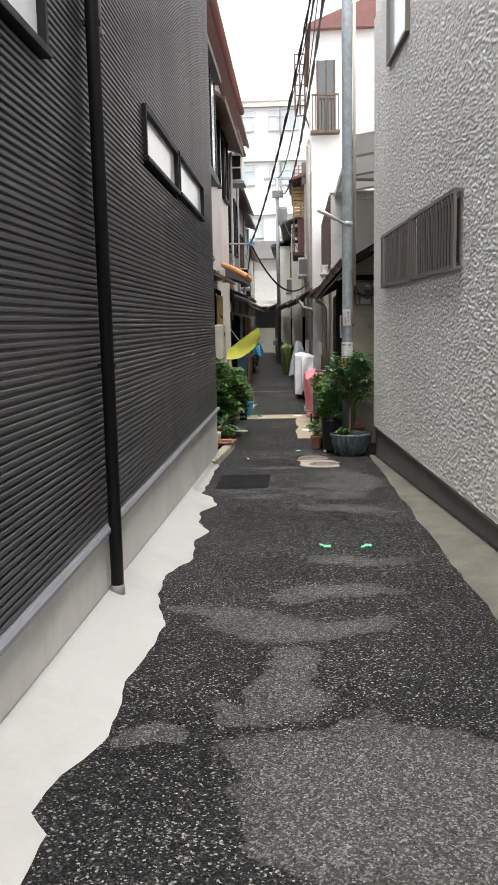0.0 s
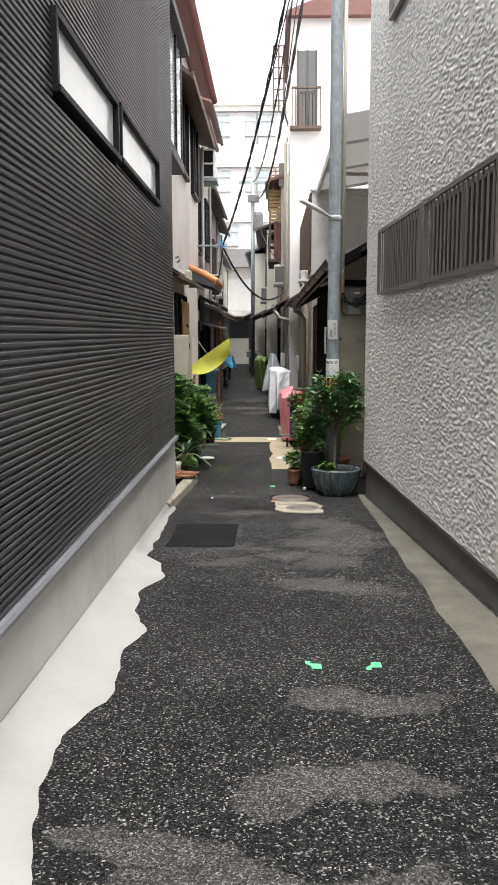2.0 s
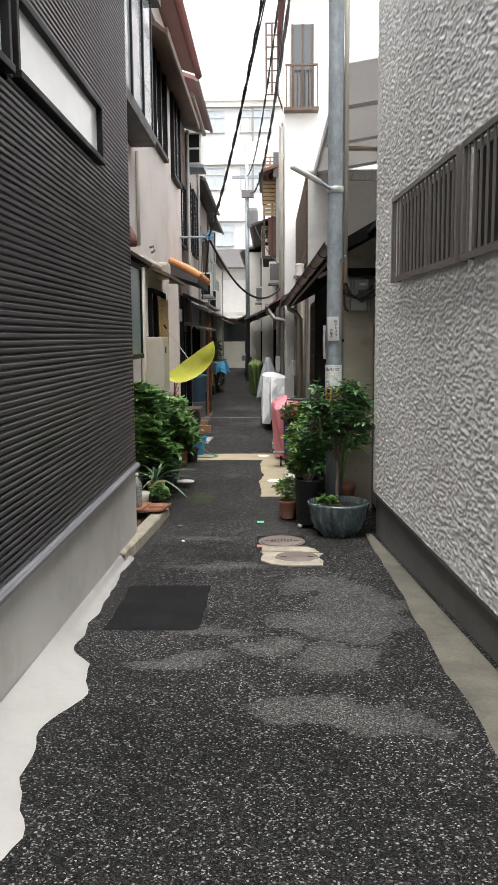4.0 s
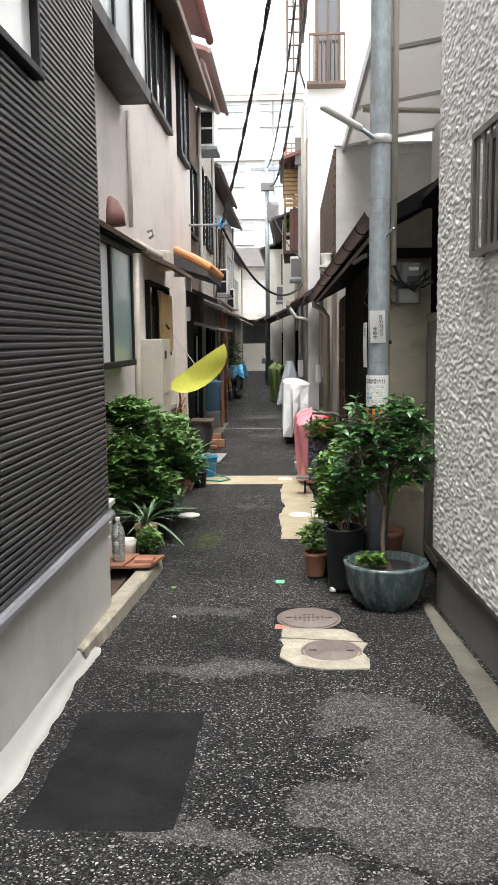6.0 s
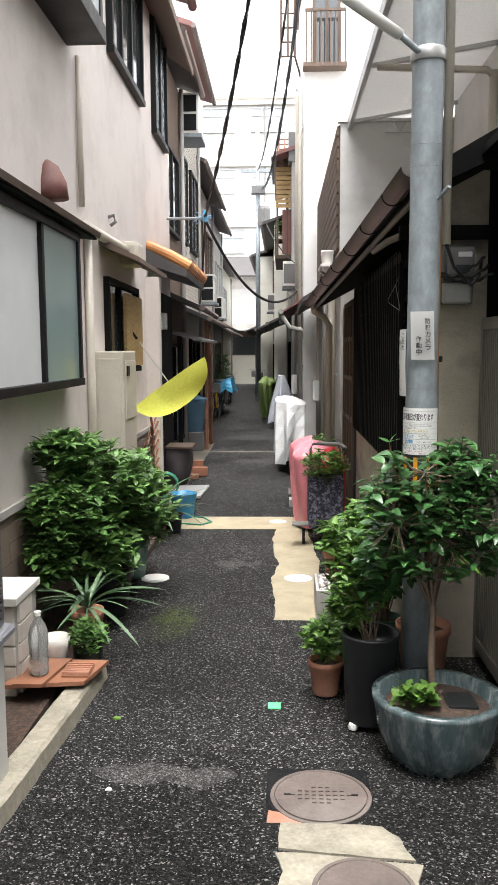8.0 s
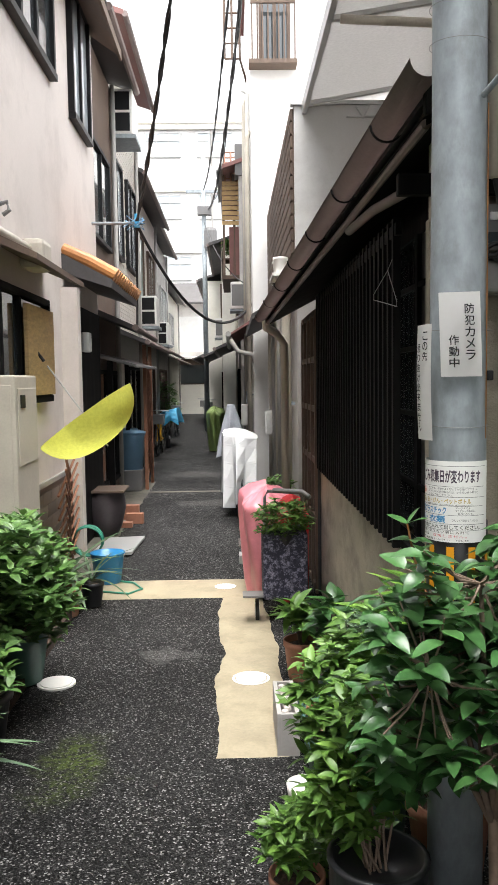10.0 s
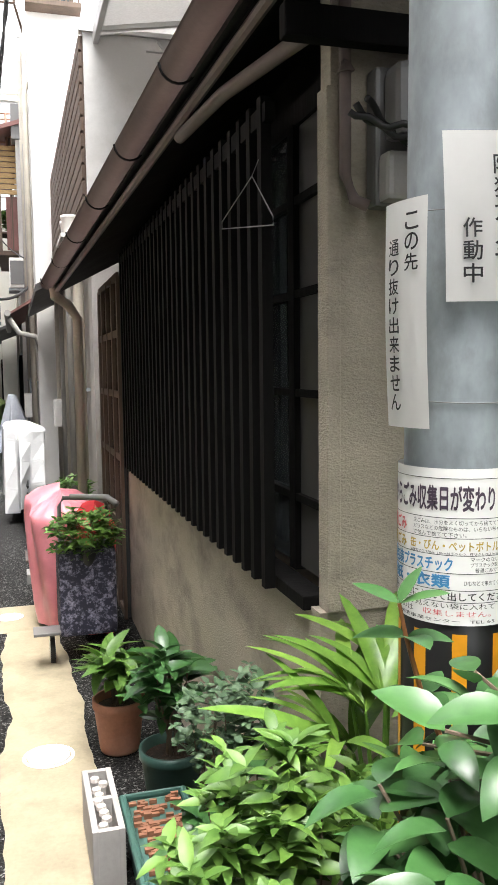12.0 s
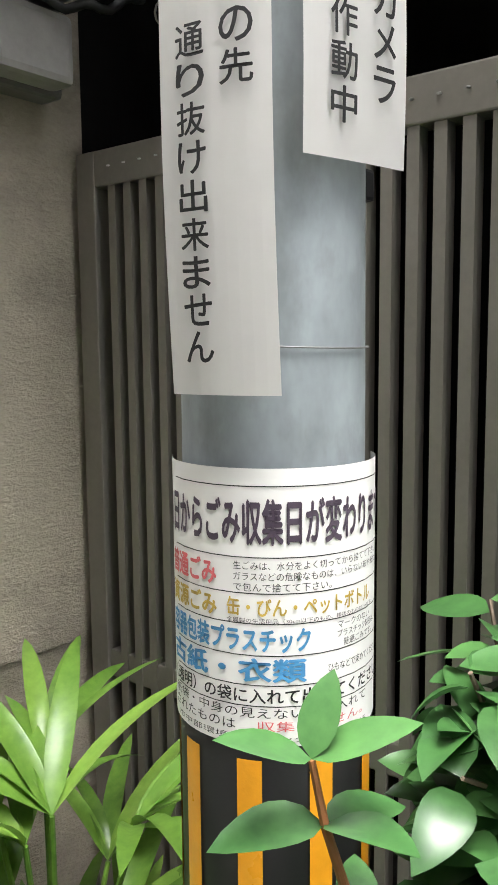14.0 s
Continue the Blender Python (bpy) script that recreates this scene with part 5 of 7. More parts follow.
part("arm", tube([(-1.46, 17.75, 3.2), (-0.88, 17.75, 3.2)], 0.018, 8), GALVANIZED, brk)
part("insulator", tube([(-0.95, 17.75, 3.15), (-0.95, 17.75, 3.3)], 0.03, 8), SKY_TARP, brk)
part("knot", tube([(-0.98 + 0.12 * math.sin(i * 1.7), 17.75 + 0.08 * math.cos(i * 2.3), 3.2 + 0.07 * math.sin(i * 2.9)) for i in range(18)], 0.005, 6), DULL_BLUE, brk)


def cable(p, q, sag, r, label="sagging black overhead cable", twist=0):
    p, q = Vector(p), Vector(q)
    c = thing("overhead_cable", p.lerp(q, 0.5), label, "cable", "overhead cables")
    for k in range(max(1, twist)):
        pts = []
        for i in range(41):
            t = i / 40
            v = p.lerp(q, t)
            v.z -= sag * 4 * t * (1 - t)
            if twist:
                v += Vector((math.cos(t * 60 + k * math.pi), 0, math.sin(t * 60 + k * math.pi))) * r * 1.1
            pts.append(v)
        part("strand", tube(pts, r, 6), CABLE, c)
    return c


cable((-0.95, 17.75, 3.22), (0.60, 10.5, 7.3), 0.55, 0.012, twist=2)
cable((-0.95, 17.75, 3.22), (0.62, 10.6, 6.9), 0.35, 0.008)
cable((-0.95, 17.75, 3.18), (0.55, 22.5, 2.9), 0.75, 0.02, "thick black cable drooping across the alley")
cable((-0.95, 17.75, 3.15), (-1.35, 21.0, 2.3), 0.1, 0.014)
cable((0.66, 10.63, 8.2), (-0.75, 35, 7.5), 1.3, 0.012, twist=2)
cable((0.70, 10.63, 7.6), (-0.6, 35, 6.9), 1.4, 0.016, twist=2)
cable((0.60, 10.63, 8.0), (-0.4, 35, 7.2), 1.5, 0.01)
cable((-0.75, 35, 6.5), (0.5, 22.5, 3.0), 0.4, 0.012)
cable((0.66, 10.63, 8.3), (1.2, -6, 8.9), 0.6, 0.012)

clut = thing("gas_meter", (0.45, 22.0, 0.6), "white gas meter with elbow pipes on the house front", "gas meter")
part("body", box(0.22, 0.41, 21.9, 22.15, 0.7, 1.05, 0.03), WHITE_PLASTIC, clut)
part("pipe", tube([(0.32, 22.0, 1.05), (0.32, 22.0, 1.25), (0.41, 22.0, 1.3)], 0.02, 8), GALVANIZED, clut)
part("pipe", tube([(0.28, 22.1, 0.7), (0.28, 22.1, -0.2)], 0.02, 8), GALVANIZED, clut)
for k, (y, z0, r, m) in enumerate(((21.6, 5.2, 0.04, PVC), (22.8, 4.8, 0.03, PVC_GREY), (24.0, 6.5, 0.04, PVC), (25.2, 5.5, 0.03, PVC_GREY), (16.6, 2.4, 0.045, PVC), (16.95, 2.5, 0.03, PVC_GREY))):
    p = thing("downpipe", (0.36 if y > 21 else 0.62, y, -0.2), "plastic drain pipe fixed to a house front", "drain pipe", "drain pipes")
    x = 0.36 if y > 21 else 0.62
    part("pipe", tube([(x, y, -0.2), (x, y, z0), (x + 0.06, y, z0 + 0.12)], r, 10), m, p, "", True)
    part("clip", box(x - r - 0.01, 0.7, y - 0.015, y + 0.015, 1.2, 1.23), GALVANIZED, p)
low = thing("pent_roof", (0.3, 23, 2.2), "rusted sheet pent roof over the house front", "pent roof")
part("sheet", prism([(0.56, 2.45), (0.05, 2.15), (0.05, 2.18), (0.56, 2.5)], "y", 21.4, 25.9), ROOF_RED, low)
part("gutter", tube([(0.03, 21.35, 2.17), (0.03, 25.95, 2.14)], 0.045, 8), PVC_GREY, low)
part("drain", tube([(0.05, 21.45, 2.1), (0.18, 21.45, 1.9), (0.40, 21.45, 1.85), (0.46, 21.45, 1.7)], 0.04, 10), PVC_GREY, low, "", True)
tl = part("front_door", box(0.395, 0.419, 22.6, 24.4, -0.2, 1.9), DARK_GLASS, tall)
for y in (22.6, 23.2, 23.8, 24.36):
    part("door_stile", box(0.375, 0.394, y, y + 0.05, -0.2, 1.9), WOOD_BROWN, tl)
hang = thing("hanging_plant", (0.1, 27, 4.4), "leafy balcony plants in a hanging rack", "plant")
part("rack", box(-0.1, 0.25, 26.8, 27.4, 4.1, 4.14), WOOD_BROWN, hang)


# ---- leaves and plants ----
def leaf_mesh(name, length, width, mat, fold=0.25, droop=0.35, tip=1.0, n=7):
    """A pointed leaf along +x, folded along its midrib and curving down."""
    bm = bmesh.new()
    rows = []
    for i in range(n + 1):
        t = i / n
        w = width * 0.5 * (math.sin(math.pi * min(1, t ** 0.8)) ** (0.75 * tip))
        x, z = length * t, -droop * length * t * t + 0.12 * length * t
        rows.append([bm.verts.new((x, -w, z + fold * w)), bm.verts.new((x, 0, z)), bm.verts.new((x, w, z + fold * w))])
    for a, b in zip(rows, rows[1:]):
        bm.faces.new((a[0], b[0], b[1], a[1]))
        bm.faces.new((a[1], b[1], b[2], a[2]))
    bmesh.ops.remove_doubles(bm, verts=bm.verts, dist=1e-5)
    me = bpy.data.meshes.new(name)
    bm.to_mesh(me)
    bm.free()
    me.materials.append(mat)
    for p in me.polygons:
        p.use_smooth = True
    return me


def leaf_pose(at, yaw, pitch, roll, s):
    return Matrix.Translation(at) @ Euler((roll, -pitch, yaw)).to_matrix().to_4x4() @ Matrix.Scale(s, 4)


def joined_leaves(name, me, poses, mat, parent):
    """Many small leaves as one mesh."""
    co = np.array([v.co[:] for v in me.vertices])
    fs = [tuple(p.vertices) for p in me.polygons]
    base = np.array(base_of(parent))
    verts, faces = [], []
    for m in poses:
        a = np.array(m)
        k = len(verts)
        verts.extend(map(tuple, co @ a[:3, :3].T + a[:3, 3] - base))
        faces.extend(tuple(i + k for i in f) for f in fs)
    out = bpy.data.meshes.new(name)
    out.from_pydata(verts, [], faces)
    out.materials.append(mat)
    out.polygons.foreach_set("use_smooth", [True] * len(out.polygons))
    ob = new(name, out)
    ob.parent = parent
    return tagged(ob, kind="stuff")


def whorls(rng, clouds, count, per, size, spread=0.5, lift=0.35):
    """Poses of leaves set in whorls at twig ends, scattered through ellipsoids with an uneven outline."""
    poses, tips = [], []
    for _ in range(count):
        c, r = clouds[rng.randrange(len(clouds))]
        d = Vector((rng.gauss(0, 1), rng.gauss(0, 1), rng.gauss(0, 1))).normalized()
        k = rng.uniform(0.55, 1.0) * (0.85 + 0.3 * noise.noise(d * 2.2 + Vector(c)))
        p = Vector(c) + Vector((d.x * r[0], d.y * r[1], d.z * r[2])) * k
        tips.append(p)
        a0 = rng.uniform(0, 6.28)
        for j in range(per):
            a = a0 + j * 6.283 / per + rng.uniform(-0.3, 0.3)
            poses.append(leaf_pose(p + Vector((0, 0, rng.uniform(-0.01, 0.01))), a, lift + rng.uniform(-spread, spread), rng.uniform(-0.5, 0.5), size * rng.uniform(0.65, 1.15)))
    return poses, tips


def stems(parent, root, tips, r, mat, name="stem", k=14, rng=random):
    bm = bmesh.new()
    root = Vector(root)
    for p in rng.sample(tips, min(k, len(tips))):
        mid = root.lerp(p, 0.5) + Vector((rng.uniform(-0.03, 0.03), rng.uniform(-0.03, 0.03), 0.04))
        tube([root + Vector((rng.uniform(-0.02, 0.02), rng.uniform(-0.02, 0.02), 0)), mid, p], r, 6, bm, r * 0.4)
    return part(name, bm, mat, parent)


def potted(name, at, r, h, pot_mat, label, category="potted plant", profile=None, sides=28):
    x, y, z = at
    t = thing(name, at, label, category)
    prof = profile or [(r * 0.72, 0), (r * 0.75, 0.01), (r * 0.93, h * 0.82), (r, h * 0.85), (r, h), (r * 0.9, h), (r * 0.86, h * 0.8)]
    part("pot", lathe(prof, at, sides), pot_mat, t, "", True)
    part("soil", lathe([(r * 0.2, h * 0.80), (r * 0.86, h * 0.82), (r * 0.84, h * 0.84), (r * 0.3, h * 0.87)], at, 20), SOIL, t)
    return t


rng = random.Random(7)
for y, r in ((16.55, 0.075), (16.82, 0.065)):
    potted("flower_pot", (0.565, y, 2.471), r, 0.16, WHITE_PLASTIC, "white plastic flower pot on the wall shelf", "pot")
G = fz(10.4)
# camellia in the great glazed bowl
cam_pot = potted("potted_tree", (0.665, 10.20, G), 0.25, 0.29, GLAZE, "camellia tree in a wide blue-green glazed bowl", "potted tree",
                 [(0.15, 0), (0.165, 0.008), (0.215, 0.08), (0.245, 0.17), (0.252, 0.24), (0.262, 0.275), (0.262, 0.292), (0.225, 0.292), (0.215, 0.24)], 48)
LEAF_A = leaf_mesh("leaf", 0.088, 0.050, LEAF_CAMELLIA, 0.2, 0.28)
LEAF_B = leaf_mesh("leaf", 0.082, 0.046, LEAF_CAMELLIA, 0.32, 0.42)
LEAF_C = leaf_mesh("leaf", 0.09, 0.046, LEAF_CAMELLIA, 0.12, 0.15)
trunk = [(0.66, 10.24, G + 0.22), (0.652, 10.28, 0.22), (0.668, 10.35, 0.42), (0.655, 10.37, 0.62), (0.66, 10.38, 0.85)]
part("trunk", tube(trunk, 0.017, 9, None, 0.009), BARK, cam_pot, "", True)
crown_c = [((0.62, 10.31, 1.00), (0.24, 0.19, 0.14)), ((0.82, 10.40, 0.96), (0.17, 0.18, 0.18)), ((0.50, 10.27, 0.82), (0.17, 0.18, 0.20)), ((0.72, 10.27, 0.72), (0.24, 0.18, 0.18)), ((0.48, 10.40, 0.62), (0.13, 0.18, 0.16)), ((0.80, 10.22, 0.84), (0.15, 0.13, 0.18)), ((0.79, 10.47, 0.98), (0.12, 0.09, 0.14)), ((0.60, 10.42, 0.86), (0.13, 0.08, 0.14))]
tips, spare = [], []
count = 0
for i in range(312):
    c, r = crown_c[i % 8]
    d = Vector((rng.gauss(0, 1), rng.gauss(0, 1), rng.gauss(0, 1))).normalized()
    p = Vector(c) + Vector((d.x * r[0], d.y * r[1], d.z * r[2])) * rng.uniform(0.55, 1.05)
    if (p.x - PX) ** 2 + (p.y - PY) ** 2 < 0.115 ** 2 or p.x < 0.36 or (p.z > 1.0 and p.y > 10.36 and p.x < 0.66):
        continue
    tips.append(p)
    a0 = rng.uniform(0, 6.28)
    for j in range(5):
        m = leaf_pose(p + Vector((0, 0, -0.012 * j)), a0 + j * 2.4, rng.uniform(-0.3, 0.6), rng.uniform(-0.4, 0.4), rng.uniform(0.58, 0.95))
        q = m @ Vector((0.085, 0, 0))
        if (q.x - PX) ** 2 + (q.y - PY) ** 2 > 0.085 ** 2 and q.x > 0.30:
            count += 1
            if count <= 290:
                piece("leaf", (LEAF_A, LEAF_B, LEAF_C)[rng.randrange(3)], cam_pot, m)
            else:
                spare.append(m)
joined_leaves("foliage", LEAF_B, spare, LEAF_CAMELLIA, cam_pot)
for c, r in crown_c:
    part("limb", tube([trunk[2], Vector(trunk[3]).lerp(Vector(c), 0.5), c], 0.009, 7, None, 0.005), BARK, cam_pot, "", True)
for p in tips:
    c = min((Vector(k[0]) for k in crown_c), key=lambda k: (k - p).length)
    part("twig", tube([c, c.lerp(p, 0.5) + Vector((0, 0, -0.015)), p], 0.0036, 5, None, 0.002), BARK, cam_pot)
# one fresh shoot standing in front of the notice
shoot = [(0.545, 10.42, 0.90), (0.515, 10.465, 1.00), (0.502, 10.480, 1.065), (0.495, 10.484, 1.105)]
part("branch", tube(shoot, 0.004, 7, None, 0.0022), TWIG, cam_pot, "orange-brown young twig")
for (k, yaw, pitch, s) in ((3, 2.5, 0.35, 0.9), (3, 0.2, 0.9, 0.8), (3, -0.9, 0.35, 1.0), (2, 2.4, 0.0, 1.05), (2, -0.5, 0.1, 0.85), (1, -0.8, 0.0, 1.15), (1, 2.3, -0.2, 0.95), (1, 0.6, 0.3, 0.8), (0, -1.0, 0.1, 1.1), (0, 2.9, 0.1, 1.0), (2, -1.6, 0.25, 0.95), (1, -1.7, 0.1, 1.1), (0, -1.9, 0.3, 1.15), (0, 0.3, 0.2, 1.1), (1, 3.4, 0.2, 1.0), (0, -0.4, -0.2, 1.15), (0, 2.2, -0.1, 1.1)):
    piece("leaf", (LEAF_A, LEAF_C)[k % 2], cam_pot, leaf_pose(Vector(shoot[k]), yaw, pitch, rng.uniform(-0.3, 0.3), s * 0.72))
low = leaf_mesh("leaf", 0.055, 0.038, LEAF_LIGHT, 0.2, 0.3)
ps, tp = whorls(rng, [((0.56, 10.13, 0.13), (0.10, 0.07, 0.05))], 26, 4, 0.9)
joined_leaves("undergrowth", low, ps, LEAF_LIGHT, cam_pot)
part("gravel_tray", box(0.70, 0.82, 10.14, 10.28, G + 0.245, G + 0.262, 0.004), BLACK_POT, cam_pot)

# nandina in the tall black pot, on castors
nan = potted("potted_plant", (0.43, 10.52, G + 0.03), 0.125, 0.40, BLACK_POT, "bushy nandina in a tall black pot on a castor tray", profile=[(0.105, 0), (0.108, 0.01), (0.113, 0.13), (0.117, 0.135), (0.118, 0.26), (0.122, 0.265), (0.125, 0.385), (0.13, 0.39), (0.13, 0.40), (0.115, 0.40), (0.11, 0.36)])
for a in (0.6, 2.2, 3.8, 5.3):
    part("castor", lathe([(0.005, -0.018), (0.02, -0.012), (0.022, 0), (0.02, 0.012), (0.005, 0.018)], (0.43 + 0.10 * math.cos(a), 10.52 + 0.10 * math.sin(a), G + 0.02), 12), WHITE_PLASTIC, nan)
NAN = leaf_mesh("leaf", 0.06, 0.022, LEAF_LIGHT, 0.3, 0.35, 1.2, 4)
ps, tp = whorls(rng, [((0.40, 10.56, 0.52), (0.15, 0.16, 0.24)), ((0.33, 10.72, 0.55), (0.13, 0.14, 0.20)), ((0.46, 10.80, 0.68), (0.16, 0.16, 0.14)), ((0.34, 10.58, 0.36), (0.12, 0.12, 0.14))], 300, 6, 1.0)
ps = [m for m in ps if (m.translation.x - PX) ** 2 + (m.translation.y - PY) ** 2 > 0.13 ** 2]
joined_leaves("foliage", NAN, ps, LEAF_LIGHT, nan)
stems(nan, (0.43, 10.52, G + 0.36), tp, 0.004, BARK, rng=rng)
red = potted("potted_plant", (0.25, 10.86, G), 0.085, 0.17, TERRACOTTA, "small leafy plant in a red-brown pot")
ps, tp = whorls(rng, [((0.24, 10.85, 0.11), (0.12, 0.11, 0.12))], 60, 6, 0.95)
joined_leaves("foliage", NAN, ps, LEAF_LIGHT, red)
# lady palm by the plaster wall
palm = potted("potted_plant", (0.76, 11.08, G), 0.14, 0.28, TERRACOTTA, "lady palm with long glossy fingers in a clay pot")
FINGER = leaf_mesh("frond_finger", 0.26, 0.036, LEAF_PALM, 0.3, 0.35, 0.8, 8)
FINGER_B = leaf_mesh("frond_finger", 0.22, 0.03, LEAF_PALM, 0.5, 0.6, 0.8, 8)
for i in range(15):
    a = rng.uniform(0, 6.28)
    rr = rng.uniform(0.02, 0.12)
    top = Vector((0.755 + rr * math.cos(a), 11.06 + rr * math.sin(a), rng.uniform(0.42, 0.80)))
    part("stem", tube([(0.76, 11.08, G + 0.25), Vector((0.76, 11.08, 0.3)).lerp(top, 0.5), top], 0.006, 7, None, 0.004), LEAF_PALM, palm)
    for j in range(7):
        yaw = a + (j - 3) * 0.42
        m = leaf_pose(top, yaw, rng.uniform(0.25, 0.95), rng.uniform(-0.3, 0.3), rng.uniform(0.8, 1.1))
        e = m @ Vector((0.24, 0, 0))
        if e.y < 11.37 and e.x < 1.06 and (e.x - PX) ** 2 + (e.y - PY) ** 2 > 0.10 ** 2 and e.x > 0.35:
            piece("frond_finger", (FINGER, FINGER_B)[j % 2], palm, m)
# broad-leaved pots along the dark house
MID = leaf_mesh("leaf", 0.13, 0.055, LEAF_CAMELLIA, 0.25, 0.35)
MIDL = leaf_mesh("leaf", 0.15, 0.05, LEAF_LIGHT, 0.3, 0.45)


def leafy_pot(at, r, h, pot_mat, label, me, mat, clouds, count, per, size):
    t = potted("potted_plant", at, r, h, pot_mat, label)
    ps, tp = whorls(rng, clouds, count, per, size)
    for m in ps[:120]:
        piece("leaf", me, t, m)
    if ps[120:]:
        joined_leaves("foliage", me, ps[120:], mat, t)
    stems(t, (at[0], at[1], at[2] + h * 0.85), tp, 0.005, BARK, rng=rng)
    return t


leafy_pot((0.60, 11.38, -0.2), 0.10, 0.24, GREEN_POT, "broad-leaved evergreen in a green pot", MID, LEAF_CAMELLIA, [((0.56, 11.36, 0.24), (0.14, 0.15, 0.15)), ((0.60, 11.45, 0.32), (0.11, 0.12, 0.12))], 34, 5, 0.95)
leafy_pot((0.45, 12.95, -0.2), 0.11, 0.22, TERRACOTTA, "variegated strap-leaved plant in a clay pot", MIDL, LEAF_LIGHT, [((0.45, 12.92, 0.16), (0.14, 0.13, 0.10))], 24, 5, 1.0)
leafy_pot((0.58, 12.45, -0.2), 0.12, 0.22, GREEN_POT, "dark evergreen shrub in a green pot", MID, LEAF_CAMELLIA, [((0.56, 12.4, 0.28), (0.16, 0.16, 0.17))], 26, 5, 0.9)
ps_label = "low fine-leaved shrub beside the wall"
leafy_pot((0.60, 11.9, -0.2), 0.09, 0.16, TERRACOTTA, ps_label, leaf_mesh("leaf", 0.035, 0.02, LEAF_GREY, 0.2, 0.2, 1, 4), LEAF_GREY, [((0.60, 11.88, 0.34), (0.13, 0.22, 0.16)), ((0.62, 11.6, 0.50), (0.09, 0.14, 0.12))], 160, 5, 1.0)
low_bush = potted("potted_plant", (0.38, 11.12, -0.2), 0.11, 0.12, BLACK_POT, "low bright green bush in a black pot")
ps, tp = whorls(rng, [((0.34, 11.12, -0.03), (0.16, 0.17, 0.12)), ((0.43, 11.0, 0.03), (0.13, 0.12, 0.11))], 130, 6, 0.95)
joined_leaves("foliage", NAN, ps, LEAF_LIGHT, low_bush)
stems(low_bush, (0.38, 11.12, -0.09), tp, 0.004, BARK, rng=rng)
# long planter with wood chips and a concrete block
planter = thing("planter_box", (0.47, 11.95, -0.2), "dark green oblong planter filled with wood chips", "planter")
bm = box(0.38, 0.56, 11.70, 12.2, -0.2, -0.02, 0.02)
part("trough", bm, GREEN_POT, planter)
part("rim", tube([(0.37, 11.69, -0.02), (0.57, 11.69, -0.02), (0.57, 12.21, -0.02), (0.37, 12.21, -0.02), (0.37, 11.69, -0.02)], 0.013, 8), GREEN_POT, planter)
bm = bmesh.new()
for i in range(160):
    x, y = rng.uniform(0.395, 0.545), rng.uniform(11.72, 12.18)
    box(x - 0.012, x + 0.012, y - 0.006, y + 0.006, -0.018, rng.uniform(-0.012, 0.0), 0, bm)
tagged(part("wood_chips", bm, WOOD_RED, planter), kind="stuff")
blk = thing("concrete_block", (0.30, 12.2, -0.21), "grey hollow concrete block holding small stones", "concrete block")
bm = box(0.255, 0.275, 12.02, 12.42, -0.21, -0.01, 0.003)
box(0.335, 0.355, 12.02, 12.42, -0.21, -0.01, 0.003, bm)
for y in (12.02, 12.21, 12.40):
    box(0.274, 0.336, y, y + 0.02, -0.21, -0.012, 0, bm)
part("block", bm, GREY_WALL, blk)
for i in range(9):
    part("stone", lathe([(0.004, 0), (0.017, 0.008), (0.015, 0.02), (0.003, 0.025)], (0.305 + rng.uniform(-0.015, 0.015), 12.06 + i * 0.037, -0.03), 8), PINK_PLASTER, blk)
ps, tp = whorls(rng, [((0.1, 27.1, 4.4), (0.22, 0.4, 0.25))], 60, 6, 2.2)
joined_leaves("foliage", NAN, ps, LEAF_LIGHT, hang)
dish = thing("pot_saucer", (0.36, 11.55, -0.2), "pale ceramic pot tipped beside the planter", "pot")
part("bowl", lathe([(0.04, 0), (0.07, 0.06), (0.075, 0.1), (0.065, 0.1), (0.035, 0.02)], (0.34, 11.58, -0.2), 20), FOUNDATION, dish, "", True)

# ---- things under and beside the house fronts, right side ----
cart = thing("shopping_cart", (0.42, 14.2, -0.2), "folding shopping trolley with navy floral bag", "shopping trolley")
part("bag", box(0.27, 0.58, 14.02, 14.32, -0.06, 0.42, 0.03), FLORAL, cart)
part("frame", tube([(0.30, 14.36, -0.1), (0.30, 14.38, 0.6), (0.32, 14.30, 0.66), (0.54, 14.30, 0.66), (0.57, 14.38, 0.6), (0.57, 14.36, -0.1)], 0.012, 8), GREY_PLASTIC, cart, "", True)
part("handle", tube([(0.36, 14.30, 0.665), (0.56, 14.2, 0.665), (0.60, 14.12, 0.64)], 0.018, 10), GREY_PLASTIC, cart, "", True)
for x in (0.23, 0.59):
    w = part("wheel", tube([(x - 0.012, 14.1, -0.14), (x + 0.012, 14.1, -0.14)], 0.075, 20), RUBBER, cart)
    part("rim", tube([(x - 0.015, 14.1, -0.14), (x + 0.015, 14.1, -0.14)], 0.05, 16), ALU_PALE, w)
part("foot_plate", box(0.13, 0.27, 13.96, 14.1, -0.02, -0.005, 0.003), GREY_PLASTIC, cart)
pl = potted("potted_plant", (0.43, 14.1, 0.28), 0.10, 0.15, BLACK_POT, "red-tipped shrub standing in the trolley")
ps, tp = whorls(rng, [((0.42, 14.06, 0.50), (0.22, 0.17, 0.17))], 150, 6, 1.0)
joined_leaves("foliage", NAN, ps, LEAF_LIGHT, pl)
stems(pl, (0.43, 14.1, 0.42), tp, 0.004, TWIG, rng=rng)


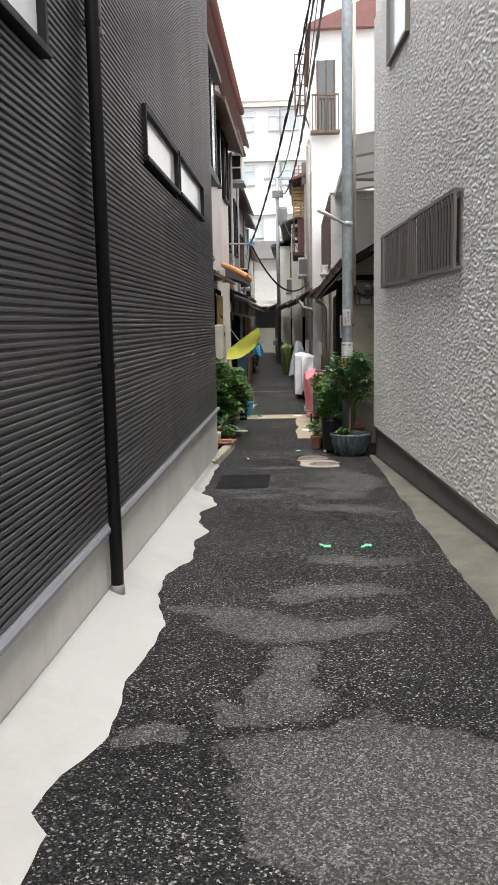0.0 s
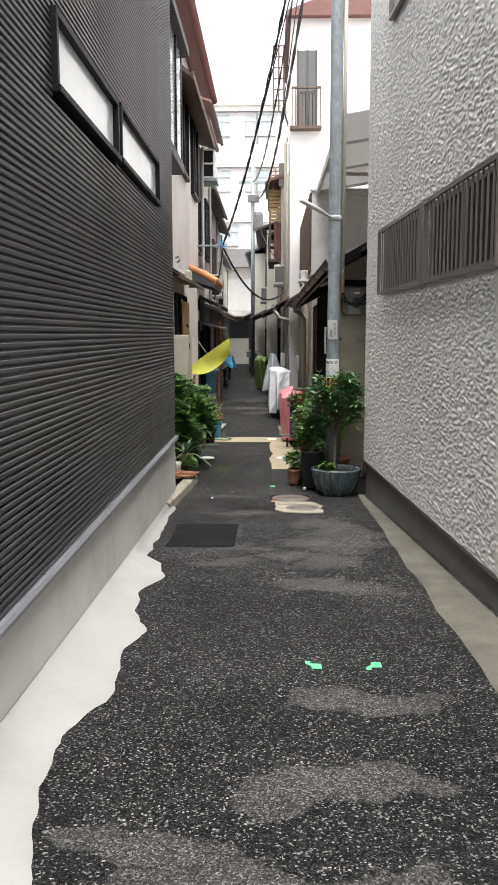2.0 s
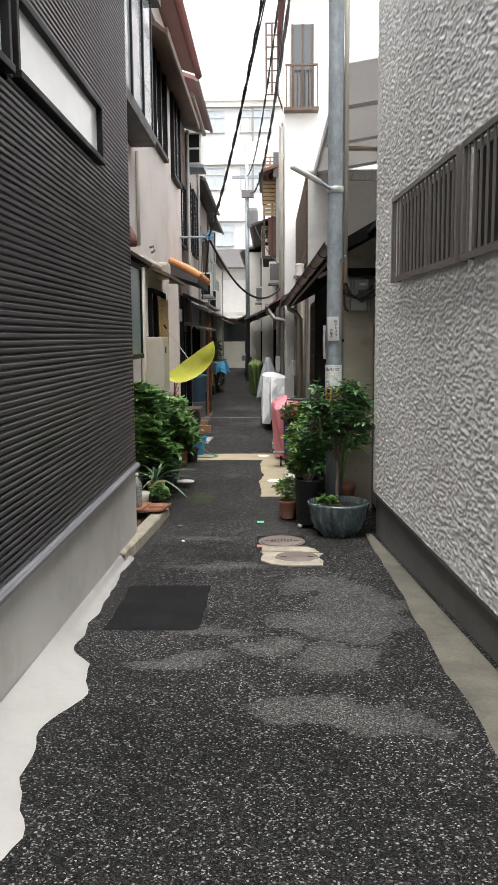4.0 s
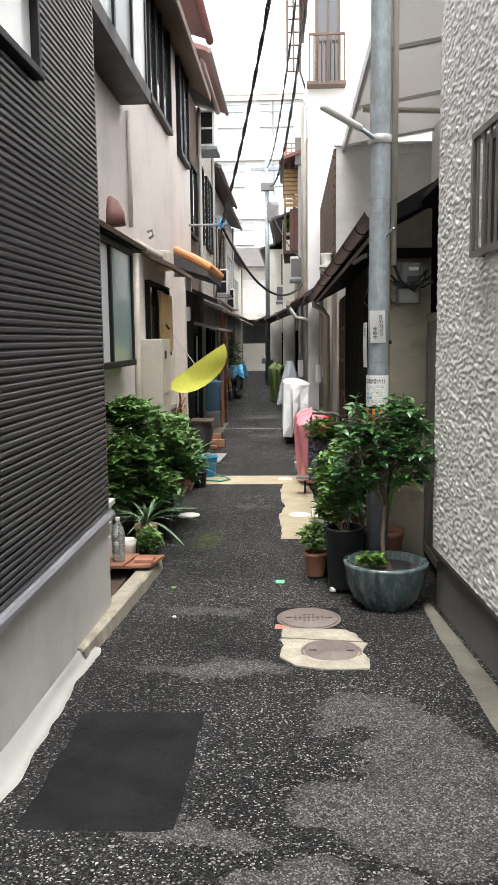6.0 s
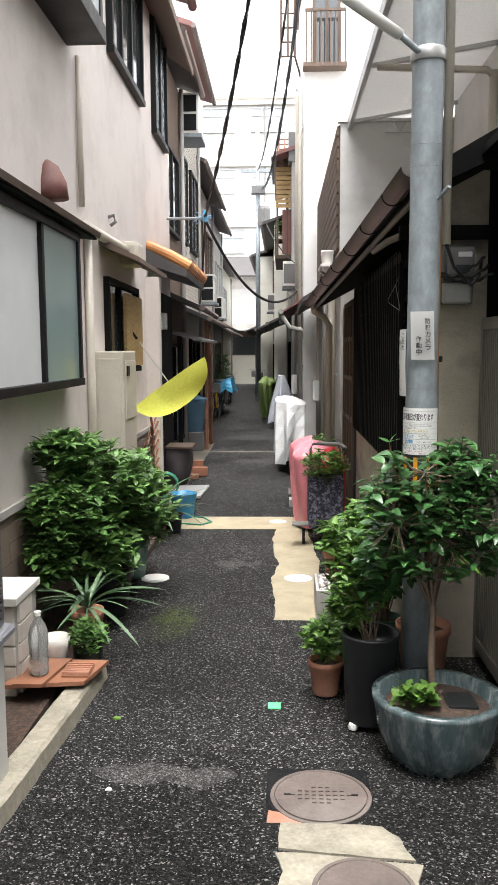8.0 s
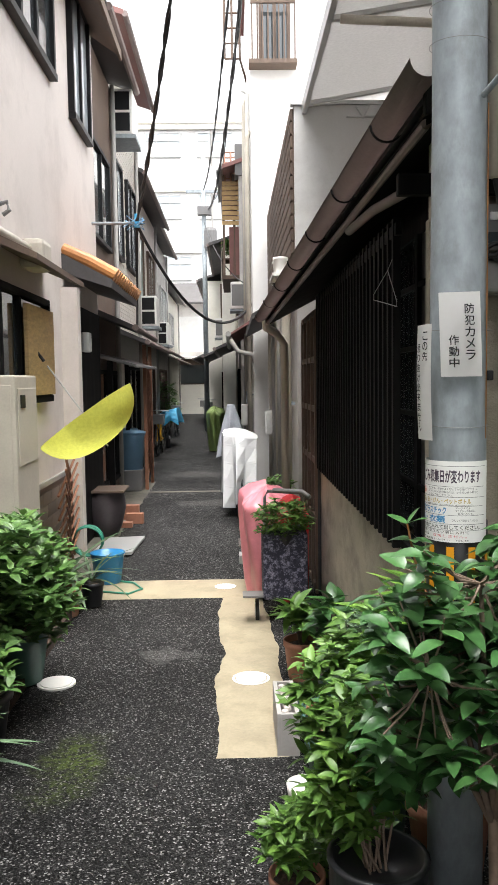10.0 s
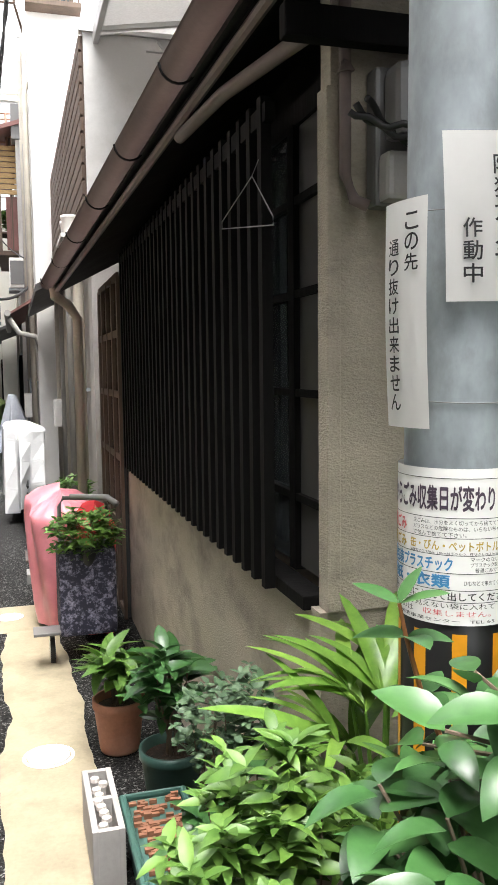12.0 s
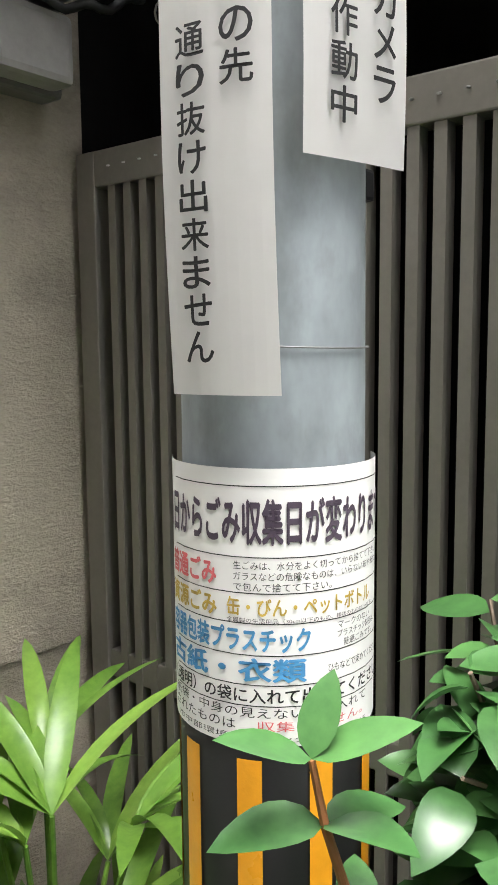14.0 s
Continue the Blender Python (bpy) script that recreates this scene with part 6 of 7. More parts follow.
def draped(name, label, x0, x1, y0, y1, z1, mat, folds=7, amp=0.03, lean=0.0, category="cover", peak=None, gather=0.25):
    """A cloth cover hanging in folds over something tall, gathered towards the ground."""
    cx, cy, rx, ry = (x0 + x1) / 2, (y0 + y1) / 2, (x1 - x0) / 2, (y1 - y0) / 2
    t = thing(name, (cx, cy, -0.21), label, category)

    def f(u, w):
        a = u * 2 * math.pi
        s = (abs(math.cos(a)) ** 3 + abs(math.sin(a)) ** 3) ** (-1 / 3)
        if w > 0.9:
            k = max(0.0, (1 - w) / 0.1)
            k = math.sin(k * math.pi / 2)
            z = z1 - 0.09 * k * k + 0.02 * math.sin(a * 3)
        else:
            k = 1 - gather * (1 - w / 0.9) ** 1.4
            z = -0.17 + (z1 - 0.09 + 0.17) * (w / 0.9)
        fold = 1 + amp / rx * (1 - w * 0.6) * math.sin(a * folds + 4 * w) * (0.6 + 0.4 * math.sin(a * 2.3 + 1))
        if peak:
            z += peak * max(0, math.cos(a - 1.2)) * max(0, w - 0.5)
        q = Vector((math.cos(a) * 1.7 + cx * 3, math.sin(a) * 1.7 + cy, w * 2.1))
        crease = abs(noise.noise(q * 1.6)) - 0.22
        fold += 0.07 * crease
        z += 0.10 * noise.noise(q * 0.9) * w + 0.05 * crease * w
        return (cx + rx * s * k * fold * math.cos(a) + lean * w, cy + ry * s * k * fold * math.sin(a), max(z, -0.2))
    part("cloth", sheet(f, 72, 24), mat, t, "", True)
    return t


def pleated(name, label, top, foot, z1, mat, seed, tilt=0.0, peak=0.0, low=-0.15):
    """A thin cover thrown over a two-wheeler: a taut ridge above and sharp pleats that fall to a ragged hem."""
    k = random.Random(seed)
    cx, cy = (foot[0] + foot[1]) / 2, (foot[2] + foot[3]) / 2
    t = thing(name, (cx, cy, -0.21), label, "cover")
    n = 15
    rings = []
    fold = [1.0 + (0.34 if i % 2 else -0.28) * k.uniform(0.5, 1.0) for i in range(n)]
    hem = [k.uniform(0.0, 0.16) for i in range(n)]
    for w in (0.0, 0.3, 0.62, 0.88, 1.0):
        ring = []
        for i in range(n):
            a = 2 * math.pi * (i + 0.3 * math.sin(2.1 * i)) / n
            ca, sa = math.cos(a), math.sin(a)
            s = (abs(ca) ** 4 + abs(sa) ** 4) ** -0.25
            e = w ** 1.5
            x0, x1, y0, y1 = (foot[q] + (top[q] - foot[q]) * e for q in range(4))
            f = 1 + (fold[i] - 1) * (1 - w) ** 0.8
            z = low + hem[i] * (1 - w) + (z1 - low) * w + tilt * w * ca + peak * w * max(0, sa) ** 2
            ring.append(((x0 + x1) / 2 + (x1 - x0) / 2 * s * f * ca, (y0 + y1) / 2 + (y1 - y0) / 2 * s * f * sa, z + 0.012 * k.uniform(-1, 1)))
        rings.append(ring)
    bm = bmesh.new()
    g = [[bm.verts.new(p) for p in ring] for ring in rings]
    for a, b in zip(g, g[1:]):
        for i in range(n):
            bm.faces.new((a[i], a[(i + 1) % n], b[(i + 1) % n], b[i]))
    bm.faces.new(g[-1])
    bmesh.ops.bevel(bm, geom=bm.edges[:], offset=0.012, segments=1, affect="EDGES")
    part("cloth", bm, mat, t)
    w = part("tyre", tube([(cx, foot[2] + 0.3 + 0.24 * math.cos(q), 0.05 + 0.24 * math.sin(q)) for q in (2 * math.pi * i / 20 for i in range(21))], 0.035, 8), RUBBER, t)
    part("hub", tube([(cx - 0.05, foot[2] + 0.3, 0.05), (cx + 0.05, foot[2] + 0.3, 0.05)], 0.04, 10), ALU_PALE, w)
    return t


pleated("bicycle_cover", "silver cloth cover thrown over a bicycle", (-0.06, 0.40, 18.5, 19.5), (-0.03, 0.34, 18.1, 20.0), 0.75, SILVER_CLOTH, 3, -0.03, 0.05, -0.12)
pleated("scooter_cover", "grey vinyl cover peaked over a parked scooter", (-0.03, 0.12, 25.3, 25.7), (-0.22, 0.36, 24.6, 26.4), 0.94, GREY_CLOTH, 8, 0.0, 0.0, -0.12)
draped("scooter_cover", "olive green cover draped over a parked scooter", -0.52, -0.12, 26.9, 28.6, 0.80, GREEN_CLOTH, 7, 0.05)
draped("cart_cover", "pink plastic sheet thrown over a trolley", 0.13, 0.53, 14.42, 15.2, 0.63, PINK_CLOTH, 6, 0.05, gather=0.32)
draped("bag_cover", "red nylon bag behind the pink sheet", 0.40, 0.62, 14.36, 14.62, 0.58, RED_CLOTH, 5, 0.02, gather=0.1)
shrub2 = potted("potted_plant", (0.50, 16.0, -0.2), 0.14, 0.4, BLACK_POT, "dense green conifer shrub in a black pot")
ps, tp = whorls(rng, [((0.48, 16.0, 0.42), (0.20, 0.2, 0.16))], 110, 6, 0.9)
joined_leaves("foliage", NAN, ps, LEAF_LIGHT, shrub2)


def bicycle(at, yaw, colour, label, s=1.0):
    b = thing("bicycle", at, label, "bicycle", "parked bicycles")
    m = Matrix.Translation(at) @ Matrix.Rotation(yaw, 4, "Z") @ Matrix.Scale(s, 4)

    def tb(name, pts, r, mat, par=b, sides=8):
        return part(name, tube([m @ Vector(p) for p in pts], r, sides), mat, par)
    for x in (-0.5, 0.5):
        w = tb("wheel", [(x + 0.31 * math.cos(t), 0, 0.32 + 0.31 * math.sin(t)) for t in (2 * math.pi * i / 28 for i in range(29))], 0.018, RUBBER)
        for k in range(8):
            t = k * math.pi / 4
            tb("spoke", [(x, 0, 0.32), (x + 0.3 * math.cos(t), 0, 0.32 + 0.3 * math.sin(t))], 0.002, ALU_PALE, w, 4)
    tb("frame", [(-0.5, 0, 0.32), (-0.1, 0, 0.3), (0.36, 0, 0.75), (0.5, 0, 0.32)], 0.02, colour)
    tb("seat_tube", [(-0.1, 0, 0.3), (-0.2, 0, 0.8)], 0.018, colour)
    tb("saddle", [(-0.32, 0, 0.83), (-0.1, 0, 0.85)], 0.05, RUBBER)
    tb("handlebar", [(0.25, -0.25, 0.98), (0.36, 0, 1.0), (0.25, 0.25, 0.98)], 0.013, ALU_PALE)
    tb("stem", [(0.36, 0, 0.75), (0.36, 0, 1.0)], 0.014, ALU_PALE)
    part("basket", box(at[0] - 0.15, at[0] + 0.15, at[1] - 0.62, at[1] - 0.35, at[2] + 0.7, at[2] + 0.92, 0.02), GREY_PLASTIC, b)
    return b


bicycle((-1.58, 27.0, -0.2), radians(-92), BIKE_YELLOW, "yellow bicycle parked beside the house fronts")
bicycle((-1.62, 33.2, -0.2), radians(-90), BLACK_PAINT, "dark bicycle parked far along the alley")
bicycle((-0.75, 36.5, -0.2), radians(-90), BLACK_PAINT, "dark bicycle parked far along the alley")
bicycle((-0.95, 38.6, -0.2), radians(-88), GREY_PLASTIC, "grey bicycle parked far along the alley")
pleated("tarpaulin", "light blue tarpaulin crumpled over a parked bicycle", (-1.72, -1.30, 28.6, 29.8), (-1.80, -1.26, 28.4, 30.2), 0.72, SKY_TARP, 5, 0.06, 0.0, 0.34)
far_bush = thing("shrub", (-1.9, 33, -0.2), "leafy shrub growing in front of a far house", "shrub")
ps, tp = whorls(rng, [((-1.9, 32.6, 1.0), (0.4, 0.6, 0.7)), ((-1.8, 33.4, 0.5), (0.35, 0.5, 0.5))], 240, 6, 1.9)
joined_leaves("foliage", NAN, ps, LEAF_SHRUB, far_bush)
stems(far_bush, (-1.9, 33, -0.2), tp, 0.012, BARK, rng=rng)

# ---- left side: planted edge of the rendered house ----
kerb = thing("kerb", (-0.95, 10, -0.2), "worn concrete kerb beam beside a planted trench", "kerb")


def kerb_f(u, w):
    y = 9.10 + 1.95 * u
    x = -1.02 + 0.085 * u
    prof = [(-0.055, -0.14), (-0.055, -0.01), (-0.045, 0.0), (0.045, 0.0), (0.06, -0.012), (0.07, -0.14)]
    q = prof[min(5, int(round(w * 5)))]
    wob = 0.008 * fbm(y * 3, q[0] * 20, 2.0)
    return (x + q[0] + wob, y, fz(y) + 0.085 + q[1] + wob * 0.6)


bm = sheet(kerb_f, 40, 5)
bmesh.ops.holes_fill(bm, edges=[e for e in bm.edges if e.is_boundary])
part("beam", bm, PALE_CONCRETE, kerb)
bed = tagged(part("planting_bed", box(-1.449, -1.07, 9.9, 14.6, -0.3, fz(10) + 0.012), SOIL), "dark soil strip in the trench", "soil", kind="structure")
board = thing("wooden_board", (-1.0, 10.85, -0.08), "red-brown board bridging the trench", "board")
part("board", prism([(-1.28, 10.62), (-0.90, 10.68), (-0.84, 10.95), (-1.22, 10.95)], "z", -0.075, -0.055), WOOD_RED, board)
cut = thing("cutting_board", (-1.13, 10.74, -0.05), "reddish wooden chopping board with a handle hole", "chopping board")
part("board", prism([(-1.22, 10.60), (-1.08, 10.60), (-1.02, 10.92), (-1.17, 10.92)], "z", -0.054, -0.038), WOOD_RED, cut)
rack = thing("slatted_tray", (-0.95, 10.8, -0.05), "small orange-brown slatted wooden tray", "tray")
part("base", box(-1.02, -0.89, 10.72, 10.86, -0.054, -0.045), WOOD_RED, rack)
for i in range(6):
    part("slat", box(-1.02, -0.89, 10.725 + i * 0.023, 10.738 + i * 0.023, -0.044, -0.03), TERRACOTTA, rack)
bot = thing("plastic_bottle", (-1.125, 10.72, -0.037), "two-litre clear plastic bottle filled with water", "bottle")
part("bottle", lathe([(0.02, 0), (0.044, 0.004), (0.046, 0.03), (0.043, 0.05), (0.046, 0.07), (0.043, 0.09), (0.046, 0.11), (0.044, 0.13), (0.047, 0.15), (0.047, 0.2), (0.035, 0.245), (0.016, 0.275), (0.014, 0.29)], (-1.125, 10.72, -0.037), 24), BOTTLE, bot, "", True)
part("cap", lathe([(0.016, 0.288), (0.017, 0.29), (0.017, 0.308), (0.015, 0.31)], (-1.125, 10.72, -0.037), 16), WHITE_PLASTIC, bot)
step = thing("brick_step", (-1.32, 11.1, -0.2), "low step of pale bricks with concrete top", "step")
part("core", box(-1.445, -1.235, 10.72, 11.05, -0.25, 0.30), GREY_WALL, step)
part("top", box(-1.448, -1.215, 10.69, 11.07, 0.302, 0.34, 0.005), FOUNDATION, step)
me = bpy.data.meshes.new("brick")
bm = box(-0.098, 0.098, -0.008, 0.008, -0.045, 0.045, 0.003)
bm.to_mesh(me)
bm.free()
me.materials.append(TILE_WALL)
for r in range(5):
    piece("brick", me, step, Matrix.Translation((-1.335, 10.714, -0.15 + r * 0.1)))
    for i in range(1):
        piece("brick", me, step, Matrix.Translation((-1.228, 10.85 + i * 0.21, -0.15 + r * 0.1)) @ Matrix.Rotation(math.pi / 2, 4, "Z"))

SHRUB = leaf_mesh("leaf", 0.072, 0.028, LEAF_SHRUB, 0.25, 0.3, 1.1, 4)
bush = potted("shrub", (-1.12, 12.1, -0.2), 0.2, 0.3, BLACK_POT, "dense rounded azalea shrub in a black tub", "shrub")
ps, tp = whorls(rng, [((-1.12, 12.0, 0.72), (0.36, 0.42, 0.32)), ((-1.05, 12.4, 0.55), (0.36, 0.40, 0.38)), ((-1.2, 11.7, 0.55), (0.26, 0.32, 0.34)), ((-0.92, 12.5, 0.4), (0.26, 0.3, 0.30)), ((-1.25, 11.75, 0.9), (0.2, 0.2, 0.14)), ((-1.1, 11.9, 0.28), (0.27, 0.38, 0.26)), ((-1.28, 11.55, 0.45), (0.14, 0.25, 0.35))], 1150, 7, 1.22)
ps = [m for m in ps if m.translation.x > -1.40]
joined_leaves("foliage", SHRUB, ps, LEAF_SHRUB, bush)
stems(bush, (-1.12, 12.1, 0.0), tp, 0.008, BARK, k=24, rng=rng)
bush2 = potted("shrub", (-1.12, 13.0, -0.2), 0.16, 0.28, GREEN_POT, "leafy green shrub in a green pot", "shrub")
ps, tp = whorls(rng, [((-1.1, 12.95, 0.45), (0.3, 0.32, 0.34))], 330, 7, 1.0)
ps = [m for m in ps if m.translation.x > -1.40]
joined_leaves("foliage", SHRUB, ps, LEAF_SHRUB, bush2)
stems(bush2, (-1.12, 13.0, 0.0), tp, 0.006, BARK, rng=rng)


def strap_plant(at, count, length, mat_leaf, label, pot_mat, r, h, width=0.022):
    t = potted("potted_plant", at, r, h, pot_mat, label)
    me = leaf_mesh("strap_leaf", length, width, mat_leaf, 0.4, 0.75, 0.6, 10)
    for i in range(count):
        piece("strap_leaf", me, t, leaf_pose(Vector((at[0], at[1], at[2] + h)), rng.uniform(0, 6.28), rng.uniform(0.3, 1.2), rng.uniform(-0.2, 0.2), rng.uniform(0.6, 1.1)))
    return t


strap_plant((-1.04, 11.35, -0.2), 34, 0.36, LEAF_GREY, "spider plant with arching pale leaves", TERRACOTTA, 0.09, 0.28)
strap_plant((-1.12, 14.25, -0.2), 30, 0.5, LEAF_GREY, "aloe with long grey-green leaves", TERRACOTTA, 0.11, 0.22, 0.035)
strap_plant((-0.98, 14.5, -0.2), 20, 0.36, LEAF_GREY, "long-leaved plant beside the blue bucket", BLACK_POT, 0.09, 0.18)
trail = potted("potted_plant", (-0.98, 11.1, -0.2), 0.09, 0.22, BLACK_POT, "small-leaved trailing plant spilling over its pot")
ps, tp = whorls(rng, [((-0.97, 11.08, 0.02), (0.11, 0.12, 0.12))], 130, 5, 0.6)
joined_leaves("foliage", SHRUB, ps, LEAF_SHRUB, trail)
wp = thing("flower_pot", (-1.12, 10.98, -0.2), "empty pale ceramic pot beside the bottle", "pot")
part("pot", lathe([(0.05, 0), (0.07, 0.2), (0.078, 0.24), (0.07, 0.24), (0.06, 0.1)], (-1.13, 11.02, -0.2), 20), FOUNDATION, wp, "", True)

bucket = thing("bucket", (-0.97, 15.2, -0.2), "bright blue plastic bucket with a handle", "bucket")
part("body", lathe([(0.10, 0), (0.105, 0.005), (0.135, 0.24), (0.145, 0.243), (0.145, 0.252), (0.132, 0.252), (0.10, 0.02)], (-0.97, 15.2, -0.2), 28), BLUE_PLASTIC, bucket, "", True)
part("handle", tube([(-0.97 + 0.14 * math.cos(t), 15.2 - 0.06 * math.sin(t), 0.04 - 0.06 * math.sin(t)) for t in (math.pi * i / 12 for i in range(13))], 0.005, 6), WHITE_PLASTIC, bucket)
hose = thing("garden_hose", (-0.95, 14.95, -0.2), "coiled green garden hose trailing over the ground", "hose")
part("coil", tube([(-1.22 + 0.13 * math.cos(t), 15.7 + 0.05 * math.sin(t * 0.31), 0.05 + 0.13 * math.sin(t)) for t in (i * 0.35 for i in range(90))], 0.009, 6), HOSE_GREEN, hose)
part("tail", tube([(-1.15, 15.1, -0.19), (-0.95, 14.85, -0.19), (-0.75, 14.78, -0.19), (-0.66, 14.92, -0.19), (-0.75, 15.12, -0.19), (-0.9, 15.2, -0.19)], 0.008, 6), HOSE_GREEN, hose)
plank = thing("grey_panel", (-1.08, 16.6, -0.2), "grey plastic panel leaning flat by the trench", "panel")
part("sheet", prism([(-1.3, 16.1), (-0.9, 16.2), (-0.86, 17.0), (-1.22, 16.95)], "z", -0.19, -0.165), ALU_PALE, plank)
urn = thing("large_jar", (-1.33, 17.3, -0.2), "big dark stoneware jar with a wooden lid", "jar")
part("jar", lathe([(0.15, 0), (0.20, 0.12), (0.24, 0.30), (0.235, 0.40), (0.21, 0.46), (0.22, 0.48)], (-1.33, 17.3, -0.2), 28), DARK_POT, urn, "", True)
part("lid", box(-1.58, -1.08, 17.06, 17.54, 0.281, 0.305, 0.004), WOOD_BROWN, urn)
for i, (dx, dy) in enumerate(((0, 0), (0.1, 0.25), (0.02, 0.5))):
    b = thing("brick", (-1.18 + dx, 17.7 + dy, -0.2), "loose red brick stacked by the wall", "brick", "loose bricks")
    part("block", box(-1.28 + dx, -1.08 + dx, 17.7 + dy, 17.8 + dy, -0.205, -0.145 + 0.06 * i, 0.004), TERRACOTTA, b)
binn = thing("storage_bin", (-1.42, 21.3, -0.2), "dull blue lidded bin standing on a dark crate", "bin")
part("crate", box(-1.70, -1.30, 20.7, 21.15, -0.2, 0.12, 0.02), GREY_PLASTIC, binn)
part("drum", lathe([(0.19, 0.12), (0.225, 0.62), (0.235, 0.63), (0.235, 0.66)], (-1.49, 20.93, 0.0), 24), DULL_BLUE, binn, "", True)
part("lid", lathe([(0.245, 0.66), (0.25, 0.69), (0.12, 0.72), (0.12, 0.74)], (-1.49, 20.93, 0.0), 24), DULL_BLUE, binn, "", True)
lattice = thing("trellis", (-1.25, 15.8, -0.2), "small red-brown lattice fence leaning by the wall", "trellis")
for i in range(8):
    z = -0.18 + i * 0.1
    part("lath", tube([(-1.36, 15.2, z), (-1.30, 15.75, z + 0.32)], 0.012, 4), WOOD_RED, lattice)
    part("lath", tube([(-1.35, 15.75, z), (-1.29, 15.2, z + 0.32)], 0.012, 4), WOOD_RED, lattice)

umb = thing("umbrella", (-1.03, 14.75, 1.17), "open yellow umbrella hung sideways to dry", "umbrella")
axis = Vector((0.58, 0.0, -0.81)).normalized()
uu = axis.orthogonal().normalized()
vv = axis.cross(uu)
UC, UR = Vector((-1.035, 14.7, 1.205)), 0.42


def canopy(u, w):
    a = 2 * math.pi * u
    scallop = 1 - 0.035 * (1 - abs(math.cos(4 * a))) * w
    r = UR * math.sin(w * 1.35) / math.sin(1.35) * scallop
    hgt = 0.27 * (1 - (w * 0.98) ** 2.2)
    return UC + uu * r * math.cos(a) + vv * r * math.sin(a) + axis * hgt


bm = sheet(canopy, 64, 10)
part("canopy", bm, YELLOW_CLOTH, umb, "", True)
for k in range(8):
    a = 2 * math.pi * k / 8
    part("rib", tube([canopy(k / 8, w) - axis * 0.006 for w in (0.02, 0.3, 0.6, 1.0)], 0.003, 5), ALU_PALE, umb)
part("shaft", tube([UC + axis * 0.29, UC - axis * 0.46], 0.006, 8), ALU_PALE, umb)
part("handle", tube([UC - axis * 0.5, UC - axis * 0.58, UC - axis * 0.6 + uu * 0.05], 0.012, 8), BLACK_PAINT, umb)

# ---- lids, marks and litter on the ground ----


def manhole(at, r, label, group, mat=IRON, square=False):
    x, y = at
    z = fz(y)
    t = thing("manhole_cover", (x, y, z), label, "manhole cover", group)
    prof = [(r + 0.02, -0.01), (r + 0.02, 0.010), (r + 0.006, 0.011), (r + 0.004, 0.006), (r, 0.006), (r, 0.013), (r - 0.015, 0.014), (0.01, 0.014)]
    part("lid", lathe(prof, (x, y, z), 40), mat, t)
    if square:
        part("frame", box(x - r - 0.035, x + r + 0.02, y - r - 0.01, y + r + 0.03, z - 0.02, z + 0.004), PATCH, t, "dark stained frame bed")
        part("brick_edge", prism([(x - r - 0.03, y - r - 0.008), (x - r + 0.10, y - r - 0.006), (x - r + 0.04, y - r + 0.05), (x - r - 0.025, y - r + 0.07)], "z", z - 0.02, z + 0.008), TERRACOTTA, t, "broken brick-red corner")
    if mat is IRON:
        for i in range(-4, 5) if square else ():
            for j in range(-2, 3):
                if i * i + j * j * 4 < 18:
                    part("stud", box(x + i * 0.026 - 0.008, x + i * 0.026 + 0.008, y + j * 0.026 - 0.007, y + j * 0.026 + 0.007, z + 0.013, z + 0.018), mat, t)
        for s in (-1, 1):
            part("lift_slot", box(x + s * r * 0.7 - 0.02, x + s * r * 0.7 + 0.02, y - 0.006, y + 0.006, z + 0.0135, z + 0.0155), BLACK_PAINT, t)
    return t


manhole((0.18, 9.87), 0.168, "round rusty iron cover in a brick-red frame", "iron covers", square=True)
manhole((0.285, 9.31), 0.14, "round rusty iron cover set in a pale concrete slab", "iron covers")
def slab_piece(outline, label):
    """A broken concrete piece, its outline roughened, laid on the falling ground."""
    pts = []
    for (a, b), (c, d) in zip(outline, outline[1:] + outline[:1]):
        for k in range(5):
            u = k / 5
            x, y = a + (c - a) * u, b + (d - b) * u
            pts.append((x + 0.010 * fbm(x * 9, y * 9, 1.0), y + 0.010 * fbm(y * 9, x * 7, 1.3)))
    z = fz(9.35)
    bm = prism(pts, "z", z - 0.05, z + 0.008)
    bmesh.ops.transform(bm, verts=bm.verts, matrix=Matrix.Translation((0.24, 9.35, z)) @ Matrix.Rotation(math.atan(-0.04), 4, "X") @ Matrix.Translation((-0.24, -9.35, -z)))
    return tagged(part("pavement_slab", bm, PALE_CONCRETE), label, "slab", kind="structure")


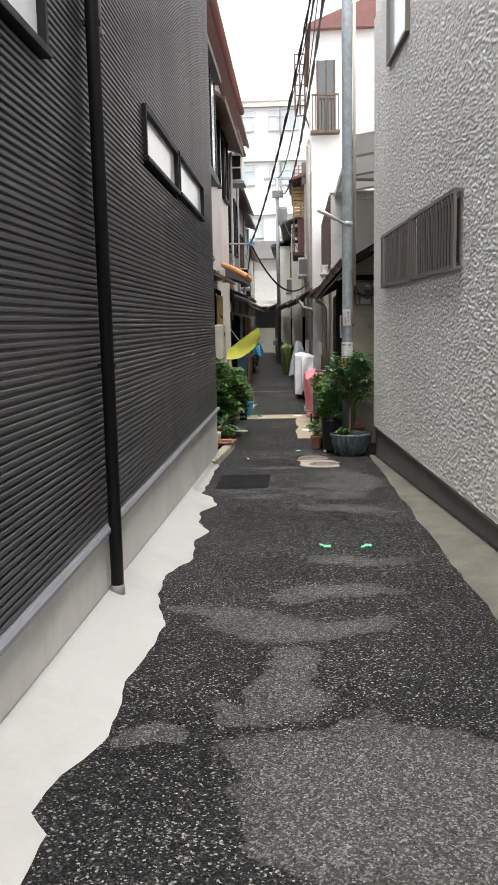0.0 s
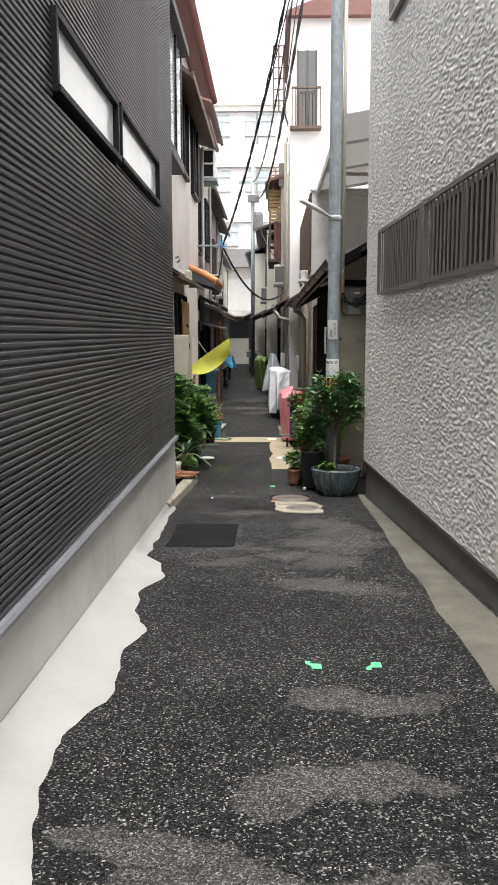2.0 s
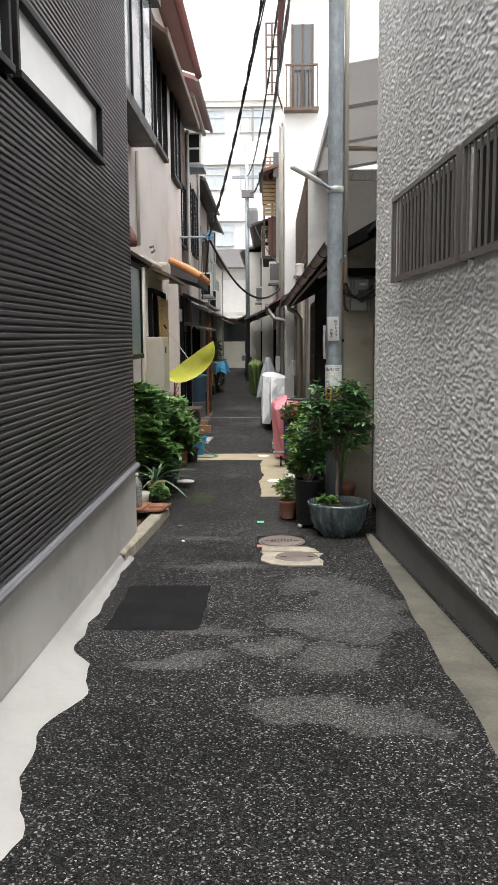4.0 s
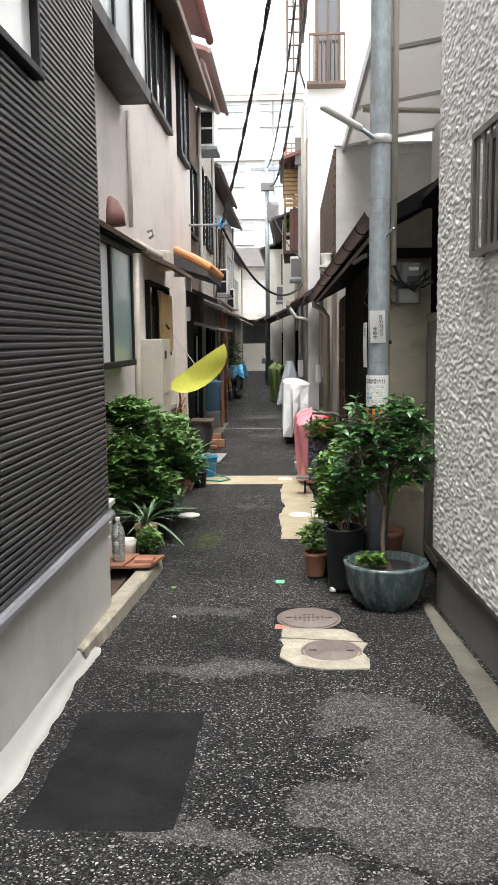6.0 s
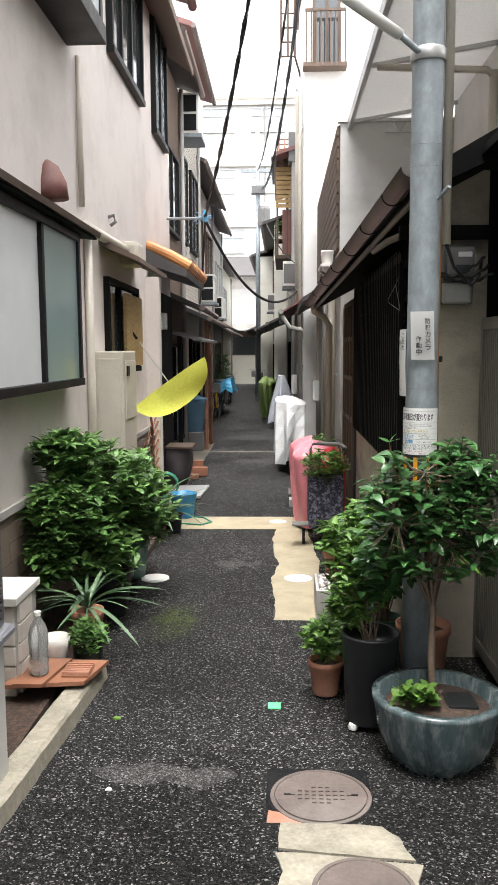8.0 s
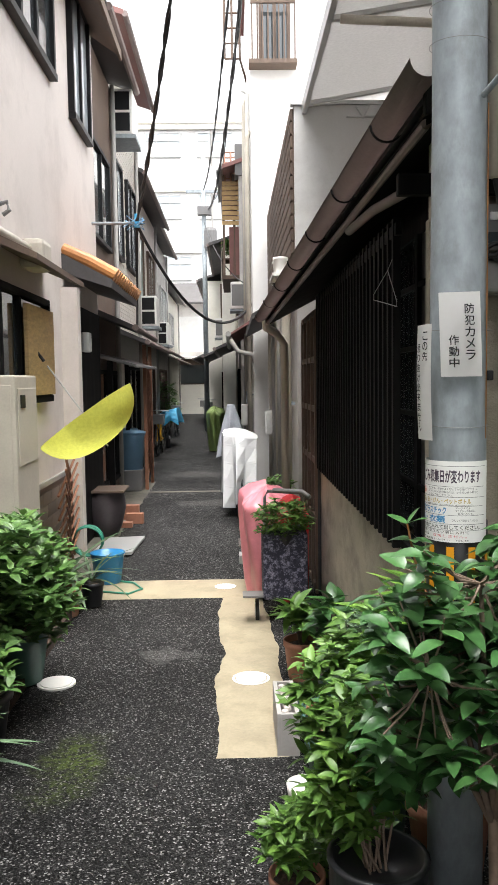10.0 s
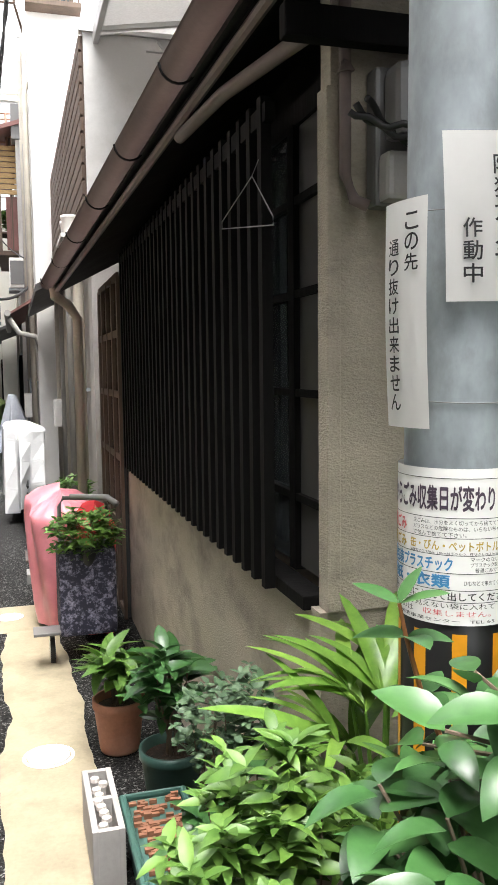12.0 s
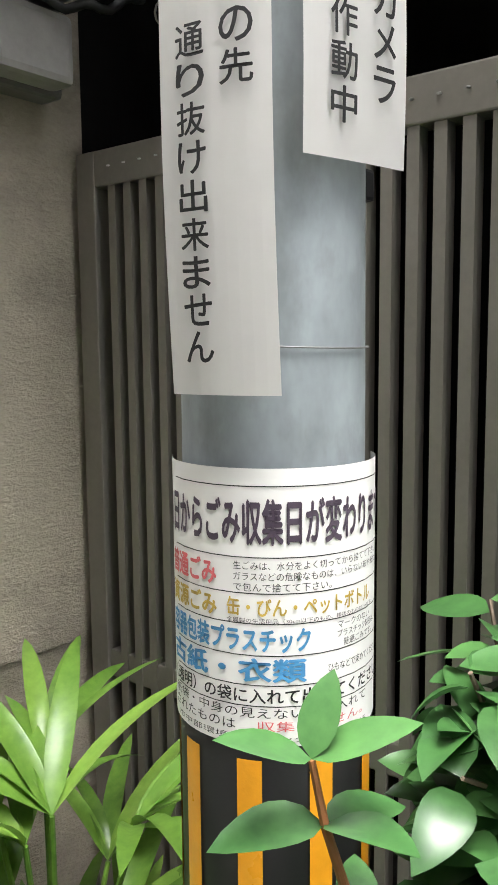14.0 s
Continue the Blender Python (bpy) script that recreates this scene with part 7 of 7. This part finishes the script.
slab_piece([(0.02, 9.53), (0.10, 9.515), (0.46, 9.47), (0.43, 9.60), (0.38, 9.67), (0.20, 9.685), (0.03, 9.685)], "pale concrete strip broken off between two covers")
slab_piece([(0.01, 9.50), (0.04, 9.40), (0.02, 9.22), (0.10, 9.11), (0.25, 9.06), (0.45, 9.07), (0.475, 9.2), (0.44, 9.3), (0.475, 9.45), (0.12, 9.50)], "cracked pale concrete slab round a cover")
for at in ((-0.915, 12.95), (0.16, 12.96), (0.0, 14.98)):
    manhole(at, 0.085, "small white plastic inspection lid", "white lids", WHITE_PLASTIC)
lidz = thing("drain_grate", (0.45, 17.0, -0.2), "rusty rectangular iron drain grate", "drain grate")
part("plate", box(0.12, 0.5, 16.55, 16.95, -0.215, -0.195, 0.004), IRON, lidz)
chip = thing("wood_block", (0.18, 16.0, -0.2), "pale offcut lying on the asphalt", "offcut")
part("block", box(0.12, 0.24, 15.8, 15.98, -0.208, -0.13, 0.006), ALU_PALE, chip)
for (x, y, flip) in ((0.17, 5.24, 1), (0.44, 5.25, -1)):
    t = thing("survey_mark", (x, y, fz(y)), "bright green painted survey tape mark", "survey mark", "green marks")
    part("tape", prism([(x - 0.0360, y + 0.0252 * flip), (x - 0.0360, y + 0.0504 * flip), (x - 0.0144, y + 0.0468 * flip), (x - 0.0108, y + 0.0216 * flip), (x + 0.0360, y + 0.0180 * flip), (x + 0.0360, y - 0.0324 * flip), (x - 0.0072, y - 0.0324 * flip), (x - 0.0108, y - 0.0036 * flip)], "z", fz(y) + 0.003, fz(y) + 0.006), MARKING, t)
t = thing("survey_mark", (0.0, 10.71, fz(10.71)), "bright green square survey tape mark", "survey mark", "green marks")
part("tape", box(-0.03, 0.03, 10.68, 10.745, fz(10.71), fz(10.71) + 0.006), MARKING, t)
for (x, y, s, m) in ((0.86, 3.3, 0.02, PAPER), (-0.72, 10.55, 0.018, LEAF_PALM), (-0.62, 9.9, 0.012, PAPER)):
    t = thing("litter", (x, y, fz(y)), "small scrap of litter on the asphalt", "litter", "scraps")
    part("scrap", prism([(x - s, y - s * 0.5), (x + s, y - s * 0.7), (x + s * 0.8, y + s * 0.6), (x - s * 0.6, y + s * 0.7)], "z", fz(y) + 0.002, fz(y) + 0.008), m, t)
